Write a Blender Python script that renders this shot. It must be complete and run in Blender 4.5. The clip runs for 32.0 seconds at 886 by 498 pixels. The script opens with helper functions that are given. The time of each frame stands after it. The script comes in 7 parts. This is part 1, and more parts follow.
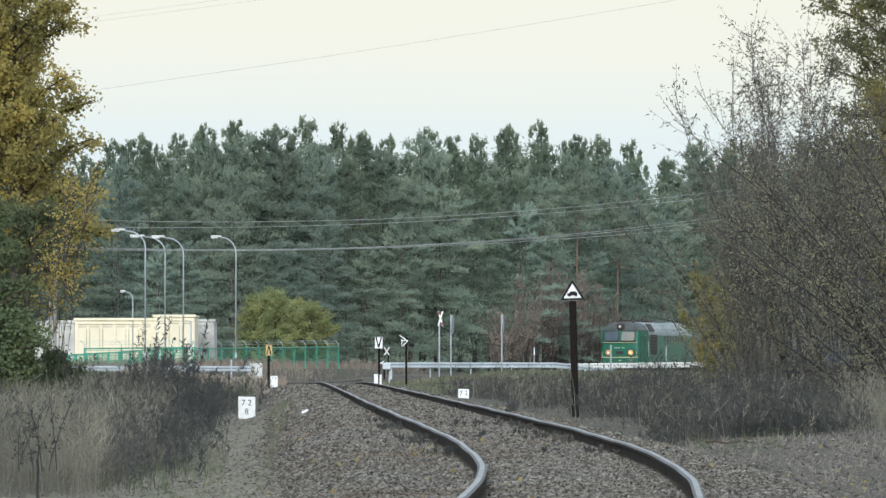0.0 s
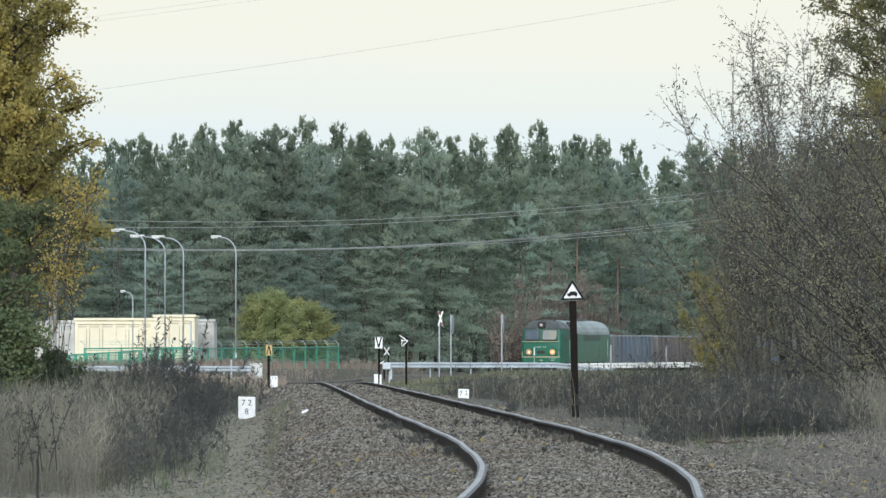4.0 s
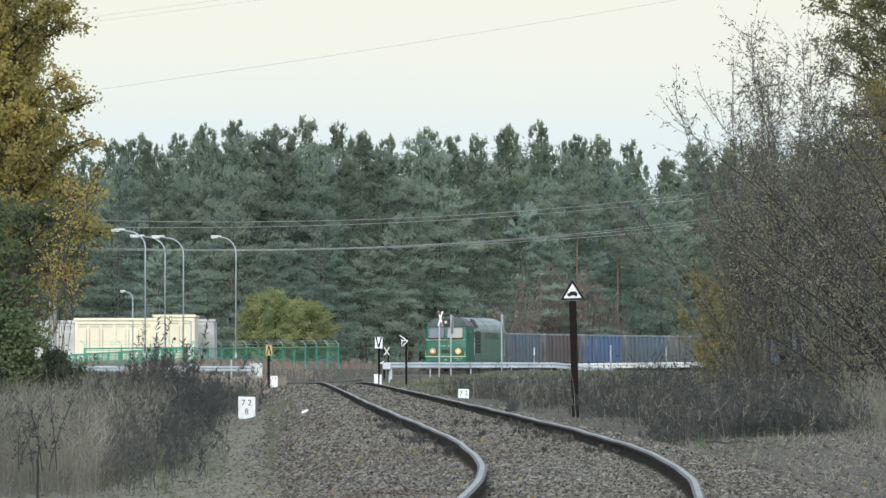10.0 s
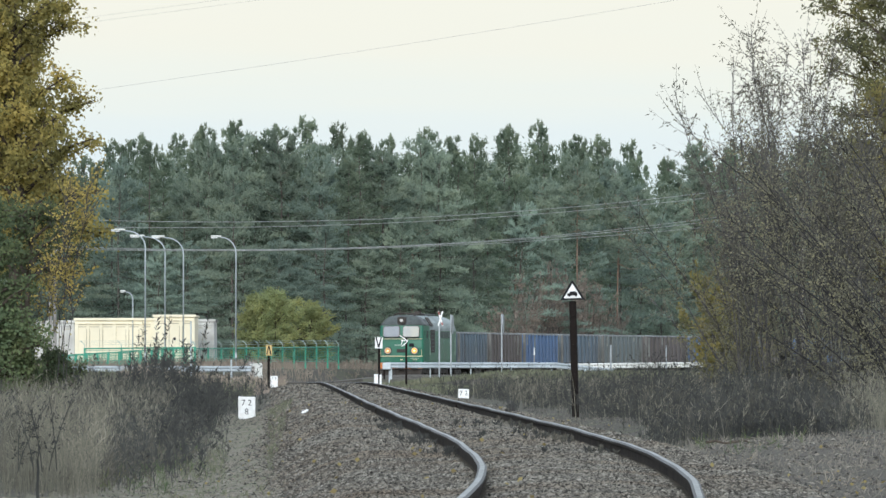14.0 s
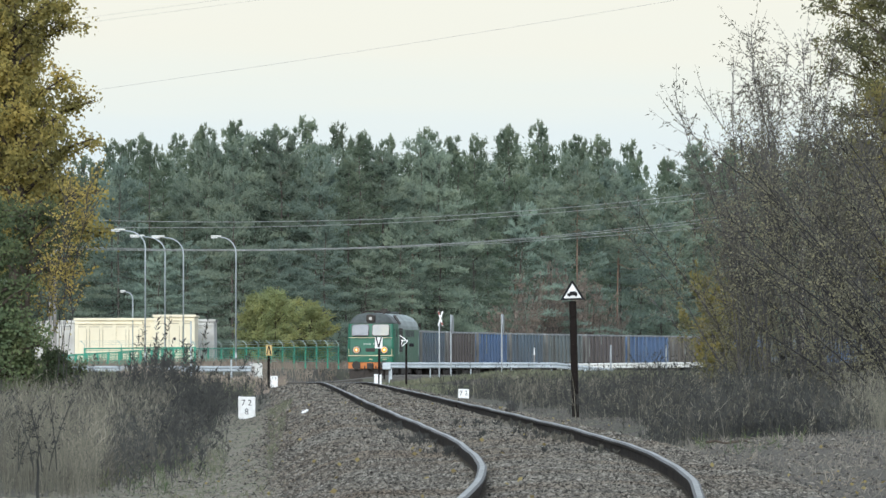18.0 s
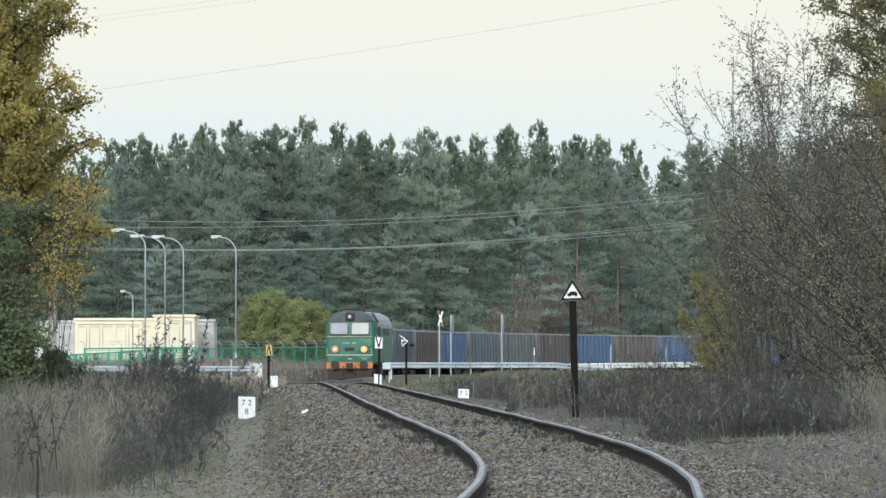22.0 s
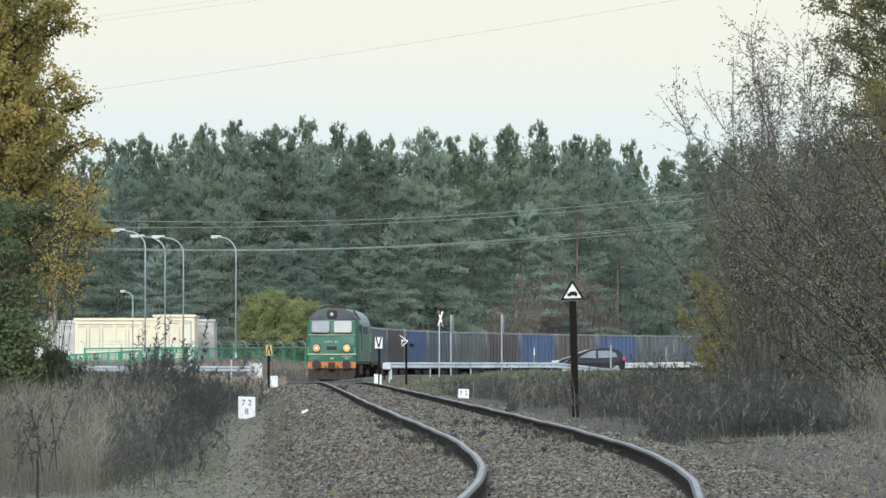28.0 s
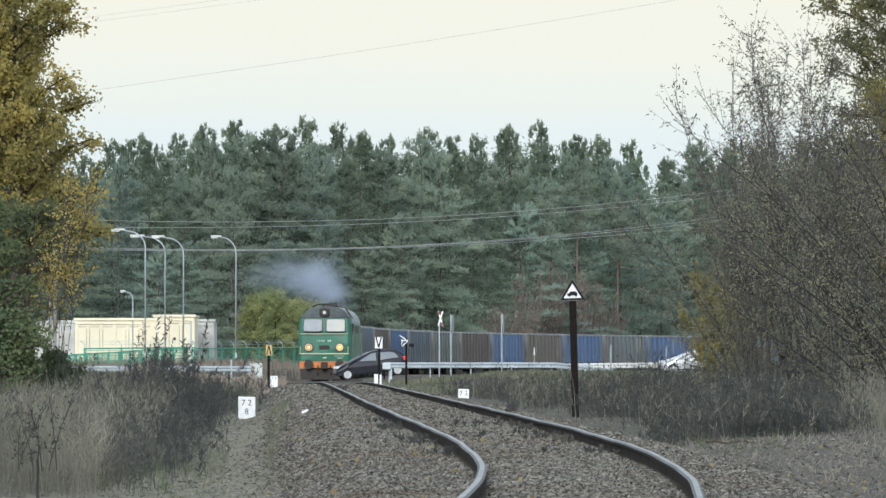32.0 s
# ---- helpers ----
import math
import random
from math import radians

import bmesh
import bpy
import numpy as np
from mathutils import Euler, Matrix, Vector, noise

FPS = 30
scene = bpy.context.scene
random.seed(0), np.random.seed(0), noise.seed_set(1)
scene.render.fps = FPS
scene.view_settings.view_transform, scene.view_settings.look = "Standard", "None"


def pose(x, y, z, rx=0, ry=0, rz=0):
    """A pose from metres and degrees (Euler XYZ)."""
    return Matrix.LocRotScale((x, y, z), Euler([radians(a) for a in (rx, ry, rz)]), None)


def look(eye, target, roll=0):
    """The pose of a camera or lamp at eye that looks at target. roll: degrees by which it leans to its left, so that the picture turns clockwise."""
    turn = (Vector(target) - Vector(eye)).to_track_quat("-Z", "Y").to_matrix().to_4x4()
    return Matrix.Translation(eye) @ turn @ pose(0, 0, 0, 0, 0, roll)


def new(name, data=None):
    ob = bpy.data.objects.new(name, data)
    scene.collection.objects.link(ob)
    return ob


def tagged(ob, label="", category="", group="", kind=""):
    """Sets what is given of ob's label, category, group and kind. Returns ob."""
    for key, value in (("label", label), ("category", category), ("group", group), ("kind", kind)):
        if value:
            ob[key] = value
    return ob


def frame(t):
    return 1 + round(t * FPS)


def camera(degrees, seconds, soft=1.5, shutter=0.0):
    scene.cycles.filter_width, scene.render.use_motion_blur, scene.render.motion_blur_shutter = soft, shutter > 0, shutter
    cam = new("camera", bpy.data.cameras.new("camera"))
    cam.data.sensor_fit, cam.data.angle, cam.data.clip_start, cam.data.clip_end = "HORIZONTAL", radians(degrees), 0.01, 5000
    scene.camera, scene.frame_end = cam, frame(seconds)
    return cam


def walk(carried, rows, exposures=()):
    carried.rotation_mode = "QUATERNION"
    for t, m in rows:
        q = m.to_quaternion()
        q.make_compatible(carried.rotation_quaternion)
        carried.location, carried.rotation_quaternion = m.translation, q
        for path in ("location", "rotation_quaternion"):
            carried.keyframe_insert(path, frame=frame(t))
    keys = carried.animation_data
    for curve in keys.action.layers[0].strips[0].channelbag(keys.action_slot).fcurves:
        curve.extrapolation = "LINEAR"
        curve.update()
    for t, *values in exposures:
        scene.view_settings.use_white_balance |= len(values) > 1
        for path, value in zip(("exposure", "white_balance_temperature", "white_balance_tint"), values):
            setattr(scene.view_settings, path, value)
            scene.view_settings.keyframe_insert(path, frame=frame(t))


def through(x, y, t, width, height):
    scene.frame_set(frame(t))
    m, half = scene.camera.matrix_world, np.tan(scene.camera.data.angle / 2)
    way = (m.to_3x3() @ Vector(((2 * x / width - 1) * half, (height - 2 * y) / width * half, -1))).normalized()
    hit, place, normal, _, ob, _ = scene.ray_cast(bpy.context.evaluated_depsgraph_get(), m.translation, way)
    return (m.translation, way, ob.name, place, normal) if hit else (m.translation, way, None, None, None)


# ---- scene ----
cam = camera(6.41, 32.0, soft=1.5)
EYE = (0.0, 0.0, 1.6)
CAMERA_POSE = look(EYE, (0.0, 1000.0, 16.171))
walk(cam, [(0.0, CAMERA_POSE), (32.0, CAMERA_POSE)])

# ---- world and light: a bright overcast evening sky, a weak veiled sun behind the camera ----
world = bpy.data.worlds.new("sky")
scene.world = world
world.use_nodes = True
SUN_HEIGHT, SUN_TURN = radians(24), radians(187)
wn, wl = world.node_tree.nodes, world.node_tree.links
wn.clear()
w_out = wn.new("ShaderNodeOutputWorld")
w_bg = wn.new("ShaderNodeBackground")
w_sky = wn.new("ShaderNodeTexSky")
w_sky.sky_type, w_sky.sun_disc = "NISHITA", False
w_sky.sun_elevation, w_sky.sun_rotation = SUN_HEIGHT, SUN_TURN
w_sky.dust_density = 3.0
w_scale = wn.new("ShaderNodeVectorMath")
w_scale.operation = "SCALE"
w_scale.inputs["Scale"].default_value = 0.10
w_co = wn.new("ShaderNodeTexCoord")
w_sep = wn.new("ShaderNodeSeparateXYZ")
w_map = wn.new("ShaderNodeMapping")
w_map.inputs["Scale"].default_value = (14, 14, 160)
w_noise = wn.new("ShaderNodeTexNoise")
w_noise.inputs["Scale"].default_value = 1.0
w_noise.inputs["Detail"].default_value = 4
w_add = wn.new("ShaderNodeMath")
w_add.operation = "MULTIPLY_ADD"
w_add.inputs[1].default_value = 0.014
w_ramp = wn.new("ShaderNodeValToRGB")
w_ramp.color_ramp.elements[0].position = 0.018
w_ramp.color_ramp.elements[0].color = (0.64, 0.76, 0.83, 1)
w_ramp.color_ramp.elements[1].position = 1.0
w_ramp.color_ramp.elements[1].color = (0.80, 0.95, 1.18, 1)
for where, colour in ((0.0365, (0.705, 0.785, 0.80, 1)), (0.0415, (0.755, 0.80, 0.755, 1)), (0.046, (0.785, 0.80, 0.73, 1)), (0.053, (0.80, 0.80, 0.715, 1)), (0.08, (0.83, 0.84, 0.80, 1)), (0.3, (0.85, 0.95, 1.07, 1))):
    w_ramp.color_ramp.elements.new(where).color = colour
w_mix = wn.new("ShaderNodeMix")
w_mix.data_type = "RGBA"
w_mix.inputs["Factor"].default_value = 0.93
wl.new(w_co.outputs["Generated"], w_sep.inputs[0])
wl.new(w_co.outputs["Generated"], w_map.inputs["Vector"])
wl.new(w_map.outputs["Vector"], w_noise.inputs["Vector"])
wl.new(w_noise.outputs["Fac"], w_add.inputs[0])
wl.new(w_sep.outputs["Z"], w_add.inputs[2])
wl.new(w_add.outputs[0], w_ramp.inputs["Fac"])
wl.new(w_sky.outputs["Color"], w_scale.inputs[0])
wl.new(w_scale.outputs["Vector"], w_mix.inputs["A"])
wl.new(w_ramp.outputs["Color"], w_mix.inputs["B"])
wl.new(w_mix.outputs["Result"], w_bg.inputs["Color"])
wl.new(w_bg.outputs[0], w_out.inputs["Surface"])
w_bg.inputs["Strength"].default_value = 1.2
sun = new("sun", bpy.data.lights.new("sun", "SUN"))
sun.data.energy, sun.data.angle, sun.data.color = 2.6, radians(24), (0.94, 0.98, 1.0)
sun.matrix_world = look((-12, -98, 45), (0, 0, 0))
scene.view_settings.exposure = 0.0


# ---- materials ----
def material(name, colour, second=None, rough=0.8, metal=0.0, grain=8.0, coarse=0.7, bump=0.0, vary=0.0, third=None, spec=0.5, island=False, streak=1.0):
    """Two or three colours mixed by a fine and a coarse noise, with fine relief; vary: lightness from piece to piece."""
    m = bpy.data.materials.new(name)
    m.use_nodes = True
    nodes, links = m.node_tree.nodes, m.node_tree.links
    shader = nodes["Principled BSDF"]
    shader.inputs["Roughness"].default_value = rough
    shader.inputs["Metallic"].default_value = metal
    shader.inputs["Specular IOR Level"].default_value = spec
    co = nodes.new("ShaderNodeTexCoord")
    fine, wide = nodes.new("ShaderNodeTexNoise"), nodes.new("ShaderNodeTexNoise")
    fine.inputs["Scale"].default_value, fine.inputs["Detail"].default_value = grain, 6
    wide.inputs["Scale"].default_value, wide.inputs["Detail"].default_value = coarse, 3
    along = nodes.new("ShaderNodeMapping")
    along.inputs["Scale"].default_value = (1, 1, streak)
    links.new(co.outputs["Object"], along.inputs["Vector"])
    links.new(along.outputs["Vector"], fine.inputs["Vector"])
    links.new(along.outputs["Vector"], wide.inputs["Vector"])
    second = second or tuple(c * 0.72 for c in colour)
    mix = nodes.new("ShaderNodeMix")
    mix.data_type = "RGBA"
    mix.inputs["A"].default_value, mix.inputs["B"].default_value = (*colour, 1), (*second, 1)
    ramp = nodes.new("ShaderNodeValToRGB")
    ramp.color_ramp.elements[0].position, ramp.color_ramp.elements[1].position = 0.36, 0.66
    links.new(fine.outputs["Fac"], ramp.inputs["Fac"])
    links.new(ramp.outputs["Color"], mix.inputs["Factor"])
    last = mix.outputs["Result"]
    more = nodes.new("ShaderNodeMix")
    more.data_type = "RGBA"
    third = third or tuple(c * 0.8 for c in second)
    more.inputs["B"].default_value = (*third, 1)
    ramp2 = nodes.new("ShaderNodeValToRGB")
    ramp2.color_ramp.elements[0].position, ramp2.color_ramp.elements[1].position = 0.42, 0.7
    links.new(wide.outputs["Fac"], ramp2.inputs["Fac"])
    links.new(ramp2.outputs["Color"], more.inputs["Factor"])
    links.new(last, more.inputs["A"])
    last = more.outputs["Result"]
    if vary:
        if island:
            info = nodes.new("ShaderNodeNewGeometry").outputs["Random Per Island"]
        else:
            info = nodes.new("ShaderNodeObjectInfo").outputs["Random"]
        span = nodes.new("ShaderNodeMapRange")
        span.inputs["To Min"].default_value, span.inputs["To Max"].default_value = 1 - vary, 1 + vary
        links.new(info, span.inputs["Value"])
        hsv = nodes.new("ShaderNodeHueSaturation")
        links.new(span.outputs["Result"], hsv.inputs["Value"])
        links.new(last, hsv.inputs["Color"])
        last = hsv.outputs["Color"]
    links.new(last, shader.inputs["Base Color"])
    if bump:
        relief = nodes.new("ShaderNodeBump")
        relief.inputs["Strength"].default_value = bump
        relief.inputs["Distance"].default_value = 0.02
        links.new(fine.outputs["Fac"], relief.inputs["Height"])
        links.new(relief.outputs["Normal"], shader.inputs["Normal"])
    return m


def glow(name, colour, strength):
    m = bpy.data.materials.new(name)
    m.use_nodes = True
    shader = m.node_tree.nodes["Principled BSDF"]
    shader.inputs["Base Color"].default_value = (*colour, 1)
    shader.inputs["Emission Color"].default_value = (*colour, 1)
    shader.inputs["Emission Strength"].default_value = strength
    shader.inputs["Roughness"].default_value = 0.2
    return m


def leafy(name, colours, rough=0.6, through=0.35, spread=0.22, clump=0.5):
    """Leaves: a colour for each leaf out of a few, lighter and darker by clumps, some light passing through."""
    m = bpy.data.materials.new(name)
    m.use_nodes = True
    nodes, links = m.node_tree.nodes, m.node_tree.links
    shader = nodes["Principled BSDF"]
    shader.inputs["Roughness"].default_value = rough
    shader.inputs["Specular IOR Level"].default_value = 0.25
    geo = nodes.new("ShaderNodeNewGeometry")
    ramp = nodes.new("ShaderNodeValToRGB")
    ramp.color_ramp.interpolation = "LINEAR"
    steps = ramp.color_ramp.elements
    steps[0].position, steps[0].color = 0.0, (*colours[0], 1)
    steps[1].position, steps[1].color = 1.0, (*colours[-1], 1)
    for i, c in enumerate(colours[1:-1]):
        steps.new((i + 1) / (len(colours) - 1)).color = (*c, 1)
    co = nodes.new("ShaderNodeTexCoord")
    wide = nodes.new("ShaderNodeTexNoise")
    wide.inputs["Scale"].default_value, wide.inputs["Detail"].default_value = clump, 2
    links.new(co.outputs["Object"], wide.inputs["Vector"])
    blend = nodes.new("ShaderNodeMath")
    blend.operation = "MULTIPLY_ADD"
    blend.inputs[1].default_value = 0.34
    shift = nodes.new("ShaderNodeMath")
    shift.operation = "MULTIPLY_ADD"
    shift.inputs[1].default_value, shift.inputs[2].default_value = 1.6, -0.47
    links.new(wide.outputs["Fac"], shift.inputs[0])
    links.new(geo.outputs["Random Per Island"], blend.inputs[0])
    links.new(shift.outputs[0], blend.inputs[2])
    links.new(blend.outputs[0], ramp.inputs["Fac"])
    info = nodes.new("ShaderNodeObjectInfo")
    span = nodes.new("ShaderNodeMapRange")
    span.inputs["To Min"].default_value, span.inputs["To Max"].default_value = 1 - spread, 1 + spread
    links.new(info.outputs["Random"], span.inputs["Value"])
    hsv = nodes.new("ShaderNodeHueSaturation")
    links.new(span.outputs["Result"], hsv.inputs["Value"])
    links.new(ramp.outputs["Color"], hsv.inputs["Color"])
    links.new(hsv.outputs["Color"], shader.inputs["Base Color"])
    # normals bent up and towards the camera, lighting a bough as one soft mass
    calm = nodes.new("ShaderNodeVectorMath")
    calm.operation = "SCALE"
    calm.inputs["Scale"].default_value = 0.55
    links.new(geo.outputs["Normal"], calm.inputs[0])
    tuft = nodes.new("ShaderNodeVectorMath")
    tuft.operation = "ADD"
    tuft.inputs[1].default_value = (0.0, -0.36, 0.40)
    links.new(calm.outputs["Vector"], tuft.inputs[0])
    unit = nodes.new("ShaderNodeVectorMath")
    unit.operation = "NORMALIZE"
    links.new(tuft.outputs["Vector"], unit.inputs[0])
    links.new(unit.outputs["Vector"], shader.inputs["Normal"])
    if through:
        passing = nodes.new("ShaderNodeBsdfTranslucent")
        links.new(hsv.outputs["Color"], passing.inputs["Color"])
        mix = nodes.new("ShaderNodeMixShader")
        mix.inputs["Fac"].default_value = through
        links.new(shader.outputs[0], mix.inputs[1])
        links.new(passing.outputs[0], mix.inputs[2])
        links.new(mix.outputs[0], nodes["Material Output"].inputs["Surface"])
    return m


M_EARTH = material("field_earth", (0.115, 0.105, 0.09), (0.062, 0.058, 0.05), 0.95, grain=5.0, coarse=0.6, bump=0.8, third=(0.095, 0.10, 0.066), spec=0.1)
M_BALLAST = material("ballast_bed", (0.088, 0.079, 0.063), (0.034, 0.031, 0.025), 0.95, grain=55.0, coarse=0.5, bump=0.9, third=(0.082, 0.070, 0.054), spec=0.08)
M_STONE = material("ballast_stone", (0.205, 0.190, 0.158), (0.085, 0.079, 0.065), 0.9, grain=9.0, coarse=0.55, vary=0.9, island=True, third=(0.128, 0.104, 0.077), spec=0.15)
M_PATH = material("trodden_path", (0.235, 0.215, 0.172), (0.140, 0.130, 0.102), 0.95, grain=7.0, coarse=1.1, bump=0.8, third=(0.122, 0.130, 0.078), spec=0.1)
M_SOIL = material("bare_soil", (0.125, 0.113, 0.094), (0.074, 0.068, 0.057), 0.95, grain=9.0, coarse=1.2, bump=0.8, third=(0.092, 0.088, 0.070), spec=0.1)
M_RAIL_SIDE = material("rail_rust", (0.042, 0.035, 0.030), (0.026, 0.023, 0.021), 0.85, 0.0, grain=20, coarse=2, spec=0.08)
M_RAIL_TOP = material("rail_bright_steel", (0.27, 0.31, 0.32), (0.055, 0.068, 0.07), 0.36, 0.9, grain=5, coarse=0.35, third=(0.065, 0.08, 0.084))
M_RAIL_EDGE = material("rail_worn_edge", (0.085, 0.098, 0.10), (0.05, 0.056, 0.058), 0.55, 0.6, grain=8, coarse=0.5, third=(0.045, 0.044, 0.042))
M_ASPHALT = material("dusty_asphalt", (0.098, 0.086, 0.072), (0.072, 0.064, 0.054), 0.9, grain=12, coarse=0.4, bump=0.3, third=(0.066, 0.062, 0.054))
M_GALV = material("galvanised_steel", (0.50, 0.55, 0.58), (0.41, 0.46, 0.49), 0.5, 0.3, grain=6, coarse=0.8)
M_GALV_PALE = material("weathered_pale_steel", (0.74, 0.75, 0.72), (0.62, 0.63, 0.59), 0.55, 0.1, grain=5, coarse=0.6)
M_POLE = material("grey_painted_pole", (0.42, 0.45, 0.47), (0.33, 0.36, 0.38), 0.5, 0.2, grain=4, coarse=0.5)
M_SIGN_BACK = material("grey_sign_back", (0.40, 0.43, 0.45), (0.3, 0.33, 0.35), 0.5, 0.3, grain=6, coarse=2)
M_WHITE = material("white_paint", (0.85, 0.86, 0.87), (0.76, 0.77, 0.77), 0.6, grain=12, coarse=3, third=(0.70, 0.70, 0.68))
M_BLACK = material("black_paint", (0.012, 0.012, 0.015), (0.02, 0.02, 0.022), 0.6, grain=12, coarse=3, spec=0.12)
M_FADED = material("faded_black_digits", (0.05, 0.055, 0.065), (0.11, 0.115, 0.12), 0.7, grain=25, coarse=6)
M_RED = material("red_paint", (0.42, 0.13, 0.11), (0.38, 0.16, 0.14), 0.5, grain=12, coarse=3)
M_DARK_POST = material("tarred_post", (0.012, 0.010, 0.010), (0.020, 0.016, 0.014), 0.9, grain=10, coarse=1.5, bump=0.5, spec=0.08)
M_YELLOW = material("amber_sign_paint", (0.60, 0.43, 0.17), (0.52, 0.37, 0.15), 0.6, grain=10, coarse=3)
# darker copy of pine bark: shade is put into the colour, trunks recede
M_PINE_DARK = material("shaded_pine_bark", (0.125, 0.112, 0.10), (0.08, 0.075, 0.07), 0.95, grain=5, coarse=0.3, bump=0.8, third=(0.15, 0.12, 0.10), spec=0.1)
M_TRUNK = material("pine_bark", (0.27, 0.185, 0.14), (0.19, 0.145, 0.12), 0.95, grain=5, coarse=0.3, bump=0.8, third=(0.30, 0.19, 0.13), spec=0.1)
M_BARK = material("grey_bark", (0.11, 0.09, 0.07), (0.06, 0.05, 0.042), 0.95, grain=14, coarse=2, bump=0.6, spec=0.1)
M_TWIG = material("dark_twig", (0.105, 0.10, 0.098), (0.065, 0.063, 0.063), 0.9, grain=10, coarse=2, spec=0.1)
# M_NEEDLE and M_NEEDLE_BLUE: distance haze is put into paler, bluer colours
M_NEEDLE = leafy("hazy_pine_needles", [(0.094, 0.135, 0.104), (0.155, 0.205, 0.157), (0.22, 0.272, 0.20), (0.29, 0.325, 0.22)], through=0.45, spread=0.26, clump=0.45)
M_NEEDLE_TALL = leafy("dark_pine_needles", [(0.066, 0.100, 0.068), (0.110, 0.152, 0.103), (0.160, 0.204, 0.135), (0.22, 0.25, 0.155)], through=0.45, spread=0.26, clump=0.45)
M_BOUGH = material("dark_bough_bark", (0.055, 0.053, 0.052), (0.035, 0.034, 0.034), 0.9, grain=10, coarse=2, spec=0.1)
M_NEEDLE_BLUE = leafy("hazy_blue_pine_needles", [(0.115, 0.165, 0.137), (0.178, 0.242, 0.197), (0.25, 0.325, 0.258), (0.32, 0.375, 0.275)], through=0.45, spread=0.2, clump=0.6)
M_POPLAR = leafy("poplar_leaves", [(0.14, 0.14, 0.056), (0.22, 0.20, 0.068), (0.34, 0.275, 0.08), (0.47, 0.355, 0.10)], through=0.5, clump=0.7)
M_GOLD = leafy("golden_leaves", [(0.33, 0.26, 0.085), (0.46, 0.36, 0.10), (0.62, 0.49, 0.14)], through=0.5, clump=1.0)
M_SPRUCE = leafy("dark_green_leaves", [(0.045, 0.07, 0.035), (0.07, 0.10, 0.046), (0.105, 0.13, 0.055), (0.17, 0.16, 0.06)], through=0.25, clump=0.6)
M_WILLOW = leafy("willow_leaves", [(0.125, 0.122, 0.095), (0.18, 0.172, 0.12), (0.25, 0.235, 0.142), (0.37, 0.34, 0.19)], through=0.4, clump=0.5)
# willow leaves darkened in colour to look backlit against the sky
M_WILLOW_BACKLIT = leafy("backlit_willow_leaves", [(0.075, 0.073, 0.062), (0.115, 0.11, 0.085), (0.165, 0.15, 0.095)], through=0.35, clump=0.8)
M_NEAR = leafy("olive_needles", [(0.045, 0.055, 0.03), (0.08, 0.085, 0.04), (0.125, 0.12, 0.05), (0.19, 0.16, 0.06)], through=0.35, clump=0.8)
M_OAK = leafy("golden_brown_leaves", [(0.085, 0.088, 0.036), (0.145, 0.14, 0.05), (0.22, 0.19, 0.065), (0.31, 0.25, 0.085)], through=0.35, clump=1.2)
M_BUSH = leafy("yellow_green_leaves", [(0.145, 0.188, 0.092), (0.215, 0.25, 0.11), (0.30, 0.305, 0.12), (0.41, 0.37, 0.13)], through=0.45, clump=0.25)
M_SHRUB = leafy("bare_brown_shrub", [(0.17, 0.145, 0.12), (0.23, 0.19, 0.155), (0.32, 0.255, 0.195)], through=0.25, clump=0.7)
M_DRY = leafy("dry_grass", [(0.055, 0.055, 0.042), (0.122, 0.117, 0.088), (0.215, 0.203, 0.155), (0.39, 0.36, 0.28)], through=0.35, clump=0.6)
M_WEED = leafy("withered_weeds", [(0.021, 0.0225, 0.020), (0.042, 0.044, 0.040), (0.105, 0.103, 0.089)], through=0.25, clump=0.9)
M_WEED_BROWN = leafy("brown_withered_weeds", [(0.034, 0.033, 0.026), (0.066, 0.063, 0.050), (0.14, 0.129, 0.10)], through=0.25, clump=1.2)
M_GREEN = leafy("short_grass", [(0.08, 0.09, 0.060), (0.125, 0.138, 0.085), (0.185, 0.192, 0.12), (0.26, 0.25, 0.17)], through=0.3, clump=0.4)
M_STRAW = leafy("tan_dry_grass", [(0.13, 0.11, 0.088), (0.21, 0.175, 0.14), (0.30, 0.25, 0.195), (0.40, 0.335, 0.26)], through=0.35, clump=0.5)
M_LITTER = leafy("brown_leaf_litter", [(0.10, 0.095, 0.085), (0.15, 0.138, 0.118), (0.21, 0.19, 0.16), (0.31, 0.275, 0.21)], through=0.3, clump=1.5)
M_FALLEN = leafy("fallen_leaves", [(0.16, 0.12, 0.055), (0.25, 0.20, 0.08), (0.38, 0.31, 0.13)], through=0.2, clump=3)
M_LOCO_GREEN = material("loco_green_paint", (0.009, 0.130, 0.076), (0.009, 0.110, 0.066), 0.42, grain=3, coarse=0.6, third=(0.016, 0.107, 0.069), spec=0.35)
M_LOCO_SIDE = material("loco_faded_green_paint", (0.055, 0.175, 0.105), (0.065, 0.15, 0.10), 0.5, grain=4, coarse=0.8, third=(0.08, 0.15, 0.105))
M_LOCO_ROOF = material("loco_sooty_roof", (0.10, 0.115, 0.11), (0.06, 0.07, 0.068), 0.7, grain=4, coarse=0.7)
M_LOCO_ROOF_PALE = material("loco_pale_roof", (0.29, 0.34, 0.33), (0.22, 0.26, 0.25), 0.65, grain=3, coarse=0.5)
M_CREAM = material("cream_stripe", (0.60, 0.56, 0.36), (0.5, 0.47, 0.3), 0.5, grain=6, coarse=1)
M_LETTER = material("faded_white_lettering", (0.38, 0.48, 0.42), (0.3, 0.42, 0.35), 0.6, grain=8, coarse=2)
M_ORANGE = material("orange_buffer_beam", (0.62, 0.20, 0.04), (0.5, 0.16, 0.04), 0.55, grain=6, coarse=1.2)
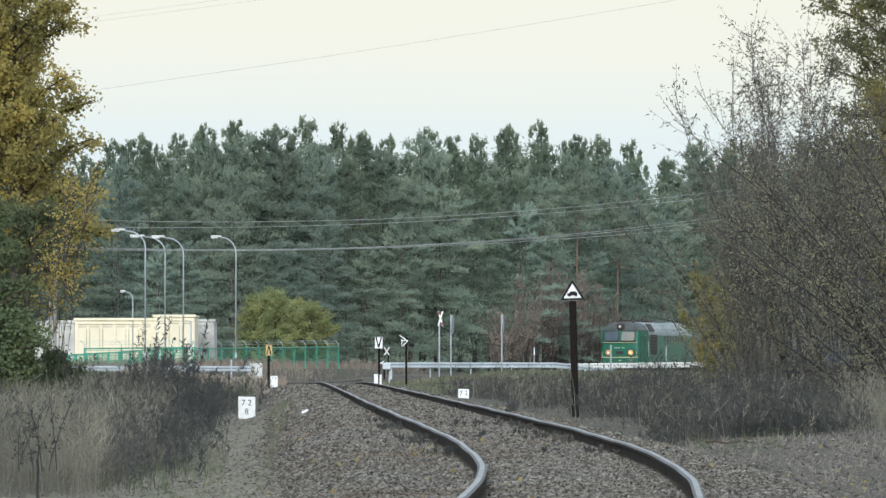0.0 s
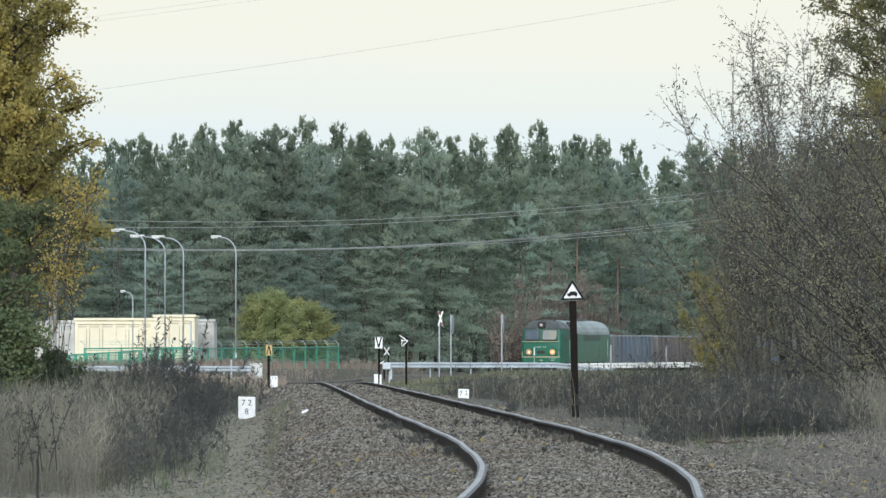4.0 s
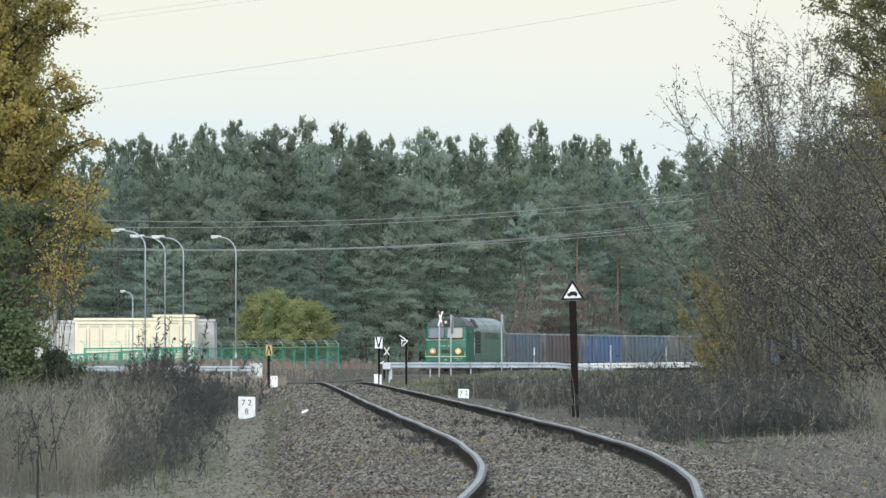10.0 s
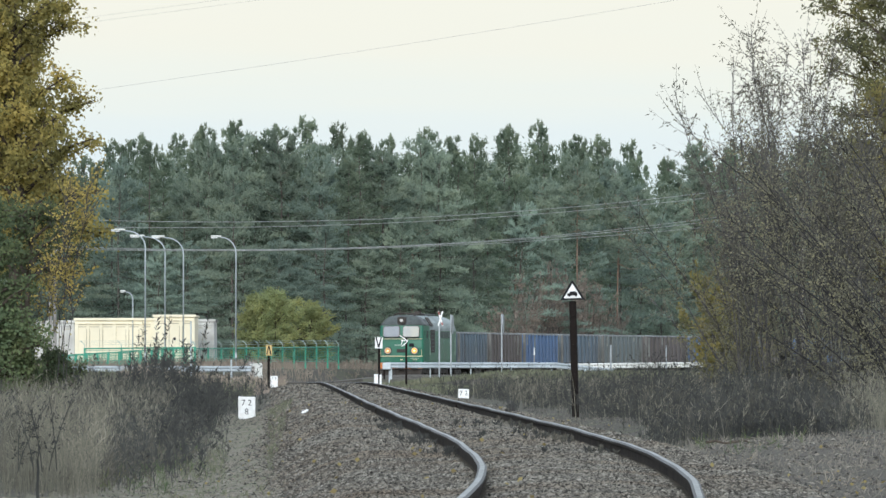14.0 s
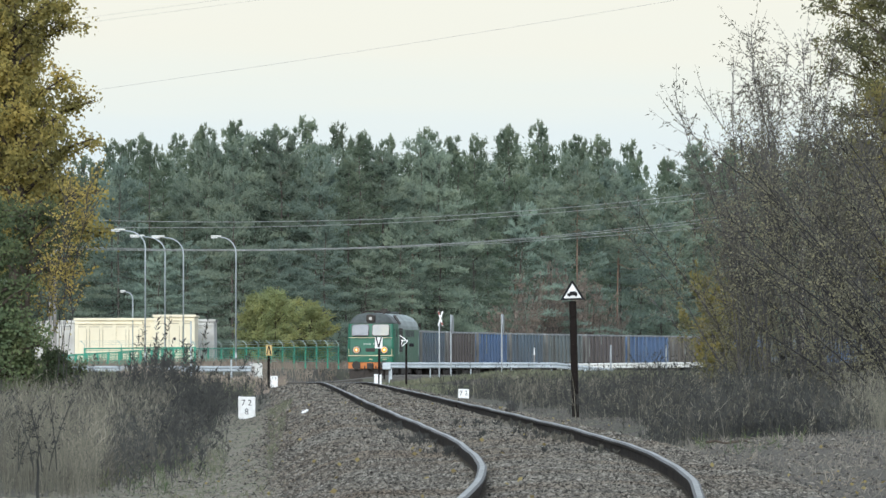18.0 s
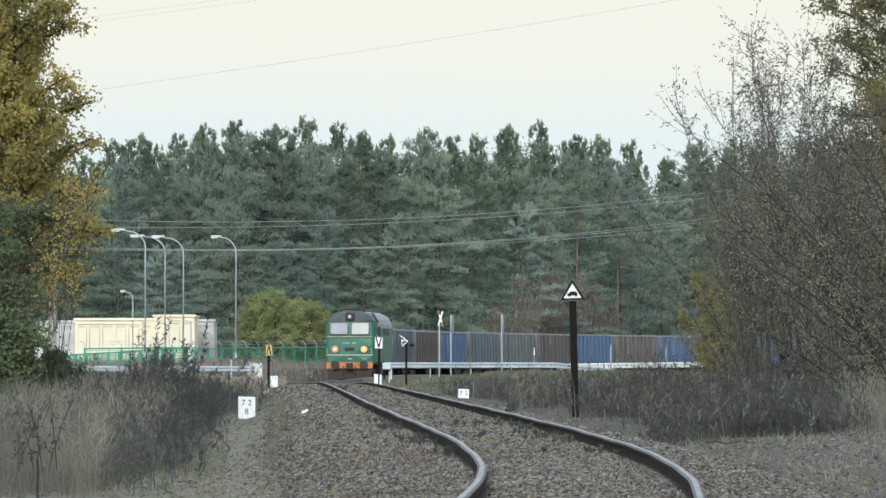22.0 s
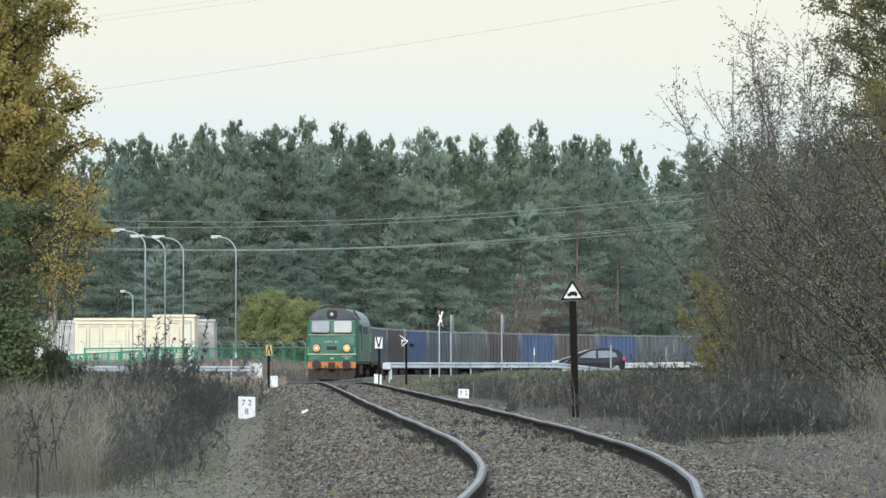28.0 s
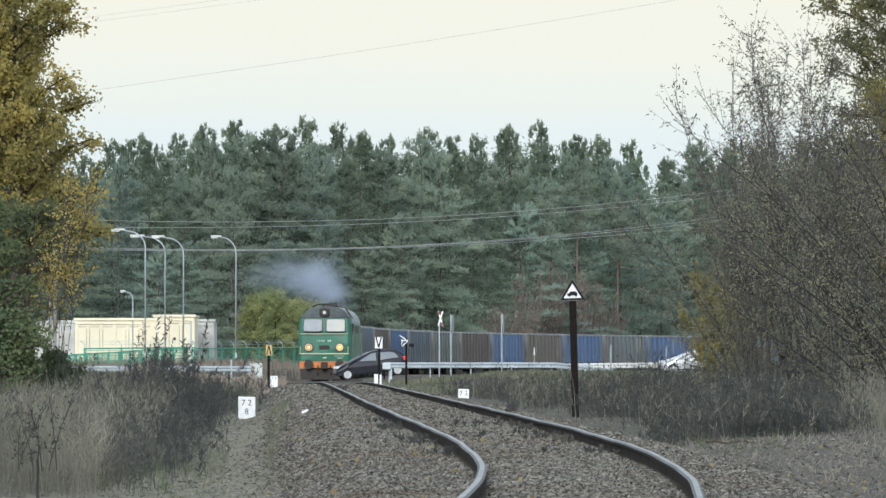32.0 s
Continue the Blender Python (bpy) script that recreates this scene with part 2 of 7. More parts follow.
M_UNDER = material("sooty_underframe", (0.03, 0.027, 0.025), (0.05, 0.04, 0.033), 0.8, grain=8, coarse=1)
M_GLASS = material("dark_glass", (0.05, 0.06, 0.065), (0.06, 0.07, 0.075), 0.08, grain=1, coarse=0.5, spec=0.8)
# windscreen tones: the sky's reflection is put into the base colour
M_SCREEN_SKY = material("sky_toned_windscreen", (0.055, 0.073, 0.098), (0.095, 0.12, 0.148), 0.2, grain=1, coarse=0.9, spec=0.3)
# paler pane: blind and mirrored sky mixed into one colour
M_SCREEN_PALE = material("pale_blind_and_sky", (0.17, 0.195, 0.20), (0.12, 0.14, 0.148), 0.3, grain=2, coarse=0.8, third=(0.25, 0.24, 0.175))
M_LAMP_A = glow("amber_headlight", (0.85, 0.40, 0.07), 0.45)
M_LAMP_B = glow("dull_headlight", (0.55, 0.28, 0.09), 0.28)
M_LAMP_TOP = glow("top_headlight", (0.5, 0.5, 0.48), 0.06)
M_CHROME = material("pale_lamp_ring", (0.55, 0.52, 0.42), (0.45, 0.42, 0.35), 0.35, 0.3, grain=5, coarse=2)
M_BULB = glow("warm_bulb", (1.0, 0.82, 0.50), 1.1)
M_TAIL = glow("tail_light_red", (0.75, 0.05, 0.05), 0.4)
M_CAR_DARK = material("dark_blue_car_paint", (0.012, 0.014, 0.022), (0.016, 0.018, 0.027), 0.34, 0.0, grain=2, coarse=0.5, spec=0.25)
M_CAR_SILVER = material("silver_car_paint", (0.55, 0.57, 0.58), (0.5, 0.52, 0.53), 0.3, 0.5, grain=2, coarse=0.5, spec=0.7)
# pale base colour stands for the sky mirrored in the car windows
M_CAR_GLASS = material("sky_toned_car_glass", (0.17, 0.20, 0.225), (0.24, 0.265, 0.285), 0.12, grain=1, coarse=0.7, spec=0.5)
M_TYRE = material("tyre_rubber", (0.02, 0.02, 0.02), (0.03, 0.03, 0.03), 0.9, grain=10, coarse=2)
M_HUB = material("silver_hubcap", (0.62, 0.63, 0.64), (0.5, 0.51, 0.52), 0.4, 0.4, grain=5, coarse=2)
M_HEAD = material("clear_headlight", (0.7, 0.72, 0.74), (0.6, 0.62, 0.64), 0.15, 0.1, grain=5, coarse=2, spec=0.8)
M_CREAM_WALL = material("cream_concrete_panel", (0.80, 0.74, 0.57), (0.77, 0.70, 0.53), 0.85, grain=2, coarse=0.4, bump=0.2, third=(0.70, 0.64, 0.48))
M_GREY_WALL = material("grey_white_concrete", (0.60, 0.60, 0.57), (0.48, 0.48, 0.46), 0.9, grain=1.2, coarse=0.5, bump=0.2, third=(0.34, 0.33, 0.31))
M_GROOVE = material("panel_joint", (0.42, 0.37, 0.27), (0.35, 0.31, 0.23), 0.9, grain=3, coarse=1)
M_ROOF_FELT = material("roof_felt", (0.16, 0.15, 0.14), (0.12, 0.12, 0.11), 0.9, grain=3, coarse=1)
M_FENCE = material("green_fence_paint", (0.03, 0.30, 0.19), (0.035, 0.25, 0.17), 0.5, grain=5, coarse=0.8, third=(0.04, 0.22, 0.15))
M_FENCE_ARM = material("pale_green_bracket", (0.42, 0.50, 0.46), (0.34, 0.43, 0.39), 0.6, grain=5, coarse=0.8)
M_CONCRETE = material("old_concrete", (0.36, 0.34, 0.31), (0.27, 0.25, 0.23), 0.9, grain=5, coarse=0.8, bump=0.4)
M_WIRE = material("aluminium_cable", (0.42, 0.43, 0.42), (0.36, 0.37, 0.36), 0.5, 0.5, grain=3, coarse=1)
M_SMOKE = leafy("exhaust_smoke", [(0.45, 0.51, 0.61), (0.53, 0.59, 0.69)], rough=1.0, through=0.5, clump=0.3)
WAGON_PAINTS = {
    "slate": material("slate_blue_wagon_paint", (0.15, 0.21, 0.265), (0.115, 0.155, 0.188), 0.75, grain=4.5, coarse=0.9, third=(0.105, 0.11, 0.115), streak=0.18),
    "brown": material("rusty_brown_wagon_paint", (0.162, 0.142, 0.137), (0.122, 0.106, 0.102), 0.75, grain=4.5, coarse=0.9, third=(0.088, 0.078, 0.072), streak=0.18),
    "blue": material("bright_blue_wagon_paint", (0.108, 0.19, 0.345), (0.1, 0.166, 0.285), 0.75, grain=4.5, coarse=0.9, third=(0.09, 0.125, 0.195), streak=0.18),
    "grey": material("grey_green_wagon_paint", (0.195, 0.235, 0.24), (0.15, 0.18, 0.184), 0.75, grain=4.5, coarse=0.9, third=(0.11, 0.105, 0.09), streak=0.18),
    "olive": material("olive_brown_wagon_paint", (0.188, 0.174, 0.155), (0.148, 0.136, 0.12), 0.75, grain=4.5, coarse=0.9, third=(0.115, 0.1, 0.08), streak=0.18),
}
M_CORNER = material("worn_corner_paint", (0.195, 0.195, 0.18), (0.14, 0.14, 0.13), 0.85, grain=5, coarse=1.2, third=(0.11, 0.10, 0.09), streak=0.2)
M_RIM = material("worn_top_chord", (0.34, 0.36, 0.37), (0.25, 0.26, 0.26), 0.7, 0.1, grain=4, coarse=0.6)
M_STREAK = material("chalky_streaks", (0.42, 0.43, 0.38), (0.30, 0.31, 0.28), 0.9, grain=3, coarse=1)



# ---- mesh helpers ----
def part(name, bm, mat, parent=None, label="", smooth=False):
    """Links a bmesh as one mesh object, under a thing or a part."""
    data = bpy.data.meshes.new(name)
    bm.to_mesh(data)
    bm.free()
    data.materials.append(mat)
    if smooth:
        data.shade_smooth()
    ob = new(name, data)
    if parent:
        ob.parent = parent
    return tagged(ob, label)


def thing(name, m, label, category, group="", kind=""):
    ob = new(name)
    ob.matrix_world = m
    return tagged(ob, label, category, group, kind)


def sheet_mesh(name, verts, faces, mat):
    """A mesh from two arrays, all faces with the same number of corners."""
    verts, faces = np.asarray(verts, dtype=np.float32), np.asarray(faces, dtype=np.int32)
    data = bpy.data.meshes.new(name)
    n, k = faces.shape
    data.vertices.add(len(verts))
    data.vertices.foreach_set("co", verts.ravel())
    data.loops.add(n * k)
    data.loops.foreach_set("vertex_index", faces.ravel())
    data.polygons.add(n)
    data.polygons.foreach_set("loop_start", np.arange(0, n * k, k, dtype=np.int32))
    data.update(calc_edges=True)
    data.validate()
    data.materials.append(mat)
    return data


def box(bm, cx, cy, cz, sx, sy, sz, bevel=0.0, m=None):
    made = bmesh.ops.create_cube(bm, size=1.0)
    vs = made["verts"]
    for v in vs:
        v.co = Vector((v.co.x * sx, v.co.y * sy, v.co.z * sz))
    if bevel:
        es = list({e for v in vs for e in v.link_edges})
        out = bmesh.ops.bevel(bm, geom=es, offset=bevel, segments=2, affect="EDGES", profile=0.5)
        vs = list({v for f in out["faces"] for v in f.verts} | {v for v in vs if v.is_valid})
    for v in vs:
        p = v.co + Vector((cx, cy, cz))
        v.co = m @ p if m else p
    return vs


def boxed(*args, **kw):
    bm = bmesh.new()
    box(bm, *args, **kw)
    return bm


def rod(bm, a, b, r0, r1=None, sides=8):
    """A tapered round bar from a to b."""
    a, b = Vector(a), Vector(b)
    r1 = r0 if r1 is None else r1
    turn = (b - a).to_track_quat("Z", "Y").to_matrix()
    rings = []
    for p, r in ((a, r0), (b, r1)):
        rings.append([bm.verts.new(p + turn @ Vector((r * math.cos(2 * math.pi * i / sides), r * math.sin(2 * math.pi * i / sides), 0))) for i in range(sides)])
    for i in range(sides):
        j = (i + 1) % sides
        bm.faces.new((rings[0][i], rings[0][j], rings[1][j], rings[1][i]))
    bm.faces.new(rings[0][::-1])
    bm.faces.new(rings[1])


def rodded(*args, **kw):
    bm = bmesh.new()
    rod(bm, *args, **kw)
    return bm


def tube(bm, points, r0, r1=None, sides=6):
    """A round bar along a bent line, tapering from r0 to r1."""
    pts = [Vector(p) for p in points]
    r1 = r0 if r1 is None else r1
    rings = []
    for k, p in enumerate(pts):
        way = (pts[min(k + 1, len(pts) - 1)] - pts[max(k - 1, 0)]).normalized()
        turn = way.to_track_quat("Z", "Y").to_matrix()
        r = r0 + (r1 - r0) * k / max(1, len(pts) - 1)
        rings.append([bm.verts.new(p + turn @ Vector((r * math.cos(2 * math.pi * i / sides), r * math.sin(2 * math.pi * i / sides), 0))) for i in range(sides)])
    for u, v in zip(rings, rings[1:]):
        for i in range(sides):
            j = (i + 1) % sides
            bm.faces.new((u[i], u[j], v[j], v[i]))
    bm.faces.new(rings[0][::-1])
    bm.faces.new(rings[-1])


def tube_of(points, r0, r1=None, sides=6):
    bm = bmesh.new()
    tube(bm, points, r0, r1, sides)
    return bm


def prism(bm, outline, y0, y1, m=None):
    """An outline in x and z, drawn out from y0 to y1."""
    sides = [[bm.verts.new((m @ Vector((x, y, z))) if m else (x, y, z)) for x, z in outline] for y in (y0, y1)]
    n = len(outline)
    for i in range(n):
        j = (i + 1) % n
        bm.faces.new((sides[0][i], sides[0][j], sides[1][j], sides[1][i]))
    bm.faces.new(sides[0][::-1])
    bm.faces.new(sides[1])
    bmesh.ops.recalc_face_normals(bm, faces=bm.faces[:])


def prismed(*args, **kw):
    bm = bmesh.new()
    prism(bm, *args, **kw)
    return bm


def smoothstep(a, b, v):
    k = np.clip((np.asarray(v, dtype=float) - a) / (b - a), 0, 1)
    return k * k * (3 - 2 * k)


# ---- the line of the track: distance ahead, place across, height of the rail head ----
TRACK = np.array([
    (-20, -5.6, 0.70), (0, -2.9, 0.71), (20, -0.75, 0.72), (38, 0.42, 0.74), (50, 0.87, 0.765), (57, 1.02, 0.795), (64, 1.045, 0.835), (72, 0.93, 0.875), (81, 0.72, 0.91),
    (90, 0.46, 0.94), (100, 0.19, 0.962), (114, -0.14, 0.98), (130, -0.5, 0.99), (156, -1.03, 1.0), (192, -1.76, 1.005), (229, -2.54, 1.02),
    (263, -3.25, 1.005), (300, -4.03, 0.92), (350, -5.08, 0.80), (400, -6.1, 0.67), (430, -6.58, 0.60), (449, -6.70, 0.57), (460, -6.47, 0.555), (483, -5.54, 0.53),
    (509, -3.64, 0.51), (523, -2.12, 0.50), (546, 1.2, 0.50), (574, 6.5, 0.50), (603, 13.63, 0.50), (640, 25.0, 0.50), (700, 48.6, 0.50), (800, 104.0, 0.5), (900, 175.0, 0.5)])


def glide(v, knots, values):
    """A smooth line through the knots, with slopes limited as by Fritsch and Carlson."""
    h, d = np.diff(knots), np.diff(values) / np.diff(knots)
    s = np.concatenate(([d[0]], (d[:-1] * h[1:] + d[1:] * h[:-1]) / (h[1:] + h[:-1]), [d[-1]]))
    v = np.clip(np.asarray(v, dtype=float), knots[0], knots[-1])
    i = np.clip(np.searchsorted(knots, v) - 1, 0, len(h) - 1)
    k = (v - knots[i]) / h[i]
    return ((1 + 2 * k) * (1 - k) ** 2 * values[i] + k * (1 - k) ** 2 * h[i] * s[i] + k * k * (3 - 2 * k) * values[i + 1] + k * k * (k - 1) * h[i] * s[i + 1])


def track_x(d):
    return glide(d, TRACK[:, 0], TRACK[:, 1])


def track_z(d):
    return glide(d, TRACK[:, 0], TRACK[:, 2])


LINE_D = np.arange(-20, 900, 0.5)
LINE_X, LINE_Z = track_x(LINE_D), track_z(LINE_D)
LINE_S = np.concatenate(([0], np.cumsum(np.hypot(np.diff(LINE_D), np.diff(LINE_X)))))


def on_track(s):
    """The point of the track's middle at s metres along it."""
    return Vector((np.interp(s, LINE_S, LINE_X), np.interp(s, LINE_S, LINE_D), np.interp(s, LINE_S, LINE_Z)))


# ---- the road that crosses the track ----
ROAD_SLOPE = 0.12
ROAD_D = 427.0


def road_d(x):
    """How far ahead the road's middle lies at x."""
    return ROAD_D + ROAD_SLOPE * (np.asarray(x, dtype=float) + 6.5)


def road_z(x):
    x = np.asarray(x, dtype=float)
    return 0.68 + 0.38 * smoothstep(-6.8, -2.0, x) + 0.36 * smoothstep(8.0, 13.5, -x)


def ground_z(x, d):
    """Height of the ground. The bed of the track, the road bank, the higher ground behind."""
    x, d = np.asarray(x, dtype=float), np.asarray(d, dtype=float)
    dd = np.clip(d, -20, 760)
    off = x - track_x(dd)
    rail = track_z(dd)
    field = 0.22 + 0.10 * np.sin(x * 0.31 + d * 0.05) * np.exp(-np.abs(off) / 40) + 0.05 * np.sin(x * 0.9 + 1.3) * np.sin(d * 0.11)
    field = field + 0.22 * smoothstep(2.6, 5.0, off) * smoothstep(260, 200, d)
    # bank up to the road, and the ground behind it
    near = smoothstep(-62, -6, d - road_d(x))
    field = field + (road_z(x) - 0.03 - field) * near
    behind = smoothstep(4.0, 16.0, d - road_d(x))
    high = 1.32 - 0.35 * smoothstep(-8, 4, x)
    field = field + (high - field) * behind
    field = field + smoothstep(900, 4000, d) * 6.0
    # bed of the track
    a = np.abs(off)
    bed = rail - 0.12 - 0.02 * smoothstep(0.75, 1.0, a) + 0.03 * smoothstep(0.7, 0.3, a)
    slope = smoothstep(1.45, 3.1, np.where(off < 0, a, a * 0.98))
    low = np.where(d > 405, np.minimum(field, rail - 0.30 + 0.10 * np.maximum(0, a - 3.0)), np.minimum(field, rail - 0.35))
    low = np.where((off < 0) & (d > 436), np.minimum(field, rail - 0.30 + (high - rail + 0.3) * smoothstep(2.4, 4.6, a)), low)
    low = np.where(a > 9, field, low)
    z = bed + (low - bed) * slope
    # the crossing itself
    deck = smoothstep(4.2, 3.0, np.abs(d - road_d(x)))
    return z + (road_z(x) - 0.05 - z) * deck


# ---- ground ----
GX = np.unique(np.round(np.concatenate([np.arange(-7, 7.01, 0.2), np.arange(-22, 22, 0.8), np.arange(-60, 60, 4), np.geomspace(60, 3000, 16), -np.geomspace(60, 3000, 16)]), 3))
GD = np.concatenate([np.arange(-60, 30, 10), np.arange(30, 130, 1.0), np.arange(130, 400, 3.0), np.arange(400, 480, 0.8), np.arange(480, 760, 6), np.geomspace(760, 4900, 24)])


def lay_ground():
    dd, oo = np.meshgrid(GD, GX, indexing="ij")
    xx = track_x(np.clip(dd, -20, 620)) + oo
    zz = ground_z(xx, dd)
    fine = (np.abs(oo) < 25) & (dd < 420)
    jolt = np.random.RandomState(3).uniform(-1, 1, zz.shape) * np.where(np.abs(oo) < 2.6, 0.004, 0.02)
    zz = zz + np.where(fine, jolt, 0)
    r, c = dd.shape
    verts = np.stack([xx, dd, zz], -1).reshape(-1, 3)
    i = (np.arange(r - 1)[:, None] * c + np.arange(c - 1)[None]).ravel()
    faces = np.stack([i, i + 1, i + c + 1, i + c], -1)
    mid = ((oo[:-1, :-1] + oo[1:, 1:]) / 2).ravel()
    md = ((dd[:-1, :-1] + dd[1:, 1:]) / 2).ravel()
    data = sheet_mesh("ground", verts, faces, M_EARTH)
    data.materials.append(M_BALLAST)
    data.materials.append(M_PATH)
    data.materials.append(M_SOIL)
    kinds = np.zeros(len(mid), dtype=np.int32)
    wobble = 0.5 * np.sin(md * 0.23) + 0.3 * np.sin(md * 0.61 + 1)
    kinds[(mid > -5.0 + wobble * 0.5) & (mid < -2.2) & (md < 215)] = 2
    kinds[(mid > 2.0) & (mid < 3.4 + wobble * 0.4 + 3.6 * (md < 116 + 4 * wobble)) & (md < 300)] = 3
    kinds[np.abs(mid + 0.15) < 2.3] = 1
    data.polygons.foreach_set("material_index", kinds)
    data.shade_smooth()
    return tagged(new("ground", data), "flat autumn field with dry grass, trodden path and ballast bed", "ground", kind="structure")


lay_ground()


# ---- track ----
RAIL_SHAPE = [(-0.019, 0.0), (0.019, 0.0), (0.036, -0.012), (0.036, -0.035), (0.009, -0.052), (0.009, -0.132), (0.07, -0.15), (0.07, -0.165), (-0.07, -0.165), (-0.07, -0.15), (-0.009, -0.132), (-0.009, -0.052), (-0.036, -0.035), (-0.036, -0.012)]


def rail_mesh(side):
    s = np.concatenate([np.arange(10, 150, 0.5), np.arange(150, 560, 3.0), np.arange(560, 880, 6.0)])
    n, k = len(s), len(RAIL_SHAPE)
    verts = np.zeros((n, k, 3))
    for i, v in enumerate(s):
        p, q = on_track(v), on_track(v + 0.5)
        way = (q - p).normalized()
        right = Vector((way.y, -way.x, 0)).normalized()
        wave = 0.004 * math.sin(v * 0.42 + side) + 0.002 * math.sin(v * 1.1)
        for j, (a, h) in enumerate(RAIL_SHAPE):
            verts[i, j] = p + right * (side * 0.7535 + a + wave) + Vector((0, 0, h + 0.6 * wave))
    i = np.arange(n - 1)[:, None] * k
    j = np.arange(k)[None]
    faces = np.stack([i + j, i + (j + 1) % k, i + k + (j + 1) % k, i + k + j], -1).reshape(-1, 4)
    data = sheet_mesh("rail", verts.reshape(-1, 3), faces, M_RAIL_SIDE)
    data.materials.append(M_RAIL_TOP)
    data.materials.append(M_RAIL_EDGE)
    around = np.arange(len(faces)) % k
    kinds = np.where(around == 0, 1, np.where((around == 1) | (around == k - 1), 2, 0)).astype(np.int32)
    data.polygons.foreach_set("material_index", kinds)
    data.shade_flat()
    return data


railway = thing("railway_track", Matrix(), "curved single railway track with worn shiny rail heads", "track", kind="structure")
for side in (-1, 1):
    rail = new("rail", rail_mesh(side))
    rail.parent = railway
    tagged(rail, "rusty rail with a bright worn head")


# fishplates at a few joints
for d, side in ((118.0, -1), (131.0, 1)):
    s = float(np.interp(d, LINE_D, LINE_S))
    p, q = on_track(s), on_track(s + 0.5)
    way = (q - p).normalized()
    m = Matrix.Translation(p + Vector((way.y, -way.x, 0)) * side * 0.7535) @ Matrix.Rotation(math.atan2(-way.x, way.y), 4, "Z")
    for k in (-1, 1):
        part("fishplate", boxed(k * 0.022, 0, -0.09, 0.02, 0.6, 0.07, 0.005, m=m), M_RAIL_SIDE, railway)


def stones():
    """Loose ballast: low-sided stones strewn over the bed, thick near by and thin far off."""
    rng = np.random.RandomState(11)
    shape = np.array([(1, 0.1, 0), (-0.7, 0.85, 0), (-0.55, -0.95, 0), (0.0, -0.1, 0.95)]) - np.array([0, 0, 0.2])
    tris = np.array([(0, 1, 3), (1, 2, 3), (2, 0, 3)])
    place = []
    for d0, d1, count, size in ((50, 78, 70000, 0.0135), (78, 115, 60000, 0.017), (115, 175, 30000, 0.024), (175, 265, 12000, 0.036), (265, 418, 8000, 0.052)):
        d = rng.uniform(d0, d1, count)
        off = rng.normal(-0.2, 1.1, count)
        far = rng.rand(count) < 0.35
        off = np.where(far | (off < -2.7) | (off > 2.2), rng.uniform(-2.5, 2.1, count), off)
        keep = np.abs(np.abs(off) - 0.7535) > 0.05
        d, off = d[keep], off[keep]
        place.append(np.stack([track_x(d) + off, d, size * (0.5 + 1.1 * rng.rand(len(d)) ** 2.2), off], -1))
    for lo, hi, count in ((2.1, 8.5, 13000), (-4.2, -2.5, 1300)):
        d = rng.uniform(66, 122 if lo > 0 else 135, count)
        off = lo + (hi - lo) * rng.rand(count) ** (1.15 if lo > 0 else 0.6)
        place.append(np.stack([track_x(d) + off, d, 0.022 * rng.uniform(0.4, 1.4, count), off], -1))
    place = np.concatenate(place)
    n = len(place)
    z = ground_z(place[:, 0], place[:, 1])
    turn = rng.uniform(0, 2 * math.pi, n)
    stretch = rng.uniform(0.6, 1.3, (n, 1, 3)) * np.array([1.15, 1.15, 0.75])
    body = shape[None] * stretch * place[:, 2][:, None, None] + rng.normal(0, 0.16, (n, 4, 3)) * place[:, 2][:, None, None]
    c, s = np.cos(turn)[:, None], np.sin(turn)[:, None]
    x = body[..., 0] * c - body[..., 1] * s + place[:, 0][:, None]
    y = body[..., 0] * s + body[..., 1] * c + place[:, 1][:, None]
    zz = body[..., 2] + (z + place[:, 2] * 0.18)[:, None]
    faces = (np.arange(n) * 4)[:, None, None] + tris[None]
    return sheet_mesh("ballast", np.stack([x, y, zz], -1).reshape(-1, 3), faces.reshape(-1, 3), M_STONE)


tagged(new("ballast", stones()), "loose grey-brown crushed stone ballast between and beside the rails", "gravel", kind="stuff")


# ---- road ----
def lay_road():
    xs = np.arange(-60, 90, 1.0)
    way = Vector((1, ROAD_SLOPE, 0)).normalized()
    across = Vector((-way.y, way.x, 0))
    widths = (-2.9, -2.5, 0.0, 2.5, 2.9)
    verts, faces = [], []
    for i, x in enumerate(xs):
        for w in widths:
            p = Vector((x, float(road_d(x)), float(road_z(x)))) + across * w
            p.z += -0.02 - 0.05 * (abs(w) > 2.6) - 0.01 * abs(w)
            verts.append(p)
    k = len(widths)
    for i in range(len(xs) - 1):
        for j in range(k - 1):
            faces.append((i * k + j, (i + 1) * k + j, (i + 1) * k + j + 1, i * k + j + 1))
    data = sheet_mesh("road", verts, faces, M_ASPHALT)
    return tagged(new("road", data), "narrow asphalt road crossing the railway on the level", "road", kind="structure")


lay_road()



# ---- guard rails along the road ----
BEAM = [(-0.02, 0.155), (0.03, 0.12), (0.03, 0.06), (-0.02, 0.0), (0.03, -0.06), (0.03, -0.12), (-0.02, -0.155), (-0.035, -0.15), (0.01, -0.11), (0.01, -0.065), (-0.04, 0.0), (0.01, 0.065), (0.01, 0.11), (-0.035, 0.15)]


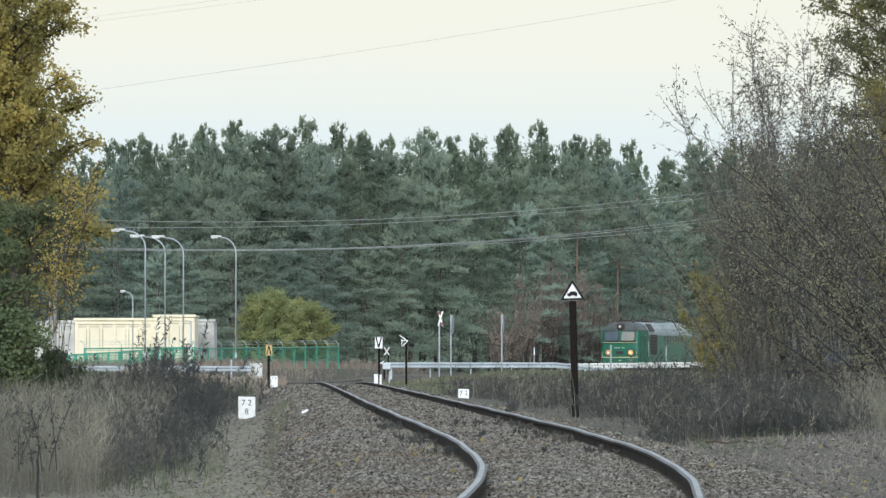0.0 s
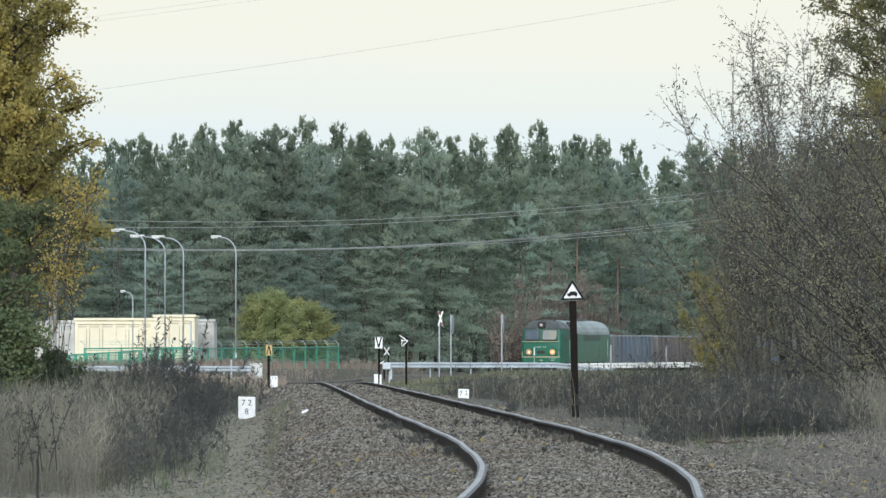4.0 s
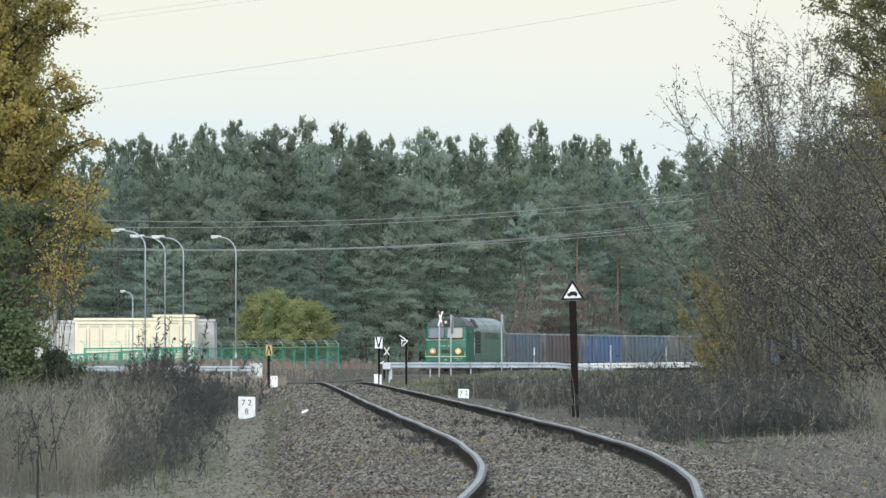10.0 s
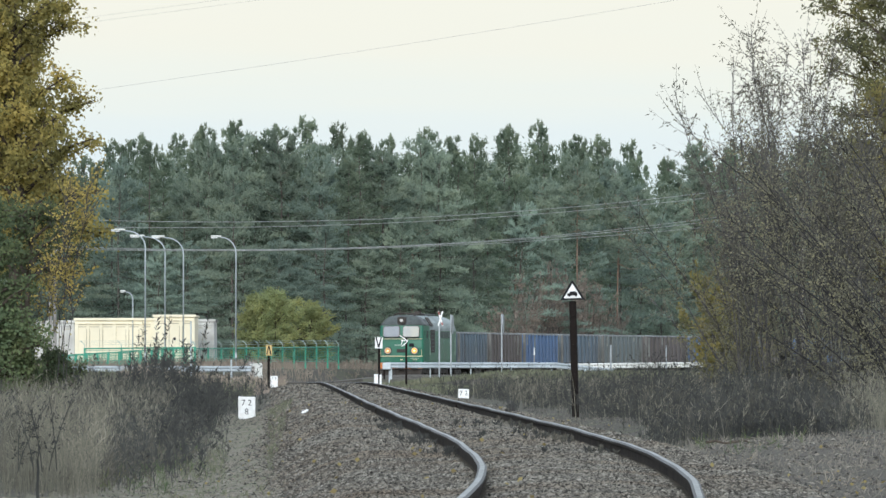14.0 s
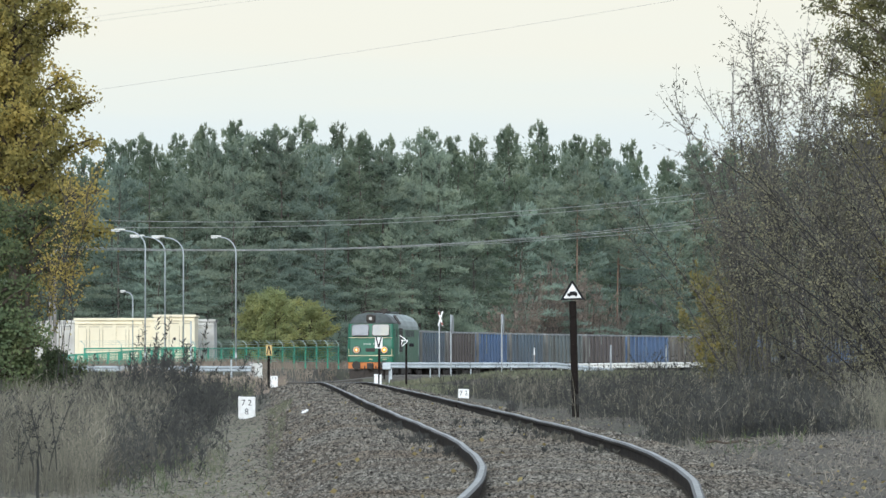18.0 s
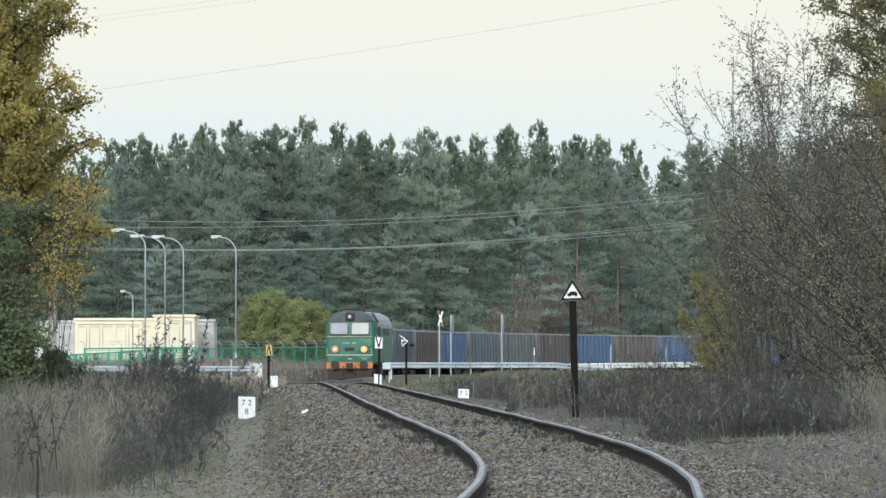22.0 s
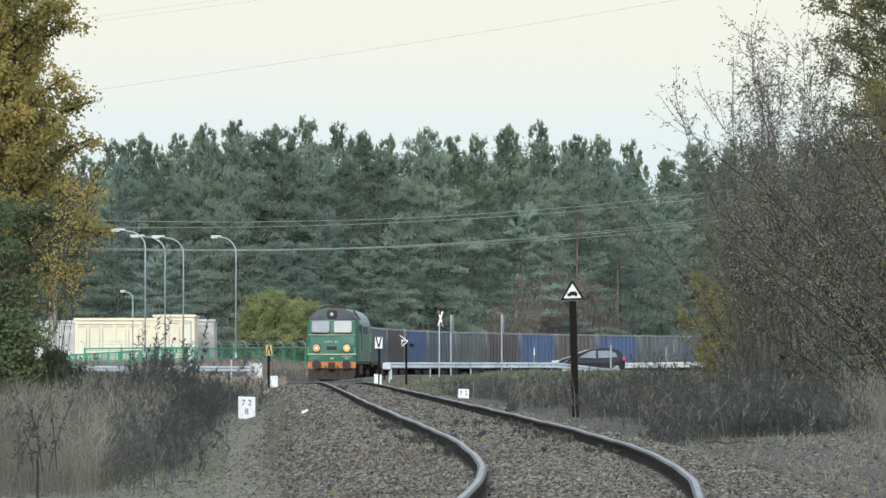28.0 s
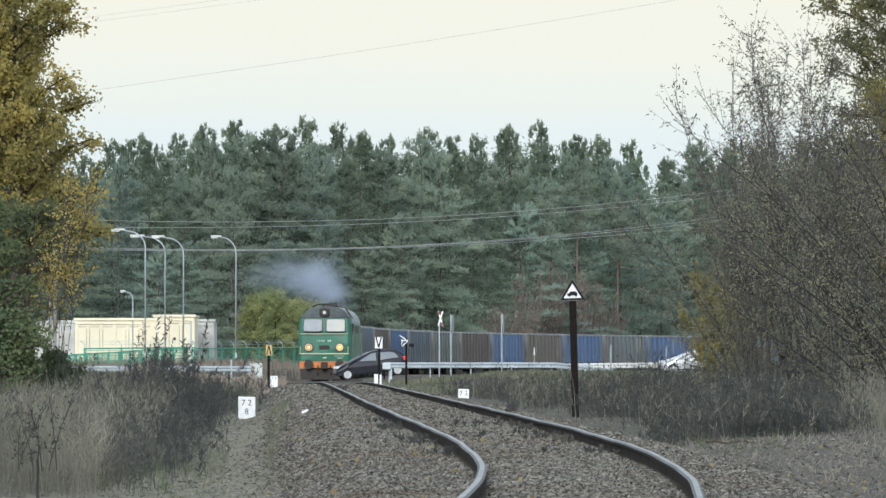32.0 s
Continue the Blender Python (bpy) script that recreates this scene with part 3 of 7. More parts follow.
def guard_rail(points, step, mat, label, drop_end=False):
    """A W-shaped beam on posts, from point to point (the beam's middle)."""
    rail = thing("guard_rail", pose(0, 0, 0), label, "guard rail")
    pts = [Vector(p) for p in points]
    bm = bmesh.new()
    for a, b in zip(pts, pts[1:]):
        way = (b - a).normalized()
        out = Vector((way.y, -way.x, 0)).normalized()
        rings = [[bm.verts.new(p + out * x + Vector((0, 0, z))) for x, z in BEAM] for p in (a, b)]
        n = len(BEAM)
        for i in range(n):
            j = (i + 1) % n
            bm.faces.new((rings[0][i], rings[0][j], rings[1][j], rings[1][i]))
        bm.faces.new(rings[0][::-1])
        bm.faces.new(rings[1])
    bmesh.ops.recalc_face_normals(bm, faces=bm.faces[:])
    part("beam", bm, mat, rail)
    a, b = pts[0], pts[1]
    length = (b - a).length
    back = Vector((-(b - a).y, (b - a).x, 0)).normalized() * 0.09
    for i in range(int(length / step) + 1):
        p = a + (b - a) * ((0.3 + i * step) / length)
        if (p - a).length > length:
            break
        g = float(ground_z(p.x, p.y)) - 0.15
        part("post", boxed(p.x + back.x, p.y + back.y, (p.z + 0.1 + g) / 2, 0.07, 0.10, p.z + 0.1 - g, 0.01), mat, rail)
        part("spacer", boxed(p.x + back.x * 0.45, p.y + back.y * 0.45, p.z, 0.10, 0.08, 0.2, 0.01), mat, rail)
    return rail


guard_rail([(-3.083, 419, 1.54), (6.073, 423, 1.54), (9.218, 424.5, 1.175)], 2.36, M_GALV, "galvanised steel guard rail with a ramped end beside the road")
near_rail = bpy.data.objects["guard_rail"]
part("end_plate", boxed(-2.98, 418.9, 1.50, 0.46, 0.07, 0.36, 0.03), M_GALV, near_rail, "flat steel end plate")
for k in (-0.16, 0.2):
    part("end_post", boxed(-2.95 + k, 419.02, 1.1, 0.10, 0.08, 0.6, 0.01), M_DARK_POST if k < 0 else M_GALV, near_rail)
guard_rail([(6.26, 436, 1.475), (16.217, 440, 1.6)], 2.6, M_GALV_PALE, "pale weathered steel guard rail on the far road edge")
guard_rail([(-20.77, 419, 1.361), (-10.243, 423, 1.343)], 2.36, M_GALV, "galvanised steel guard rail beside the road behind dry grass")


# ---- small signs and posts ----
def sign_post(name, foot, top_z, width, mat, label, category, square=True):
    """A thing standing at foot with a post up to top_z."""
    x, y, z = foot
    z = float(ground_z(x, y)) - 0.25
    ob = thing(name, pose(x, y, z), label, category)
    if square:
        part("post", boxed(0, 0, (top_z - z) / 2, width, width, top_z - z, width * 0.12), mat, ob)
    else:
        part("post", rodded((0, 0, 0), (0, 0, top_z - z), width / 2, width / 2, 10), mat, ob)
    return ob, z


def letter_strokes(bm, strokes, w, y0, y1):
    """Flat strokes from point to point in x and z."""
    for (x0, z0), (x1, z1) in strokes:
        a, b = Vector((x0, 0, z0)), Vector((x1, 0, z1))
        way = (b - a).normalized()
        n = Vector((-way.z, 0, way.x)) * w / 2
        prism(bm, [((a - n).x, (a - n).z), ((b - n).x, (b - n).z), ((b + n).x, (b + n).z), ((a + n).x, (a + n).z)], y0, y1)


def text_on(name, words, size, at, mat, parent):
    """Writing as a thin mesh, facing -y, its middle at the given place."""
    curve = bpy.data.curves.new(name, "FONT")
    curve.body, curve.size, curve.extrude = words, size, 0.004
    curve.align_x, curve.align_y = "CENTER", "CENTER"
    curve.materials.append(mat)
    ob = new(name, curve)
    ob.parent = parent
    ob.matrix_basis = Matrix.Translation(at) @ Matrix.Rotation(radians(90), 4, "X")
    return ob


def triangle(bm, w, h, y0, y1, round_by=0.0):
    prism(bm, [(-w / 2, 0), (w / 2, 0), (w * 0.03, h), (-w * 0.03, h)], y0, y1)


# whistle sign before the crossing: a triangle with a car on a tarred post
def whistle_sign():
    d = 190.0
    foot = (3.189, 190, 0.379)
    ob, z = sign_post("railway_sign", foot, 3.12, 0.17, M_DARK_POST, "black-edged white triangular sign with a car on a tarred post", "sign")
    base, w, h = 3.147 - z, 0.597, 0.468
    bm = bmesh.new()
    triangle(bm, w, h, -0.13, -0.10)
    plate = part("plate", bm, M_BLACK, ob, "black triangular plate")
    bm = bmesh.new()
    prism(bm, [(-w * 0.365, h * 0.085), (w * 0.365, h * 0.085), (0, h * 0.83)], -0.136, -0.12)
    part("face", bm, M_WHITE, plate, "white face")
    bm = bmesh.new()
    c = h * 0.27
    prism(bm, [(-0.125, c - 0.022), (-0.13, c + 0.025), (-0.085, c + 0.035), (-0.05, c + 0.075), (0.07, c + 0.075), (0.11, c + 0.03), (0.12, c - 0.022)], -0.142, -0.13)
    for x in (-0.075, 0.075):
        rod(bm, (x, -0.142, c - 0.025), (x, -0.13, c - 0.025), 0.026, 0.026, 10)
    part("car_symbol", bm, M_BLACK, plate, "black car symbol")
    for o in (plate,):
        o.location.z = base
        for c2 in o.children:
            c2.location.z = 0
    ob.rotation_euler.y = radians(-1.4)
    # the post: two old rails bolted together
    for k in range(4):
        part("bolt", rodded((0, -0.12, 0.6 + k * 0.7), (0, -0.09, 0.6 + k * 0.7), 0.02, 0.02, 6), M_RAIL_SIDE, ob)


whistle_sign()


def hectometre_post(foot, w, h, label, first, second, turn=0.0):
    x, y, z = foot
    g = min(z, float(ground_z(x, y)))
    ob = thing("hectometre_post", pose(x, y, g - 0.2, 0, 0, turn), label, "marker post")
    top = z - g + 0.2 + h
    bm = boxed(0, 0, top / 2, w, 0.14, top, 0.012)
    for v in bm.verts:
        if v.co.z > top - 0.05:
            v.co.z -= 0.01 * (v.co.x / w + 0.5)
    part("post", bm, M_WHITE, ob)
    if first:
        big = 0.36 if second else 0.62
        text_on("figures", first, h * big, (0, -0.075, top - h * (0.28 if second else 0.42)), M_FADED, ob)
    if second:
        text_on("figures", second, h * 0.36, (0, -0.075, top - h * 0.66), M_FADED, ob)


hectometre_post((-4.635, 187, 0.291), 0.401, 0.548, "white concrete marker post with black figures 72 8", "7 2", "8", -3)
hectometre_post((0.811, 311, 0.223), 0.422, 0.411, "white painted concrete marker post with black figures 72 in weeds", "7 2", "", 0)
hectometre_post((-8.671, 406, 0.701), 0.377, 0.304, "white painted concrete marker post with black figures 72 before the crossing", "7 2", "", 4)
hectometre_post((-3.318, 392, 0.732), 0.196, 0.378, "narrow white marker post at the foot of a sign", "", "", 0)
hectometre_post((-3.11, 394, 0.784), 0.099, 0.31, "thin white marker post at the foot of a sign", "", "", 0)


def stroke_sign(foot, plate_box, d, face, strokes, label):
    """A plate with a black chevron on a dark post."""
    x0, z0, x1, z1 = plate_box
    ob, z = sign_post("railway_sign", foot, z0 + 0.05, 0.12, M_DARK_POST, label, "sign")
    cx, w, h = (x0 + x1) / 2 - foot[0], x1 - x0, z1 - z0
    plate = part("plate", boxed(cx, -0.10, (z0 + z1) / 2 - z, w, 0.03, h, 0.008), face, ob)
    bm = bmesh.new()
    letter_strokes(bm, [((cx + a * w / 2, (z0 + z1) / 2 - z + b * h / 2), (cx + c * w / 2, (z0 + z1) / 2 - z + e * h / 2)) for a, b, c, e in strokes], w * 0.17, -0.125, -0.112)
    part("chevron", bm, M_BLACK, plate, "black chevron")


stroke_sign((-3.196, 396, 0.667), (-3.408, 2.392, -3.027, 2.958), 396, M_WHITE, [(-0.68, 0.95, 0.0, -0.80), (0.68, 0.95, 0.0, -0.80)], "white sign plate with a black V on a dark post")
stroke_sign((-8.77, 398, 0.832), (-8.912, 2.041, -8.6, 2.567), 398, M_YELLOW, [(-0.7, -0.8, 0.0, 0.8), (0.7, -0.8, 0.0, 0.8)], "amber sign plate with a black wedge on a dark post")


def crossbuck(foot, centre, size, steep, post_mat, label, red=False):
    """A St Andrew's cross: crossed boards on a post, seen at a slant."""
    ob, z = sign_post("crossbuck", foot, centre[2] - 0.05, 0.085, post_mat, label, "sign", square=False)
    ob.rotation_euler.z = 0
    m = Matrix.Translation((centre[0] - foot[0], -0.09, centre[2] - z)) 
    for k in (-1, 1):
        bm = bmesh.new()
        box(bm, 0, 0.02 * k, 0, size, 0.03, size * 0.10, 0.006, m=m @ Matrix.Rotation(radians(steep * k), 4, "Y"))
        board = part("board", bm, M_WHITE, ob)
        if red:
            for e in (-0.36, 0.36):
                part("red_end", boxed(e * size, -0.02, 0, size * 0.2, 0.012, size * 0.10, m=m @ Matrix.Rotation(radians(steep * k), 4, "Y")), M_RED, board)
    return ob


def chevron_sign(foot, tip, arm, label):
    """A crossbuck seen at a slant: white boards that meet beside a dark post."""
    ob, z = sign_post("crossbuck", foot, tip[2] + 0.15, 0.11, M_DARK_POST, label, "sign", square=False)
    x, h = tip[0] - foot[0], tip[2] - z
    for ax, az, bx, bz in ((-1.0, 0.75, 0.0, 0.05), (-0.85, 0.12, 0.05, 0.0), (-0.75, -0.72, 0.0, -0.05)):
        bm = bmesh.new()
        letter_strokes(bm, [((x + ax * arm, h + az * arm), (x + bx * arm, h + bz * arm))], 0.046, -0.13, -0.10)
        part("board", bm, M_WHITE, ob)
    bm = bmesh.new()
    letter_strokes(bm, [((x - 0.80 * arm, h + 1.0 * arm - 0.55), (x - 0.62 * arm, h + 0.12 * arm))], 0.038, -0.14, -0.11)
    part("board", bm, M_WHITE, ob)


chevron_sign((-1.82, 392, 0.62), (-1.764, 392, 2.748), 0.378, "white St Andrew's cross seen askew on a dark post")
# plain black box for an unidentified dark shape beside the cross
part("dark_box", boxed(0.26, -0.02, 2.46, 0.24, 0.2, 0.17, 0.03), M_BLACK, bpy.data.objects["crossbuck"])
far_cross = crossbuck((-3.603, 520, 1.154), (-3.70, 520, 2.454), 0.62, 56, M_DARK_POST, "white St Andrew's crosses on a dark post beyond the road")
for k in (-1, 1):
    part("board", boxed(0, 0.02 * k, 0, 0.42, 0.03, 0.055, 0.006, m=Matrix.Translation((-0.44, -0.09, 1.32 + 0.25)) @ Matrix.Rotation(radians(38 * k), 4, "Y")), M_WHITE, far_cross)
crossbuck((-0.194, 417, 1.153), (-0.134, 417, 4.013), 0.804, 73, M_POLE, "red and white St Andrew's cross on a grey post", red=True)


def edge_sign(foot, top, plate_lo, plate_hi, label, d, lean=8.0):
    """A road sign seen from the side: a thin plate on a tall grey tube."""
    ob, z = sign_post("road_sign", foot, top, 0.08, M_POLE, label, "sign", square=False)
    m = Matrix.Translation((0.06, 0, (plate_lo + plate_hi) / 2 - z)) @ Matrix.Rotation(radians(90 - lean), 4, "Z")
    bm = bmesh.new()
    r = (plate_hi - plate_lo) / 2
    n = 24
    ring = [(r * 0.95 * math.sin(2 * math.pi * i / n), r * math.cos(2 * math.pi * i / n)) for i in range(n)]
    prism(bm, ring, -0.03, 0.0, m=m)
    part("plate", bm, M_SIGN_BACK, ob, "grey sign plate")
    for q in (-0.3, 0.3):
        part("clamp", boxed(0, 0.02, q * r, 0.3, 0.04, 0.05, m=m), M_GALV, ob)


edge_sign((0.413, 413, 0.922), 4.196, 3.163, 4.167, "round road sign seen edge-on on a grey tube", 413, 8)
edge_sign((3.083, 415, 0.948), 4.238, 3.23, 4.209, "round road sign seen edge-on on a grey tube by the road", 415, 6)


def plain_post(foot, top, width, mat, label, tip=None):
    ob, z = sign_post("marker_post", foot, top, width, mat, label, "post", square=False)
    part("cap", rodded((0, 0, top - z - (0.35 if tip else 0)), (0, 0, top - z + 0.03), width * 0.6, width * 0.5, 10), tip or mat, ob)


plain_post((4.995, 433, 1.136), 2.466, 0.06, M_CONCRETE, "thin grey post with a white tip behind the guard rail", M_WHITE)
plain_post((8.931, 421, 1.089), 2.592, 0.10, M_SIGN_BACK, "short grey post by the guard rail end")
plain_post((11.963, 424, 1.025), 2.599, 0.08, M_SIGN_BACK, "slim grey post in the grass by the road")
plain_post((-12.902, 405, 0.935), 3.77, 0.075, M_GALV, "grey steel tube standing in front of the fence")
plain_post((-10.941, 409, 0.987), 1.804, 0.09, M_GALV, "short grey post by the guard rail")


# ---- street lamps ----
def street_lamp(x, top_y, arm_x, d, label, thick=0.045, small=False):
    g = float(ground_z(x, d)) - 0.1
    ob = thing("street_lamp", pose(x, d, g), label, "street lamp", "street lamps by the depot")
    top = top_y - g
    reach = arm_x - x
    pts = [(0, 0, 0), (0, 0, top - 0.9 * (0.5 if small else 1))]
    for k in range(1, 8):
        a = k / 7 * math.pi / 2
        pts.append((reach * 0.55 * (1 - math.cos(a)), 0, top - (0.45 if small else 0.9) * (1 - math.sin(a))))
    pts.append((reach * 0.8, 0, top + 0.06))
    bm = bmesh.new()
    tube(bm, pts, thick, thick * 0.6, 8)
    part("mast", bm, M_GALV, ob, smooth=True)
    bm = bmesh.new()
    w = abs(reach) * 0.42
    box(bm, reach - w * 0.5 * (1 if reach < 0 else -1) * -1 + 0.0, 0, top + 0.08, w, 0.18, 0.11 if not small else 0.08, 0.035)
    head = part("lamp_head", bm, M_GALV_PALE, ob)
    part("lens", boxed(reach * 0.86, 0, top - 0.01, w * 0.6, 0.17, 0.05, 0.01), M_WHITE, head)
    part("base_door", boxed(0, -thick, 0.9, 0.09, 0.03, 0.3), M_GALV, ob)


street_lamp(-16.751, 9.101, -18.69, 445, "tall galvanised street lamp with a curved arm")
street_lamp(-16.517, 9.17, -18.599, 470, "tall galvanised street lamp with a curved arm behind another")
street_lamp(-15.098, 8.96, -16.954, 460, "tall galvanised street lamp with a curved arm near the wall")
street_lamp(-11.99, 8.928, -13.446, 458, "tall galvanised street lamp standing alone by the bush")
street_lamp(-19.607, 6.171, -20.393, 500, "low galvanised lamp behind the flat roof", 0.045, True)


# ---- depot: flat-roofed concrete sheds ----
def shed(x0, x1, z1, d, depth, mat, label, bays, z0=1.0):
    """A flat-roofed shed of concrete wall panels with raised frames round sunk fields."""
    g = min(float(ground_z((x0 + x1) / 2, d)), z0) - 0.3
    ob = thing("concrete_shed", pose(x0, d, g), label, "building", "depot sheds")
    w, h = x1 - x0, z1 - g
    t = 0.2
    part("wall", boxed(w / 2, t / 2, h / 2, w, t, h), mat, ob)
    part("wall", boxed(w / 2, depth - t / 2, h / 2, w, t, h), mat, ob)
    for x in (t / 2, w - t / 2):
        part("wall", boxed(x, depth / 2, h / 2, t, depth - 2 * t, h), mat, ob)
    part("roof", boxed(w / 2, depth / 2, h + 0.05, w + 0.16, depth + 0.16, 0.12, 0.02), M_ROOF_FELT if mat is M_GREY_WALL else mat, ob)
    part("roof_edge", boxed(w / 2, -0.10, h + 0.06, w + 0.2, 0.05, 0.16, 0.01), mat, ob)
    step = w / bays
    for i in range(bays + 1):
        x = min(max(i * step, 0.09), w - 0.09)
        part("pilaster", boxed(x, -0.03, h / 2 - 0.05, 0.14 if i % 3 else 0.22, 0.09, h - 0.12, 0.01), mat, ob)
        if i < bays:
            for s in (0.10, -0.10):
                part("joint", boxed((i if s > 0 else i + 1) * step + s, -0.004, h / 2 - 0.2, 0.03, 0.02, h - 0.75), M_GROOVE, ob)
            part("joint", boxed((i + 0.5) * step, -0.004, h - 0.42, step - 0.24, 0.02, 0.04), M_GROOVE, ob)
    part("ledge", boxed(w / 2, -0.05, h - 0.22, w, 0.10, 0.06, 0.01), mat, ob)
    return ob


shed(-23.25, -18.286, 4.386, 500, 7.0, M_CREAM_WALL, "flat-roofed cream concrete shed with framed wall panels", 6)
tall = shed(-18.104, -15.589, 4.576, 496, 8.0, M_CREAM_WALL, "taller flat-roofed cream concrete shed with framed panels", 3)
shed(-25.94, -23.443, 4.259, 503, 7.0, M_GREY_WALL, "stained grey-white concrete shed with flat roof", 3)
shed(-15.867, -14.638, 4.347, 506, 6.0, M_GREY_WALL, "small stained grey concrete shed with flat roof", 2)
vent = part("vent", boxed(1.275, -0.06, 2.5, 0.14, 0.05, 0.16, 0.01), M_BLACK, tall)


# ---- green steel fence with barbed-wire brackets ----
def fence_run(x0, x1, d0, d1, base0, base1, top0, top1, posts, label, mesh_fill, arms=True):
    run = thing("fence", pose(0, 0, 0), label, "fence")
    a0, a1 = Vector((x0, d0, base0)), Vector((x1, d1, base1))
    way = a1 - a0
    flat = Vector((way.x, way.y, 0)).normalized()
    for i in range(posts):
        k = i / (posts - 1)
        p = a0 + way * k
        top = top0 + (top1 - top0) * k
        g = min(float(ground_z(p.x, p.y)), p.z) - 0.2
        part("post", boxed(p.x, p.y, (top + g) / 2, 0.11, 0.11, top - g, 0.01), M_FENCE, run)
        if arms:
            pts = [(p.x, p.y, top - 0.05), (p.x, p.y - 0.02, top + 0.14), (p.x - 0.09, p.y - 0.05, top + 0.28), (p.x - 0.26, p.y - 0.10, top + 0.40)]
            part("bracket", tube_of(pts, 0.028, 0.02, 5), M_FENCE_ARM, run)
    for i in range(posts - 1):
        pa, pb = a0 + way * (i / (posts - 1)), a0 + way * ((i + 1) / (posts - 1))
        ta = top0 + (top1 - top0) * (i / (posts - 1))
        tb = top0 + (top1 - top0) * ((i + 1) / (posts - 1))
        bm = bmesh.new()
        n, rows = mesh_fill, 6
        grid = [[bm.verts.new((pa + (pb - pa) * (u / n)) + Vector((0, 0, 0.10 + (ta + (tb - ta) * (u / n) - pa.z - (pb.z - pa.z) * (u / n) - 0.12) * v / rows))) for v in range(rows + 1)] for u in range(n + 1)]
        for u in range(n):
            for v in range(rows):
                bm.faces.new((grid[u][v], grid[u + 1][v], grid[u + 1][v + 1], grid[u][v + 1]))
        bm.normal_update()
        bmesh.ops.wireframe(bm, faces=bm.faces[:], thickness=0.024, use_boundary=True, use_even_offset=True, use_replace=True)
        bm.normal_update()
        panel = part("panel", bm, M_FENCE, run)
        part("top_rail", tube_of([pa + Vector((0, 0, ta - pa.z - 0.06)), pb + Vector((0, 0, tb - pb.z - 0.06))], 0.035, 0.035, 6), M_FENCE, panel)
    if arms:
        for r, (dz, dx) in enumerate(((0.18, -0.03), (0.29, -0.11), (0.39, -0.24))):
            bm = bmesh.new()
            tube(bm, [(x0 + dx, d0 - 0.06, top0 + dz), ((x0 + x1) / 2 + dx, (d0 + d1) / 2 - 0.06, (top0 + top1) / 2 + dz - 0.02), (x1 + dx, d1 - 0.06, top1 + dz)], 0.008, 0.008, 4)
            part("barbed_wire", bm, M_FENCE_ARM, run)
    part("plinth", boxed((x0 + x1) / 2, (d0 + d1) / 2, (base0 + base1) / 2 - 0.15, 0.12, 0.12, 0.1), M_CONCRETE, run)


fence_run(-14.612, -6.871, 466, 520, 1.72, 1.66, 2.565, 2.789, 13, "green steel mesh fence with barbed-wire brackets beside the track", 7)
fence_run(-22.213, -14.173, 452, 452, 1.439, 1.568, 2.117, 2.601, 14, "green steel mesh fence in front of cream sheds", 9, arms=False)
fence_run(-20.65, -14.299, 456, 456, 1.567, 1.567, 2.545, 2.61, 4, "tall green fence posts with a top rail before cream sheds", 3)


# concrete rubble and a torn white sack by the fence corner
def rubble():
    rng = random.Random(4)
    for i, (px, pz, w, h) in enumerate(((-10.486, 1.386, 0.45, 0.75), (-10.082, 1.386, 0.5, 0.95), (-10.351, 1.385, 0.35, 1.1))):
        bm = bmesh.new()
        box(bm, 0, 0, h / 2, w, 0.3, h, 0.05)
        for v in bm.verts:
            v.co += Vector((rng.uniform(-0.06, 0.06), rng.uniform(-0.05, 0.05), rng.uniform(-0.05, 0.05)))
        ob = part("concrete_block", bm, M_CONCRETE if i != 1 else M_GALV_PALE)
        d = 428 + i
        g = float(ground_z(px, d))
        ob.matrix_world = pose(px, d, g - 0.05, 0, rng.uniform(-6, 6), rng.uniform(-30, 30))
        tagged(ob, "broken pale concrete block leaning by the fence", "rubble")


rubble()


# ---- poles and overhead lines ----
def utility_pole(x, d, top, label, r=0.11):
    g = float(ground_z(x, d)) - 0.2
    ob = thing("utility_pole", pose(x, d, g), label, "pole")
    part("mast", rodded((0, 0, 0), (0, 0, top - g), r, r * 0.75, 10), M_CONCRETE, ob)
    part("crossarm", boxed(0, 0, top - g - 0.3, 0.9, 0.1, 0.1, 0.01), M_GALV, ob)
    for k in (-0.4, 0, 0.4):
        part("insulator", rodded((k, 0, top - g - 0.25), (k, 0, top - g - 0.05), 0.04, 0.03, 8), M_WHITE, ob)


utility_pole(-22.935, 462, 8.464, "slim concrete utility pole of a twin pair")
utility_pole(-22.769, 464, 8.494, "slim concrete utility pole carrying overhead lines")
utility_pole(23.259, 512, 12.389, "concrete utility pole half hidden by willows", 0.14)


def cable(a, b, sag, r, label):
    a, b = Vector(a), Vector(b)
    pts = []
    for i in range(25):
        k = i / 24
        p = a + (b - a) * k
        p.z -= sag * 4 * k * (1 - k)
        pts.append(p)
    ob = part("overhead_line", tube_of(pts, r, r, 5), M_WIRE)
    tagged(ob, label, "cable", "overhead lines")


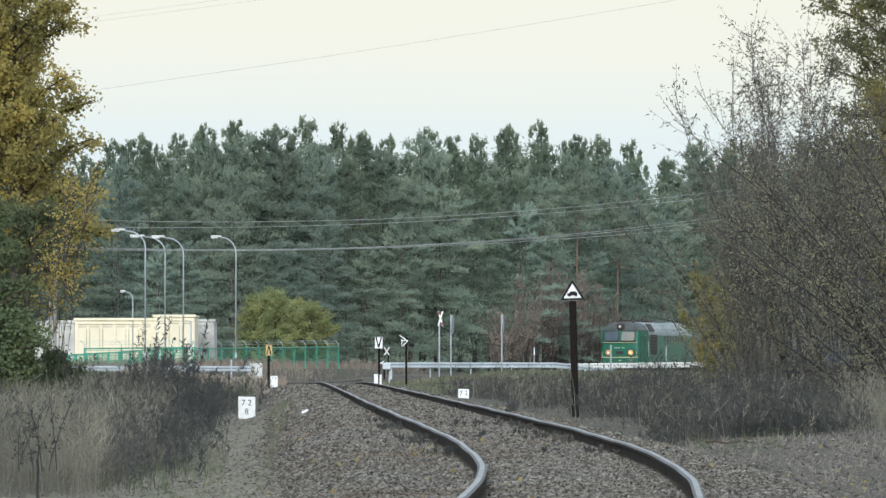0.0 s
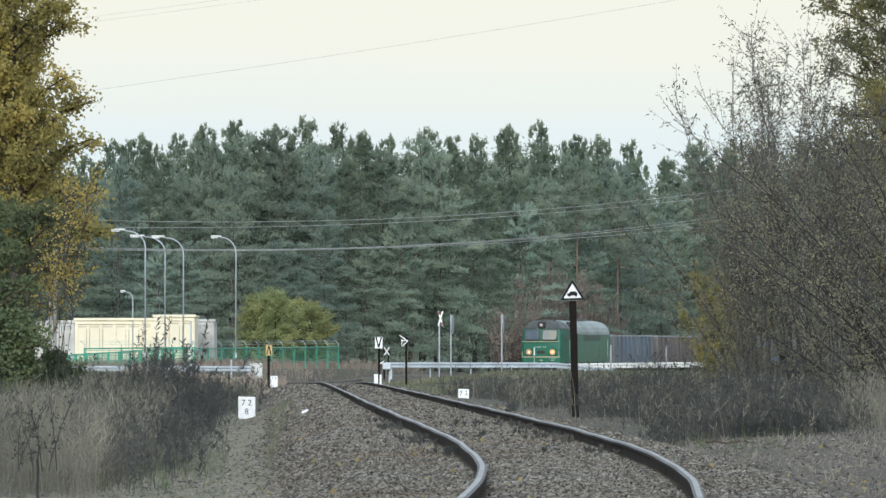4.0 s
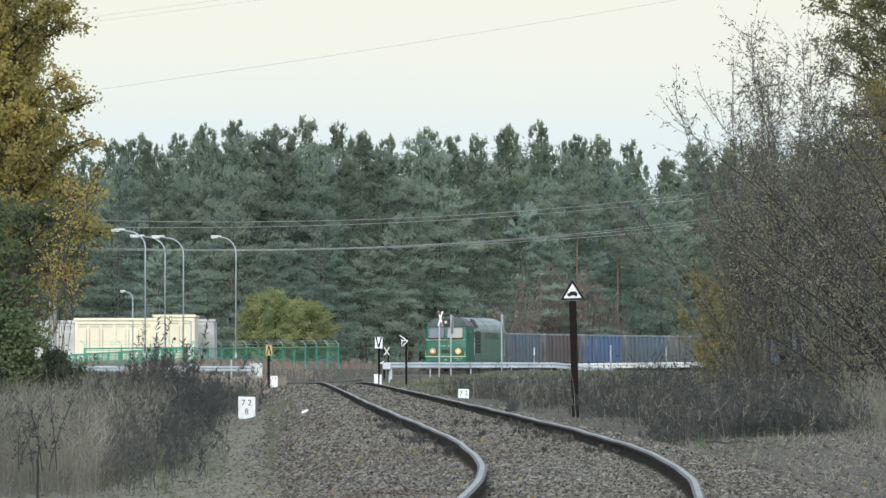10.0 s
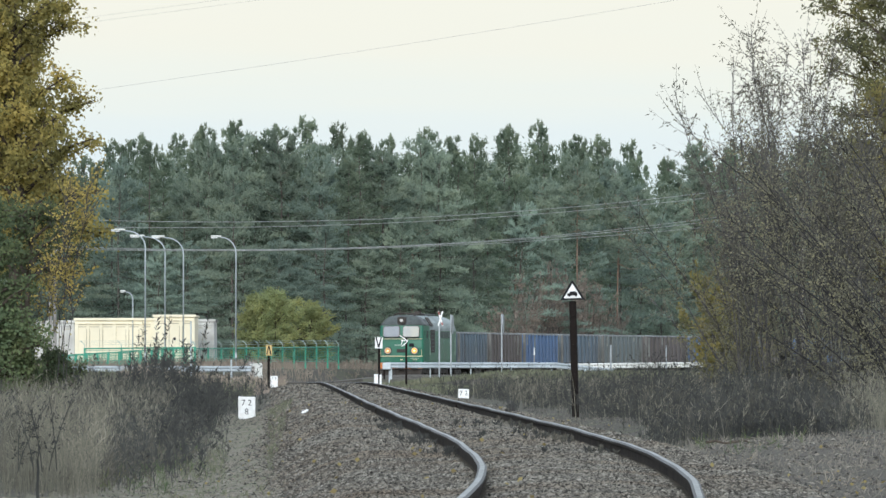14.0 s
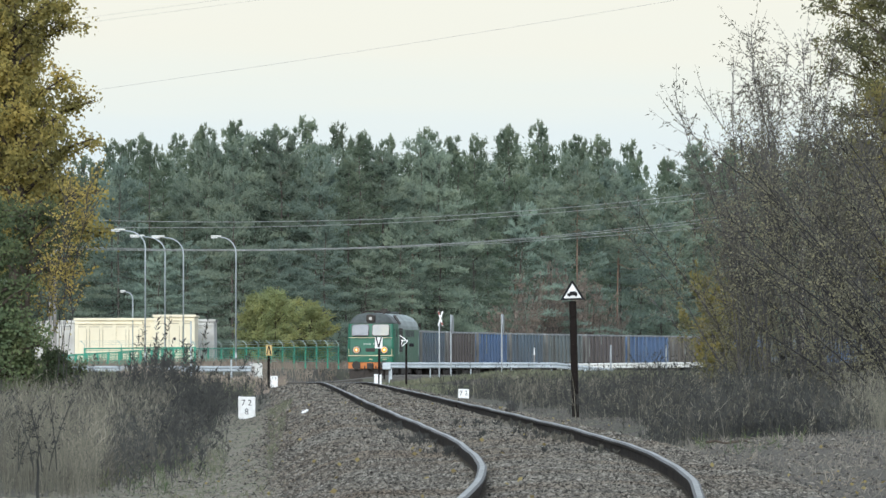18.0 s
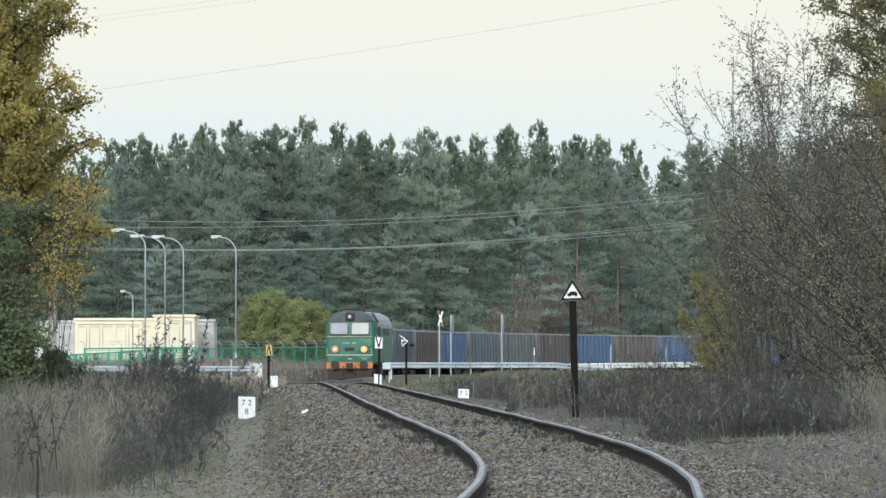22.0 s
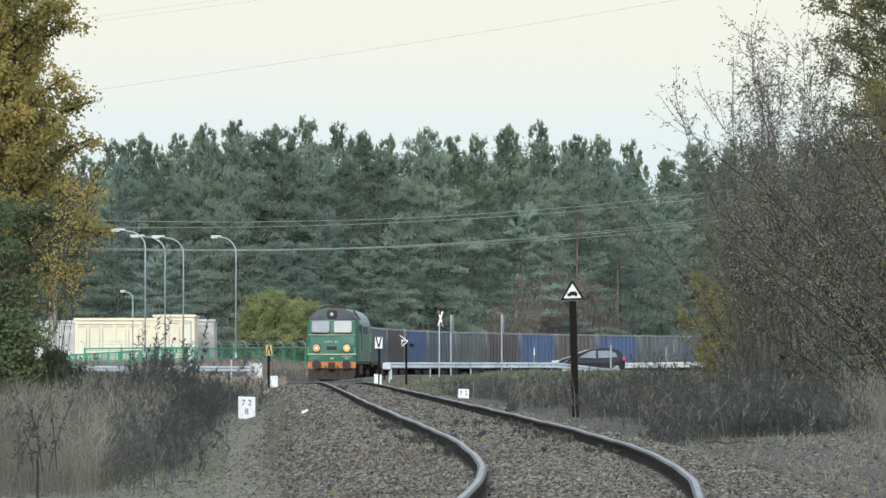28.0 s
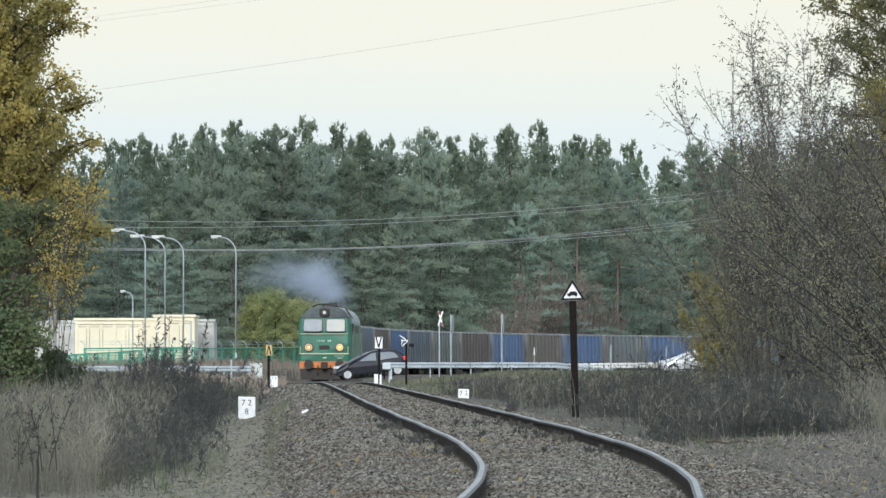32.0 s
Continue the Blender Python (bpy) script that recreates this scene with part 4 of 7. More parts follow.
cable((-23.892, 462, 8.563), (23.259, 512, 11.95), 1.252, 0.018, "sagging aluminium overhead line before the forest")
cable((-23.892, 462, 8.464), (23.259, 512, 11.621), 1.078, 0.018, "sagging aluminium overhead line before the forest")
cable((-23.892, 462, 8.365), (23.259, 512, 11.145), 0.87, 0.016, "sagging aluminium overhead line before the forest")
cable((-24.306, 470, 10.295), (23.623, 520, 13.746), 1.167, 0.018, "sagging aluminium overhead line before the forest")
cable((-24.306, 470, 9.825), (23.623, 520, 13.337), 0.99, 0.016, "sagging aluminium overhead line before the forest")
cable((-22.251, 330, 11.995), (31.089, 390, 23.19), 0.44, 0.0055, "thin overhead line high against the sky")
cable((-22.251, 330, 15.12), (31.089, 390, 25.98), 0.30, 0.0042, "thin overhead line high against the sky")
cable((-22.251, 330, 14.94), (31.089, 390, 25.58), 0.30, 0.0042, "thin overhead line high against the sky")


def tall_pole(x, d, levels, label):
    g = float(ground_z(x, d)) - 0.2
    ob = thing("utility_pole", pose(x, d, g), label, "pole")
    top = max(levels) + 0.4 - g
    part("mast", rodded((0, 0, 0), (0, 0, top), 0.18, 0.12, 10), M_CONCRETE, ob)
    for z in levels:
        part("crossarm", boxed(0, 0, z - g - 0.06, 1.2, 0.12, 0.12, 0.01), M_GALV, ob)


tall_pole(-22.251, 330, (11.995, 15.12, 14.94), "tall concrete pole holding the high lines")
tall_pole(31.089, 390, (23.19, 25.98, 25.58), "tall concrete pole holding the high lines")



# ---- plants ----
def leaf_cloud(name, centres, ways, length, width, mat, seed):
    """Many leaves as four-cornered blades: one at each centre, pointing along its way."""
    rng = np.random.RandomState(seed)
    n = len(centres)
    ways = ways / np.maximum(np.linalg.norm(ways, axis=1, keepdims=True), 1e-6)
    side = np.cross(ways, rng.normal(0, 1, (n, 3)))
    side /= np.maximum(np.linalg.norm(side, axis=1, keepdims=True), 1e-6)
    ln = np.broadcast_to(np.asarray(length, dtype=float), n)[:, None] * rng.uniform(0.7, 1.25, (n, 1))
    wd = np.broadcast_to(np.asarray(width, dtype=float), n)[:, None] * rng.uniform(0.7, 1.25, (n, 1))
    mid = centres + ways * ln * 0.45
    verts = np.stack([centres, mid + side * wd * 0.5, centres + ways * ln, mid - side * wd * 0.5], 1).reshape(-1, 3)
    return sheet_mesh(name, verts, np.arange(n * 4).reshape(-1, 4), mat)


def needle_cloud(name, centres, ways, length, width, mat, seed):
    """Many needle tufts as slim three-cornered blades."""
    rng = np.random.RandomState(seed)
    n = len(centres)
    ways = ways / np.maximum(np.linalg.norm(ways, axis=1, keepdims=True), 1e-6)
    side = np.cross(ways, rng.normal(0, 1, (n, 3)))
    side *= 0.5 * width * rng.uniform(0.7, 1.25, (n, 1)) / np.maximum(np.linalg.norm(side, axis=1, keepdims=True), 1e-6)
    ln = length * rng.uniform(0.7, 1.25, (n, 1))
    verts = np.stack([centres - side, centres + side, centres + ways * ln], 1).reshape(-1, 3)
    return sheet_mesh(name, verts, np.arange(n * 3).reshape(-1, 3), mat)


def limb_mesh(name, lines, mat, sides=5):
    """Stems and limbs: bent tapering bars in one mesh. Each line: points, first and last radius."""
    allv, allf, base = [], [], 0
    ang = np.arange(sides) * 2 * math.pi / sides
    for pts, r0, r1 in lines:
        pts = np.asarray(pts, dtype=float)
        k = len(pts)
        way = np.gradient(pts, axis=0)
        way /= np.maximum(np.linalg.norm(way, axis=1, keepdims=True), 1e-9)
        u = np.cross(way, np.array([0.31, 0.87, 0.11]))
        u /= np.maximum(np.linalg.norm(u, axis=1, keepdims=True), 1e-9)
        v = np.cross(way, u)
        r = np.linspace(r0, r1, k)[:, None, None]
        ring = pts[:, None] + r * (u[:, None] * np.cos(ang)[None, :, None] + v[:, None] * np.sin(ang)[None, :, None])
        allv.append(ring.reshape(-1, 3))
        i = base + np.arange(k - 1)[:, None] * sides
        j = np.arange(sides)[None]
        allf.append(np.stack([i + j, i + (j + 1) % sides, i + sides + (j + 1) % sides, i + sides + j], -1).reshape(-1, 4))
        base += k * sides
    return sheet_mesh(name, np.concatenate(allv), np.concatenate(allf), mat)


def pine_meshes(seed, height, bare, radius, limbs, pads, blades, needle=0.26, mat=None, point=0.62, flat=0.16, bark=None, heart=40):
    """A Scots pine: a slightly bent trunk, whorls of limbs with flat pads of needles, a full heart and upright shoots on top."""
    rng = np.random.RandomState(seed)
    zs = np.linspace(0, height, 9)
    bend = np.cumsum(rng.normal(0, 0.07, (9, 2)), axis=0)
    trunk = np.concatenate([bend, zs[:, None]], 1)
    lines = [(trunk, 0.008 * height, 0.025)]
    centres, ways = [], []

    def at_trunk(h):
        return np.array([np.interp(h, zs, bend[:, 0]), np.interp(h, zs, bend[:, 1]), h])

    def shoot(b, length, count):
        """An upright shoot with needles all round it."""
        centres.append(b + np.outer(np.linspace(0, length, count), np.array([0, 0, 1])) + rng.normal(0, 0.03, (count, 3)))
        ways.append(np.array([0, 0, 0.7]) + rng.normal(0, 0.5, (count, 3)))

    for i in range(limbs):
        k = (i + rng.rand()) / limbs
        h = bare + (height - bare) * k ** 0.86
        reach = radius * (1 - k) ** point * rng.uniform(0.5, 1.15) + 0.24
        if k < 0.12:
            reach *= 0.85
        a = i * 2.399 + rng.normal(0, 0.6)
        rise = -0.22 + 0.95 * k ** 1.6 + rng.normal(0, 0.10)
        p0 = at_trunk(h)
        way = np.array([math.cos(a), math.sin(a), rise])
        tip = p0 + way * reach + np.array([0, 0, 0.16 * reach])
        mid = p0 + way * reach * 0.55 - np.array([0, 0, 0.04 * reach])
        lines.append(([p0, mid, tip], 0.028 * (1 - k) + 0.012, 0.006))
        across = np.array([-math.sin(a), math.cos(a), 0])
        n = max(1, int(round(pads * (0.3 + 0.8 * reach / radius))))
        outs = way / np.linalg.norm(way)
        for q in range(n):
            f = 1.0 - 0.66 * q / max(1, n) * rng.uniform(0.6, 1.3)
            size = (0.30 + 0.25 * reach) * rng.uniform(0.7, 1.25) * (1 - 0.62 * k)
            c = p0 + (tip - p0) * f + across * rng.uniform(-0.35, 0.35) * reach + np.array([0, 0, rng.uniform(-0.05, 0.18)])
            m = int(blades * rng.uniform(0.8, 1.2))
            u = rng.normal(0, 0.5, (m, 3))
            u[:, 2] = np.abs(u[:, 2])
            centres.append(c + outs * (u[:, :1] * size * 1.2) + across * (u[:, 1:2] * size) + np.array([0, 0, 1]) * (u[:, 2:] * flat * 2.2))
            ways.append(outs * 0.4 + np.array([0, 0, 0.75 + 0.5 * k]) + rng.normal(0, 0.5, (m, 3)))
        if k > 0.4:
            for q in range(3):
                shoot(tip + rng.normal(0, 0.2, 3) * np.array([1, 1, 0.6]), rng.uniform(0.25, 0.6), 14)
    # needles close to the trunk, so that no sky shows through the crown's heart
    for i in range(heart):
        k = (i + rng.rand()) / heart
        m = 34
        spread = 0.22 + 0.30 * radius * (1 - k) ** point
        centres.append(at_trunk(bare + (height - 0.5 - bare) * k) + rng.normal(0, 1, (m, 3)) * np.array([spread, spread, 0.24]))
        ways.append(rng.normal(0, 0.7, (m, 3)) + np.array([0, 0, 0.5]))
    # the top: a ragged cone of upright shoots
    for j in range(20):
        drop = rng.rand() ** 0.8
        out = 0.06 + 0.66 * drop
        a = j * 2.399
        b = at_trunk(height) + np.array([out * math.cos(a), out * math.sin(a), -0.5 - 2.3 * drop])
        shoot(b, rng.uniform(0.4, 0.8), 26)
    centres, ways = np.concatenate(centres), np.concatenate(ways)
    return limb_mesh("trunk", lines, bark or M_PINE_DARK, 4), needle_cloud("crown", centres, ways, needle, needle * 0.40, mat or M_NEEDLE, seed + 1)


def plant_tree(name, trunk, crown, at, turn, scale, label, group):
    """A tree from shared meshes."""
    ob = thing(name, pose(at[0], at[1], at[2], 0, 0, turn), label, "tree", group)
    ob.scale = (scale[0], scale[0], scale[1])
    for n, d in (("trunk", trunk), ("crown", crown)):
        p = new(n, d)
        p.parent = ob
    return ob


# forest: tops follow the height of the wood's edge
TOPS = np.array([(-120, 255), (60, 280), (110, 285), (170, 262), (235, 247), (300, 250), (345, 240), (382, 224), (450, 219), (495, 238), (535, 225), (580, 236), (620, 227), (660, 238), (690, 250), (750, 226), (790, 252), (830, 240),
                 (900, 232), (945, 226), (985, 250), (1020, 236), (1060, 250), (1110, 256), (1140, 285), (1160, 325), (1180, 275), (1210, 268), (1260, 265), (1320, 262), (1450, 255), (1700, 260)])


def edge_of(px):
    """How far ahead the wood's edge lies, by bearing."""
    return 552.0 + 24 * smoothstep(620, 800, px) + 95 * smoothstep(760, 1280, px)


def forest():
    rng = random.Random(21)
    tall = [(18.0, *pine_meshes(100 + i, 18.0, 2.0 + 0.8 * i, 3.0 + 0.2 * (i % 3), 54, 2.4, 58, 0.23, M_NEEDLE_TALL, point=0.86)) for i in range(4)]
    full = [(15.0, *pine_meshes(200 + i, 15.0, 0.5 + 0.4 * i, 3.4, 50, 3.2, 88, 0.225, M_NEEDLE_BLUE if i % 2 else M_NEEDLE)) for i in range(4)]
    for row, (back, spacing) in enumerate(((0.0, 66), (8.0, 58), (17.0, 54), (28.0, 56))):
        px = -150.0 + 17 * row
        while px < 1720:
            d = float(edge_of(px)) + back + rng.uniform(-3, 4)
            x = (px - 784) * d / 14000
            g = float(ground_z(x, d)) - 0.2
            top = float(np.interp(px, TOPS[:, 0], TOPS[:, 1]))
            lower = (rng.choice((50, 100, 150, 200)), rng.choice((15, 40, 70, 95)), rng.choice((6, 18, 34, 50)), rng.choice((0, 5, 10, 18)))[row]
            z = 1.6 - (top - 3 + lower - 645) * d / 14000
            if 1150 < px < 1172 and row > 1:
                px += 12
                continue
            dense = row == 0 or (row == 1 and rng.random() < 0.6)
            h, trunk, crown = rng.choice(full if dense else tall)
            k = (z - g) / h
            wide = max(0.7, min(1.2, k ** 0.5)) * rng.uniform(0.88, 1.12)
            label = "broad pine with blue-green boughs down to the ground" if dense else "tall slender Scots pine at the forest's edge"
            plant_tree("pine_tree", trunk, crown, (x, d, g), rng.uniform(0, 360), (wide, k), label, "pine forest")
            px += spacing * rng.uniform(0.75, 1.25)


forest()


def slender_pines():
    """A few bare-stemmed pines before the wood's edge."""
    kinds = [pine_meshes(240 + i, 14.0, 8.5 + i, 1.7, 30, 2.2, 60, 0.22, point=0.6, bark=M_TRUNK) for i in range(2)]
    for i, (px, top) in enumerate(((1093, 345), (1025, 300), (962, 330), (731, 355), (912, 370))):
        d = float(edge_of(px)) + (-5.5 if px > 1000 else 1.0)
        x = (px - 784) * d / 14000
        g = float(ground_z(x, d)) - 0.2
        k = (1.6 - (top - 645) * d / 14000 - g) / 14.0
        plant_tree("pine_tree", *kinds[i % 2], (x, d, g), 70 * i, (1.0, k), "slender pine with a long bare reddish trunk", "pine forest")


slender_pines()


def far_woods():
    """The depth of the wood behind its edge: boughs in loose clumps."""
    rng = np.random.RandomState(61)
    n, m = 2100, 46
    px = rng.uniform(-200, 1750, n)
    d = edge_of(px) + rng.uniform(14, 60, n)
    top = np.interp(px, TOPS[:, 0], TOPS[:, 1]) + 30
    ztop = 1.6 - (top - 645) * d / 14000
    z = 0.8 + (ztop - 0.8) * rng.rand(n) ** 0.85
    c = np.stack([(px - 784) * d / 14000, d, z], 1)
    cc = np.repeat(c, m, 0) + rng.normal(0, 1, (n * m, 3)) * np.array([0.75, 0.75, 0.28])
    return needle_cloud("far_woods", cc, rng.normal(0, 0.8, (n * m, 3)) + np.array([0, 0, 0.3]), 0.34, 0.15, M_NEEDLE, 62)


def tree_line():
    """The closed wood far behind: a ragged dark mass."""
    xs = np.arange(-120, 220, 0.8)
    rng = np.random.RandomState(66)
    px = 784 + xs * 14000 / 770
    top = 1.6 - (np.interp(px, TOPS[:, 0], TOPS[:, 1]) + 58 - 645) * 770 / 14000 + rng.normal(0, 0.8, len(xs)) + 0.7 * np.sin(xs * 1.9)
    n = len(xs)
    verts = np.concatenate([np.stack([xs, np.full(n, 770.0), np.zeros(n)], 1), np.stack([xs, 770 + rng.normal(0, 0.4, n), top], 1), np.stack([xs, np.full(n, 776.0), top - 0.5], 1), np.stack([xs, np.full(n, 776.0), np.zeros(n)], 1)])
    i = np.arange(n - 1)
    faces = np.concatenate([np.stack([i + k * n, i + 1 + k * n, i + 1 + (k + 1) * n, i + (k + 1) * n], 1) for k in range(3)])
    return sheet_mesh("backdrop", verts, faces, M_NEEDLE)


tagged(new("backdrop", tree_line()), "closed dark wood in the distance", "forest", kind="structure")
tagged(new("far_woods", far_woods()), "dense dark pine wood behind the forest's edge", "forest", kind="stuff")


def undergrowth(name, x0, x1, d0, d1, height, count, mat, size, label, seed, clumps=0.0):
    """Stems of weeds or brush as thin upright blades with side leaves; x0 and x1 at either distance."""
    rng = np.random.RandomState(seed)
    d = rng.uniform(d0, d1, count)
    k = (d - d0) / (d1 - d0)
    x = (x0[0] + (x0[1] - x0[0]) * k) + rng.rand(count) * ((x1[0] - x0[0]) + ((x1[1] - x0[1]) - (x1[0] - x0[0])) * k)
    if clumps:
        x = x + rng.normal(0, 0.4, count)
    patch = 0.65 + 0.5 * np.sin(x * 1.7 + 0.6 * np.sin(d * 0.35)) * np.sin(d * 0.21 + x * 0.4)
    keep = rng.rand(count) < np.clip(patch + 0.25, 0.15, 1)
    x, d, patch = x[keep], d[keep], patch[keep]
    z = ground_z(x, d)
    clear = cleared(np.stack([x, d, z], 1), POSTS)
    x, d, z, patch = x[clear], d[clear], z[clear], patch[clear]
    n = len(x)
    h = height * (0.35 + 0.75 * rng.rand(n) ** 1.5) * (0.75 + 0.35 * patch)
    if clumps:
        swell = 0.5 + 0.22 * np.sin(x * 4.1 + d * 0.31 + seed) + 0.2 * np.sin(x * 2.3 - d * 0.17) + 0.16 * np.sin(x * 9.7 + d * 0.9) + 0.1 * rng.normal(0, 1, n)
        h = h * np.clip(1 - clumps + 1.7 * clumps * swell, 0.18, 1.6)
    foot = np.stack([x, d, z - 0.03], 1)
    lean = rng.normal(0, 0.12, (n, 3))
    lean[:, 2] = 1
    return foot, lean, h


def cleared(foot, spots):
    """True where no marker post stands close by or just behind."""
    keep = np.ones(len(foot), dtype=bool)
    for x, d, w, ahead in spots:
        keep &= ~((np.abs(foot[:, 0] * d / foot[:, 1] - x) < w) & (foot[:, 1] > d - ahead) & (foot[:, 1] < d + 1))
    return keep


POSTS = ((0.8, 311.0, 0.45, 90.0), (-4.635, 187.0, 0.5, 105.0), (-8.671, 406.0, 0.4, 60.0))


def grass_mesh(name, foot, lean, h, width, mat, seed, heads=0, head_len=0.12, head_w=0.03, leaves=0, leaf_len=0.15, leaf_w=0.02):
    """Stalks bent at mid-height, with seed heads and side leaves, all as thin blades."""
    rng = np.random.RandomState(seed)
    n = len(foot)
    side = rng.normal(0, 1, (n, 3))
    side[:, 2] = 0
    side /= np.linalg.norm(side, axis=1, keepdims=True)
    droop = rng.normal(0, 0.15, (n, 3))
    droop[:, 2] = 0
    mid = foot + lean * (h * 0.55)[:, None]
    tip = foot + lean * h[:, None] + droop * h[:, None] * 0.6
    w = (width * rng.uniform(0.6, 1.3, n))[:, None]
    v = np.stack([foot - side * w / 2, foot + side * w / 2, mid + side * w * 0.4, mid - side * w * 0.4], 1)
    v2 = np.stack([mid - side * w * 0.4, mid + side * w * 0.4, tip + side * w * 0.1, tip - side * w * 0.1], 1)
    parts_v = [v.reshape(-1, 3), v2.reshape(-1, 3)]
    for count, ln, wd, low in ((heads, head_len, head_w, 0.72), (leaves, leaf_len, leaf_w, 0.25)):
        if not count:
            continue
        k = rng.uniform(low, 1.0, (n, count))
        c = foot[:, None] + (tip - foot)[:, None] * k[..., None]
        way = rng.normal(0, 0.6, (n, count, 3))
        way[..., 2] = np.abs(way[..., 2]) * 0.8 + 0.5
        way /= np.linalg.norm(way, axis=-1, keepdims=True)
        s = np.cross(way, rng.normal(0, 1, way.shape))
        s /= np.maximum(np.linalg.norm(s, axis=-1, keepdims=True), 1e-6)
        scale = rng.uniform(0.6, 1.3, (n, count, 1))
        q = np.stack([c, c + way * ln * scale * 0.5 + s * wd * scale / 2, c + way * ln * scale, c + way * ln * scale * 0.5 - s * wd * scale / 2], -2)
        parts_v.append(q.reshape(-1, 3))
    verts = np.concatenate(parts_v)
    return sheet_mesh(name, verts, np.arange(len(verts)).reshape(-1, 4), mat)


# dry grass on the near side of the path
foot, lean, h = undergrowth("", (-4.823, -14.469), (-3.55, -7.1), 80, 240, 1.0, 20000, M_DRY, 1, "", 31)
tagged(new("dry_grass", grass_mesh("dry_grass", foot, lean, h, 0.005, M_DRY, 32, heads=1, head_len=0.14, head_w=0.014, leaves=2, leaf_len=0.3, leaf_w=0.005)), "tall dry beige grass beside the path", "grass", kind="stuff")
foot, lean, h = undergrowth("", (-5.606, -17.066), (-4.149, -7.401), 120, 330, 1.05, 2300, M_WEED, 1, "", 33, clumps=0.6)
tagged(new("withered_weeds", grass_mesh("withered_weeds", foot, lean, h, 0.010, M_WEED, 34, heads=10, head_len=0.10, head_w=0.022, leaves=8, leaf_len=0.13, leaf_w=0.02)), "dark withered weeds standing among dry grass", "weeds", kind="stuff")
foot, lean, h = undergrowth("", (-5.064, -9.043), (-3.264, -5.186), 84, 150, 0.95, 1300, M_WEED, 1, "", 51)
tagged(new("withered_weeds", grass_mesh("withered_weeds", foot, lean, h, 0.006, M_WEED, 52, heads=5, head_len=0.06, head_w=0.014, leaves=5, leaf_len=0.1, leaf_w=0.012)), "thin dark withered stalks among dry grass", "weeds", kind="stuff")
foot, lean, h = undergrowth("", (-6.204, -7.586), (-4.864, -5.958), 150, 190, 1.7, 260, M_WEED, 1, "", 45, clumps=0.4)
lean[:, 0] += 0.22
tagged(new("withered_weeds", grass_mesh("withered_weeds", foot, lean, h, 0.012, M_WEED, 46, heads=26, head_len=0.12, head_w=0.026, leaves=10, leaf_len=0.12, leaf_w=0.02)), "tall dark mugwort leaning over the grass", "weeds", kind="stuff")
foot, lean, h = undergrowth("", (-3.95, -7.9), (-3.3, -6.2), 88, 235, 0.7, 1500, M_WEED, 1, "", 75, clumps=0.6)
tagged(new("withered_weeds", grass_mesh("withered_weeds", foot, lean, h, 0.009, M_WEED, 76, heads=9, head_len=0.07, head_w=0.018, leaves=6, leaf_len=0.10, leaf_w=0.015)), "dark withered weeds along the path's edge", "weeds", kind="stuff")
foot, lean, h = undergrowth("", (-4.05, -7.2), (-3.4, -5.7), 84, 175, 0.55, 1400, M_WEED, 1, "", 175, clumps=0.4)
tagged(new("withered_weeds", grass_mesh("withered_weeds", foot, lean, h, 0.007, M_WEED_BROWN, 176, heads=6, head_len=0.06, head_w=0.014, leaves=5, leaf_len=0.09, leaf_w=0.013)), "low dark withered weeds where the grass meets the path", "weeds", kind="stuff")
foot, lean, h = undergrowth("", (-3.9, -6.8), (-3.25, -5.4), 84, 165, 0.22, 450, M_SPRUCE, 1, "", 177, clumps=0.5)
tagged(new("short_grass", grass_mesh("short_grass", foot, lean, h, 0.008, M_SPRUCE, 178, leaves=5, leaf_len=0.16, leaf_w=0.010)), "dark green grass under the weeds by the path", "grass", kind="stuff")
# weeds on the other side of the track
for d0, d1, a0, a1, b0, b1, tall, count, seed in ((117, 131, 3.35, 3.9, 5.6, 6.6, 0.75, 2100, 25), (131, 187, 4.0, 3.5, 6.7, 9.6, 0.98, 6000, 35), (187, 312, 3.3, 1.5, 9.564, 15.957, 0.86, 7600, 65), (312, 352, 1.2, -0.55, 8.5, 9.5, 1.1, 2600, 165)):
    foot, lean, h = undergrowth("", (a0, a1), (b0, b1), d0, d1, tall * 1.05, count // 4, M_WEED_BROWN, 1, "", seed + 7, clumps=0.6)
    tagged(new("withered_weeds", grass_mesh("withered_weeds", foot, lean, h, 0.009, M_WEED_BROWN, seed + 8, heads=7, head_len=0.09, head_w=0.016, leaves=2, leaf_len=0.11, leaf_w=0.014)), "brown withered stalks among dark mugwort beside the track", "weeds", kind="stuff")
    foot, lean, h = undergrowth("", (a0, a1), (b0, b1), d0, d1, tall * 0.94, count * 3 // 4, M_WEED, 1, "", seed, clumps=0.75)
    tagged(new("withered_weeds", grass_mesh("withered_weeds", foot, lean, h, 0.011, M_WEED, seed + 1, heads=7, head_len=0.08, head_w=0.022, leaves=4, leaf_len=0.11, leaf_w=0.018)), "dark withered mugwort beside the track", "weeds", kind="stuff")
    foot, lean, h = undergrowth("", (a0, a1), (b0, b1), d0, d1, tall * 0.95, count // (5 if seed == 35 else 9), M_DRY, 1, "", seed + 3, clumps=0.5)
    tagged(new("dry_grass", grass_mesh("dry_grass", foot, lean, h, 0.008, M_DRY, seed + 4, heads=2, head_w=0.016, leaves=2, leaf_len=0.25, leaf_w=0.008)), "pale dry grass among withered mugwort", "grass", kind="stuff")
foot, lean, h = undergrowth("", (6.5, 9.2), (8.4, 12.431), 122, 190, 0.9, 4600, M_DRY, 1, "", 37, clumps=0.5)
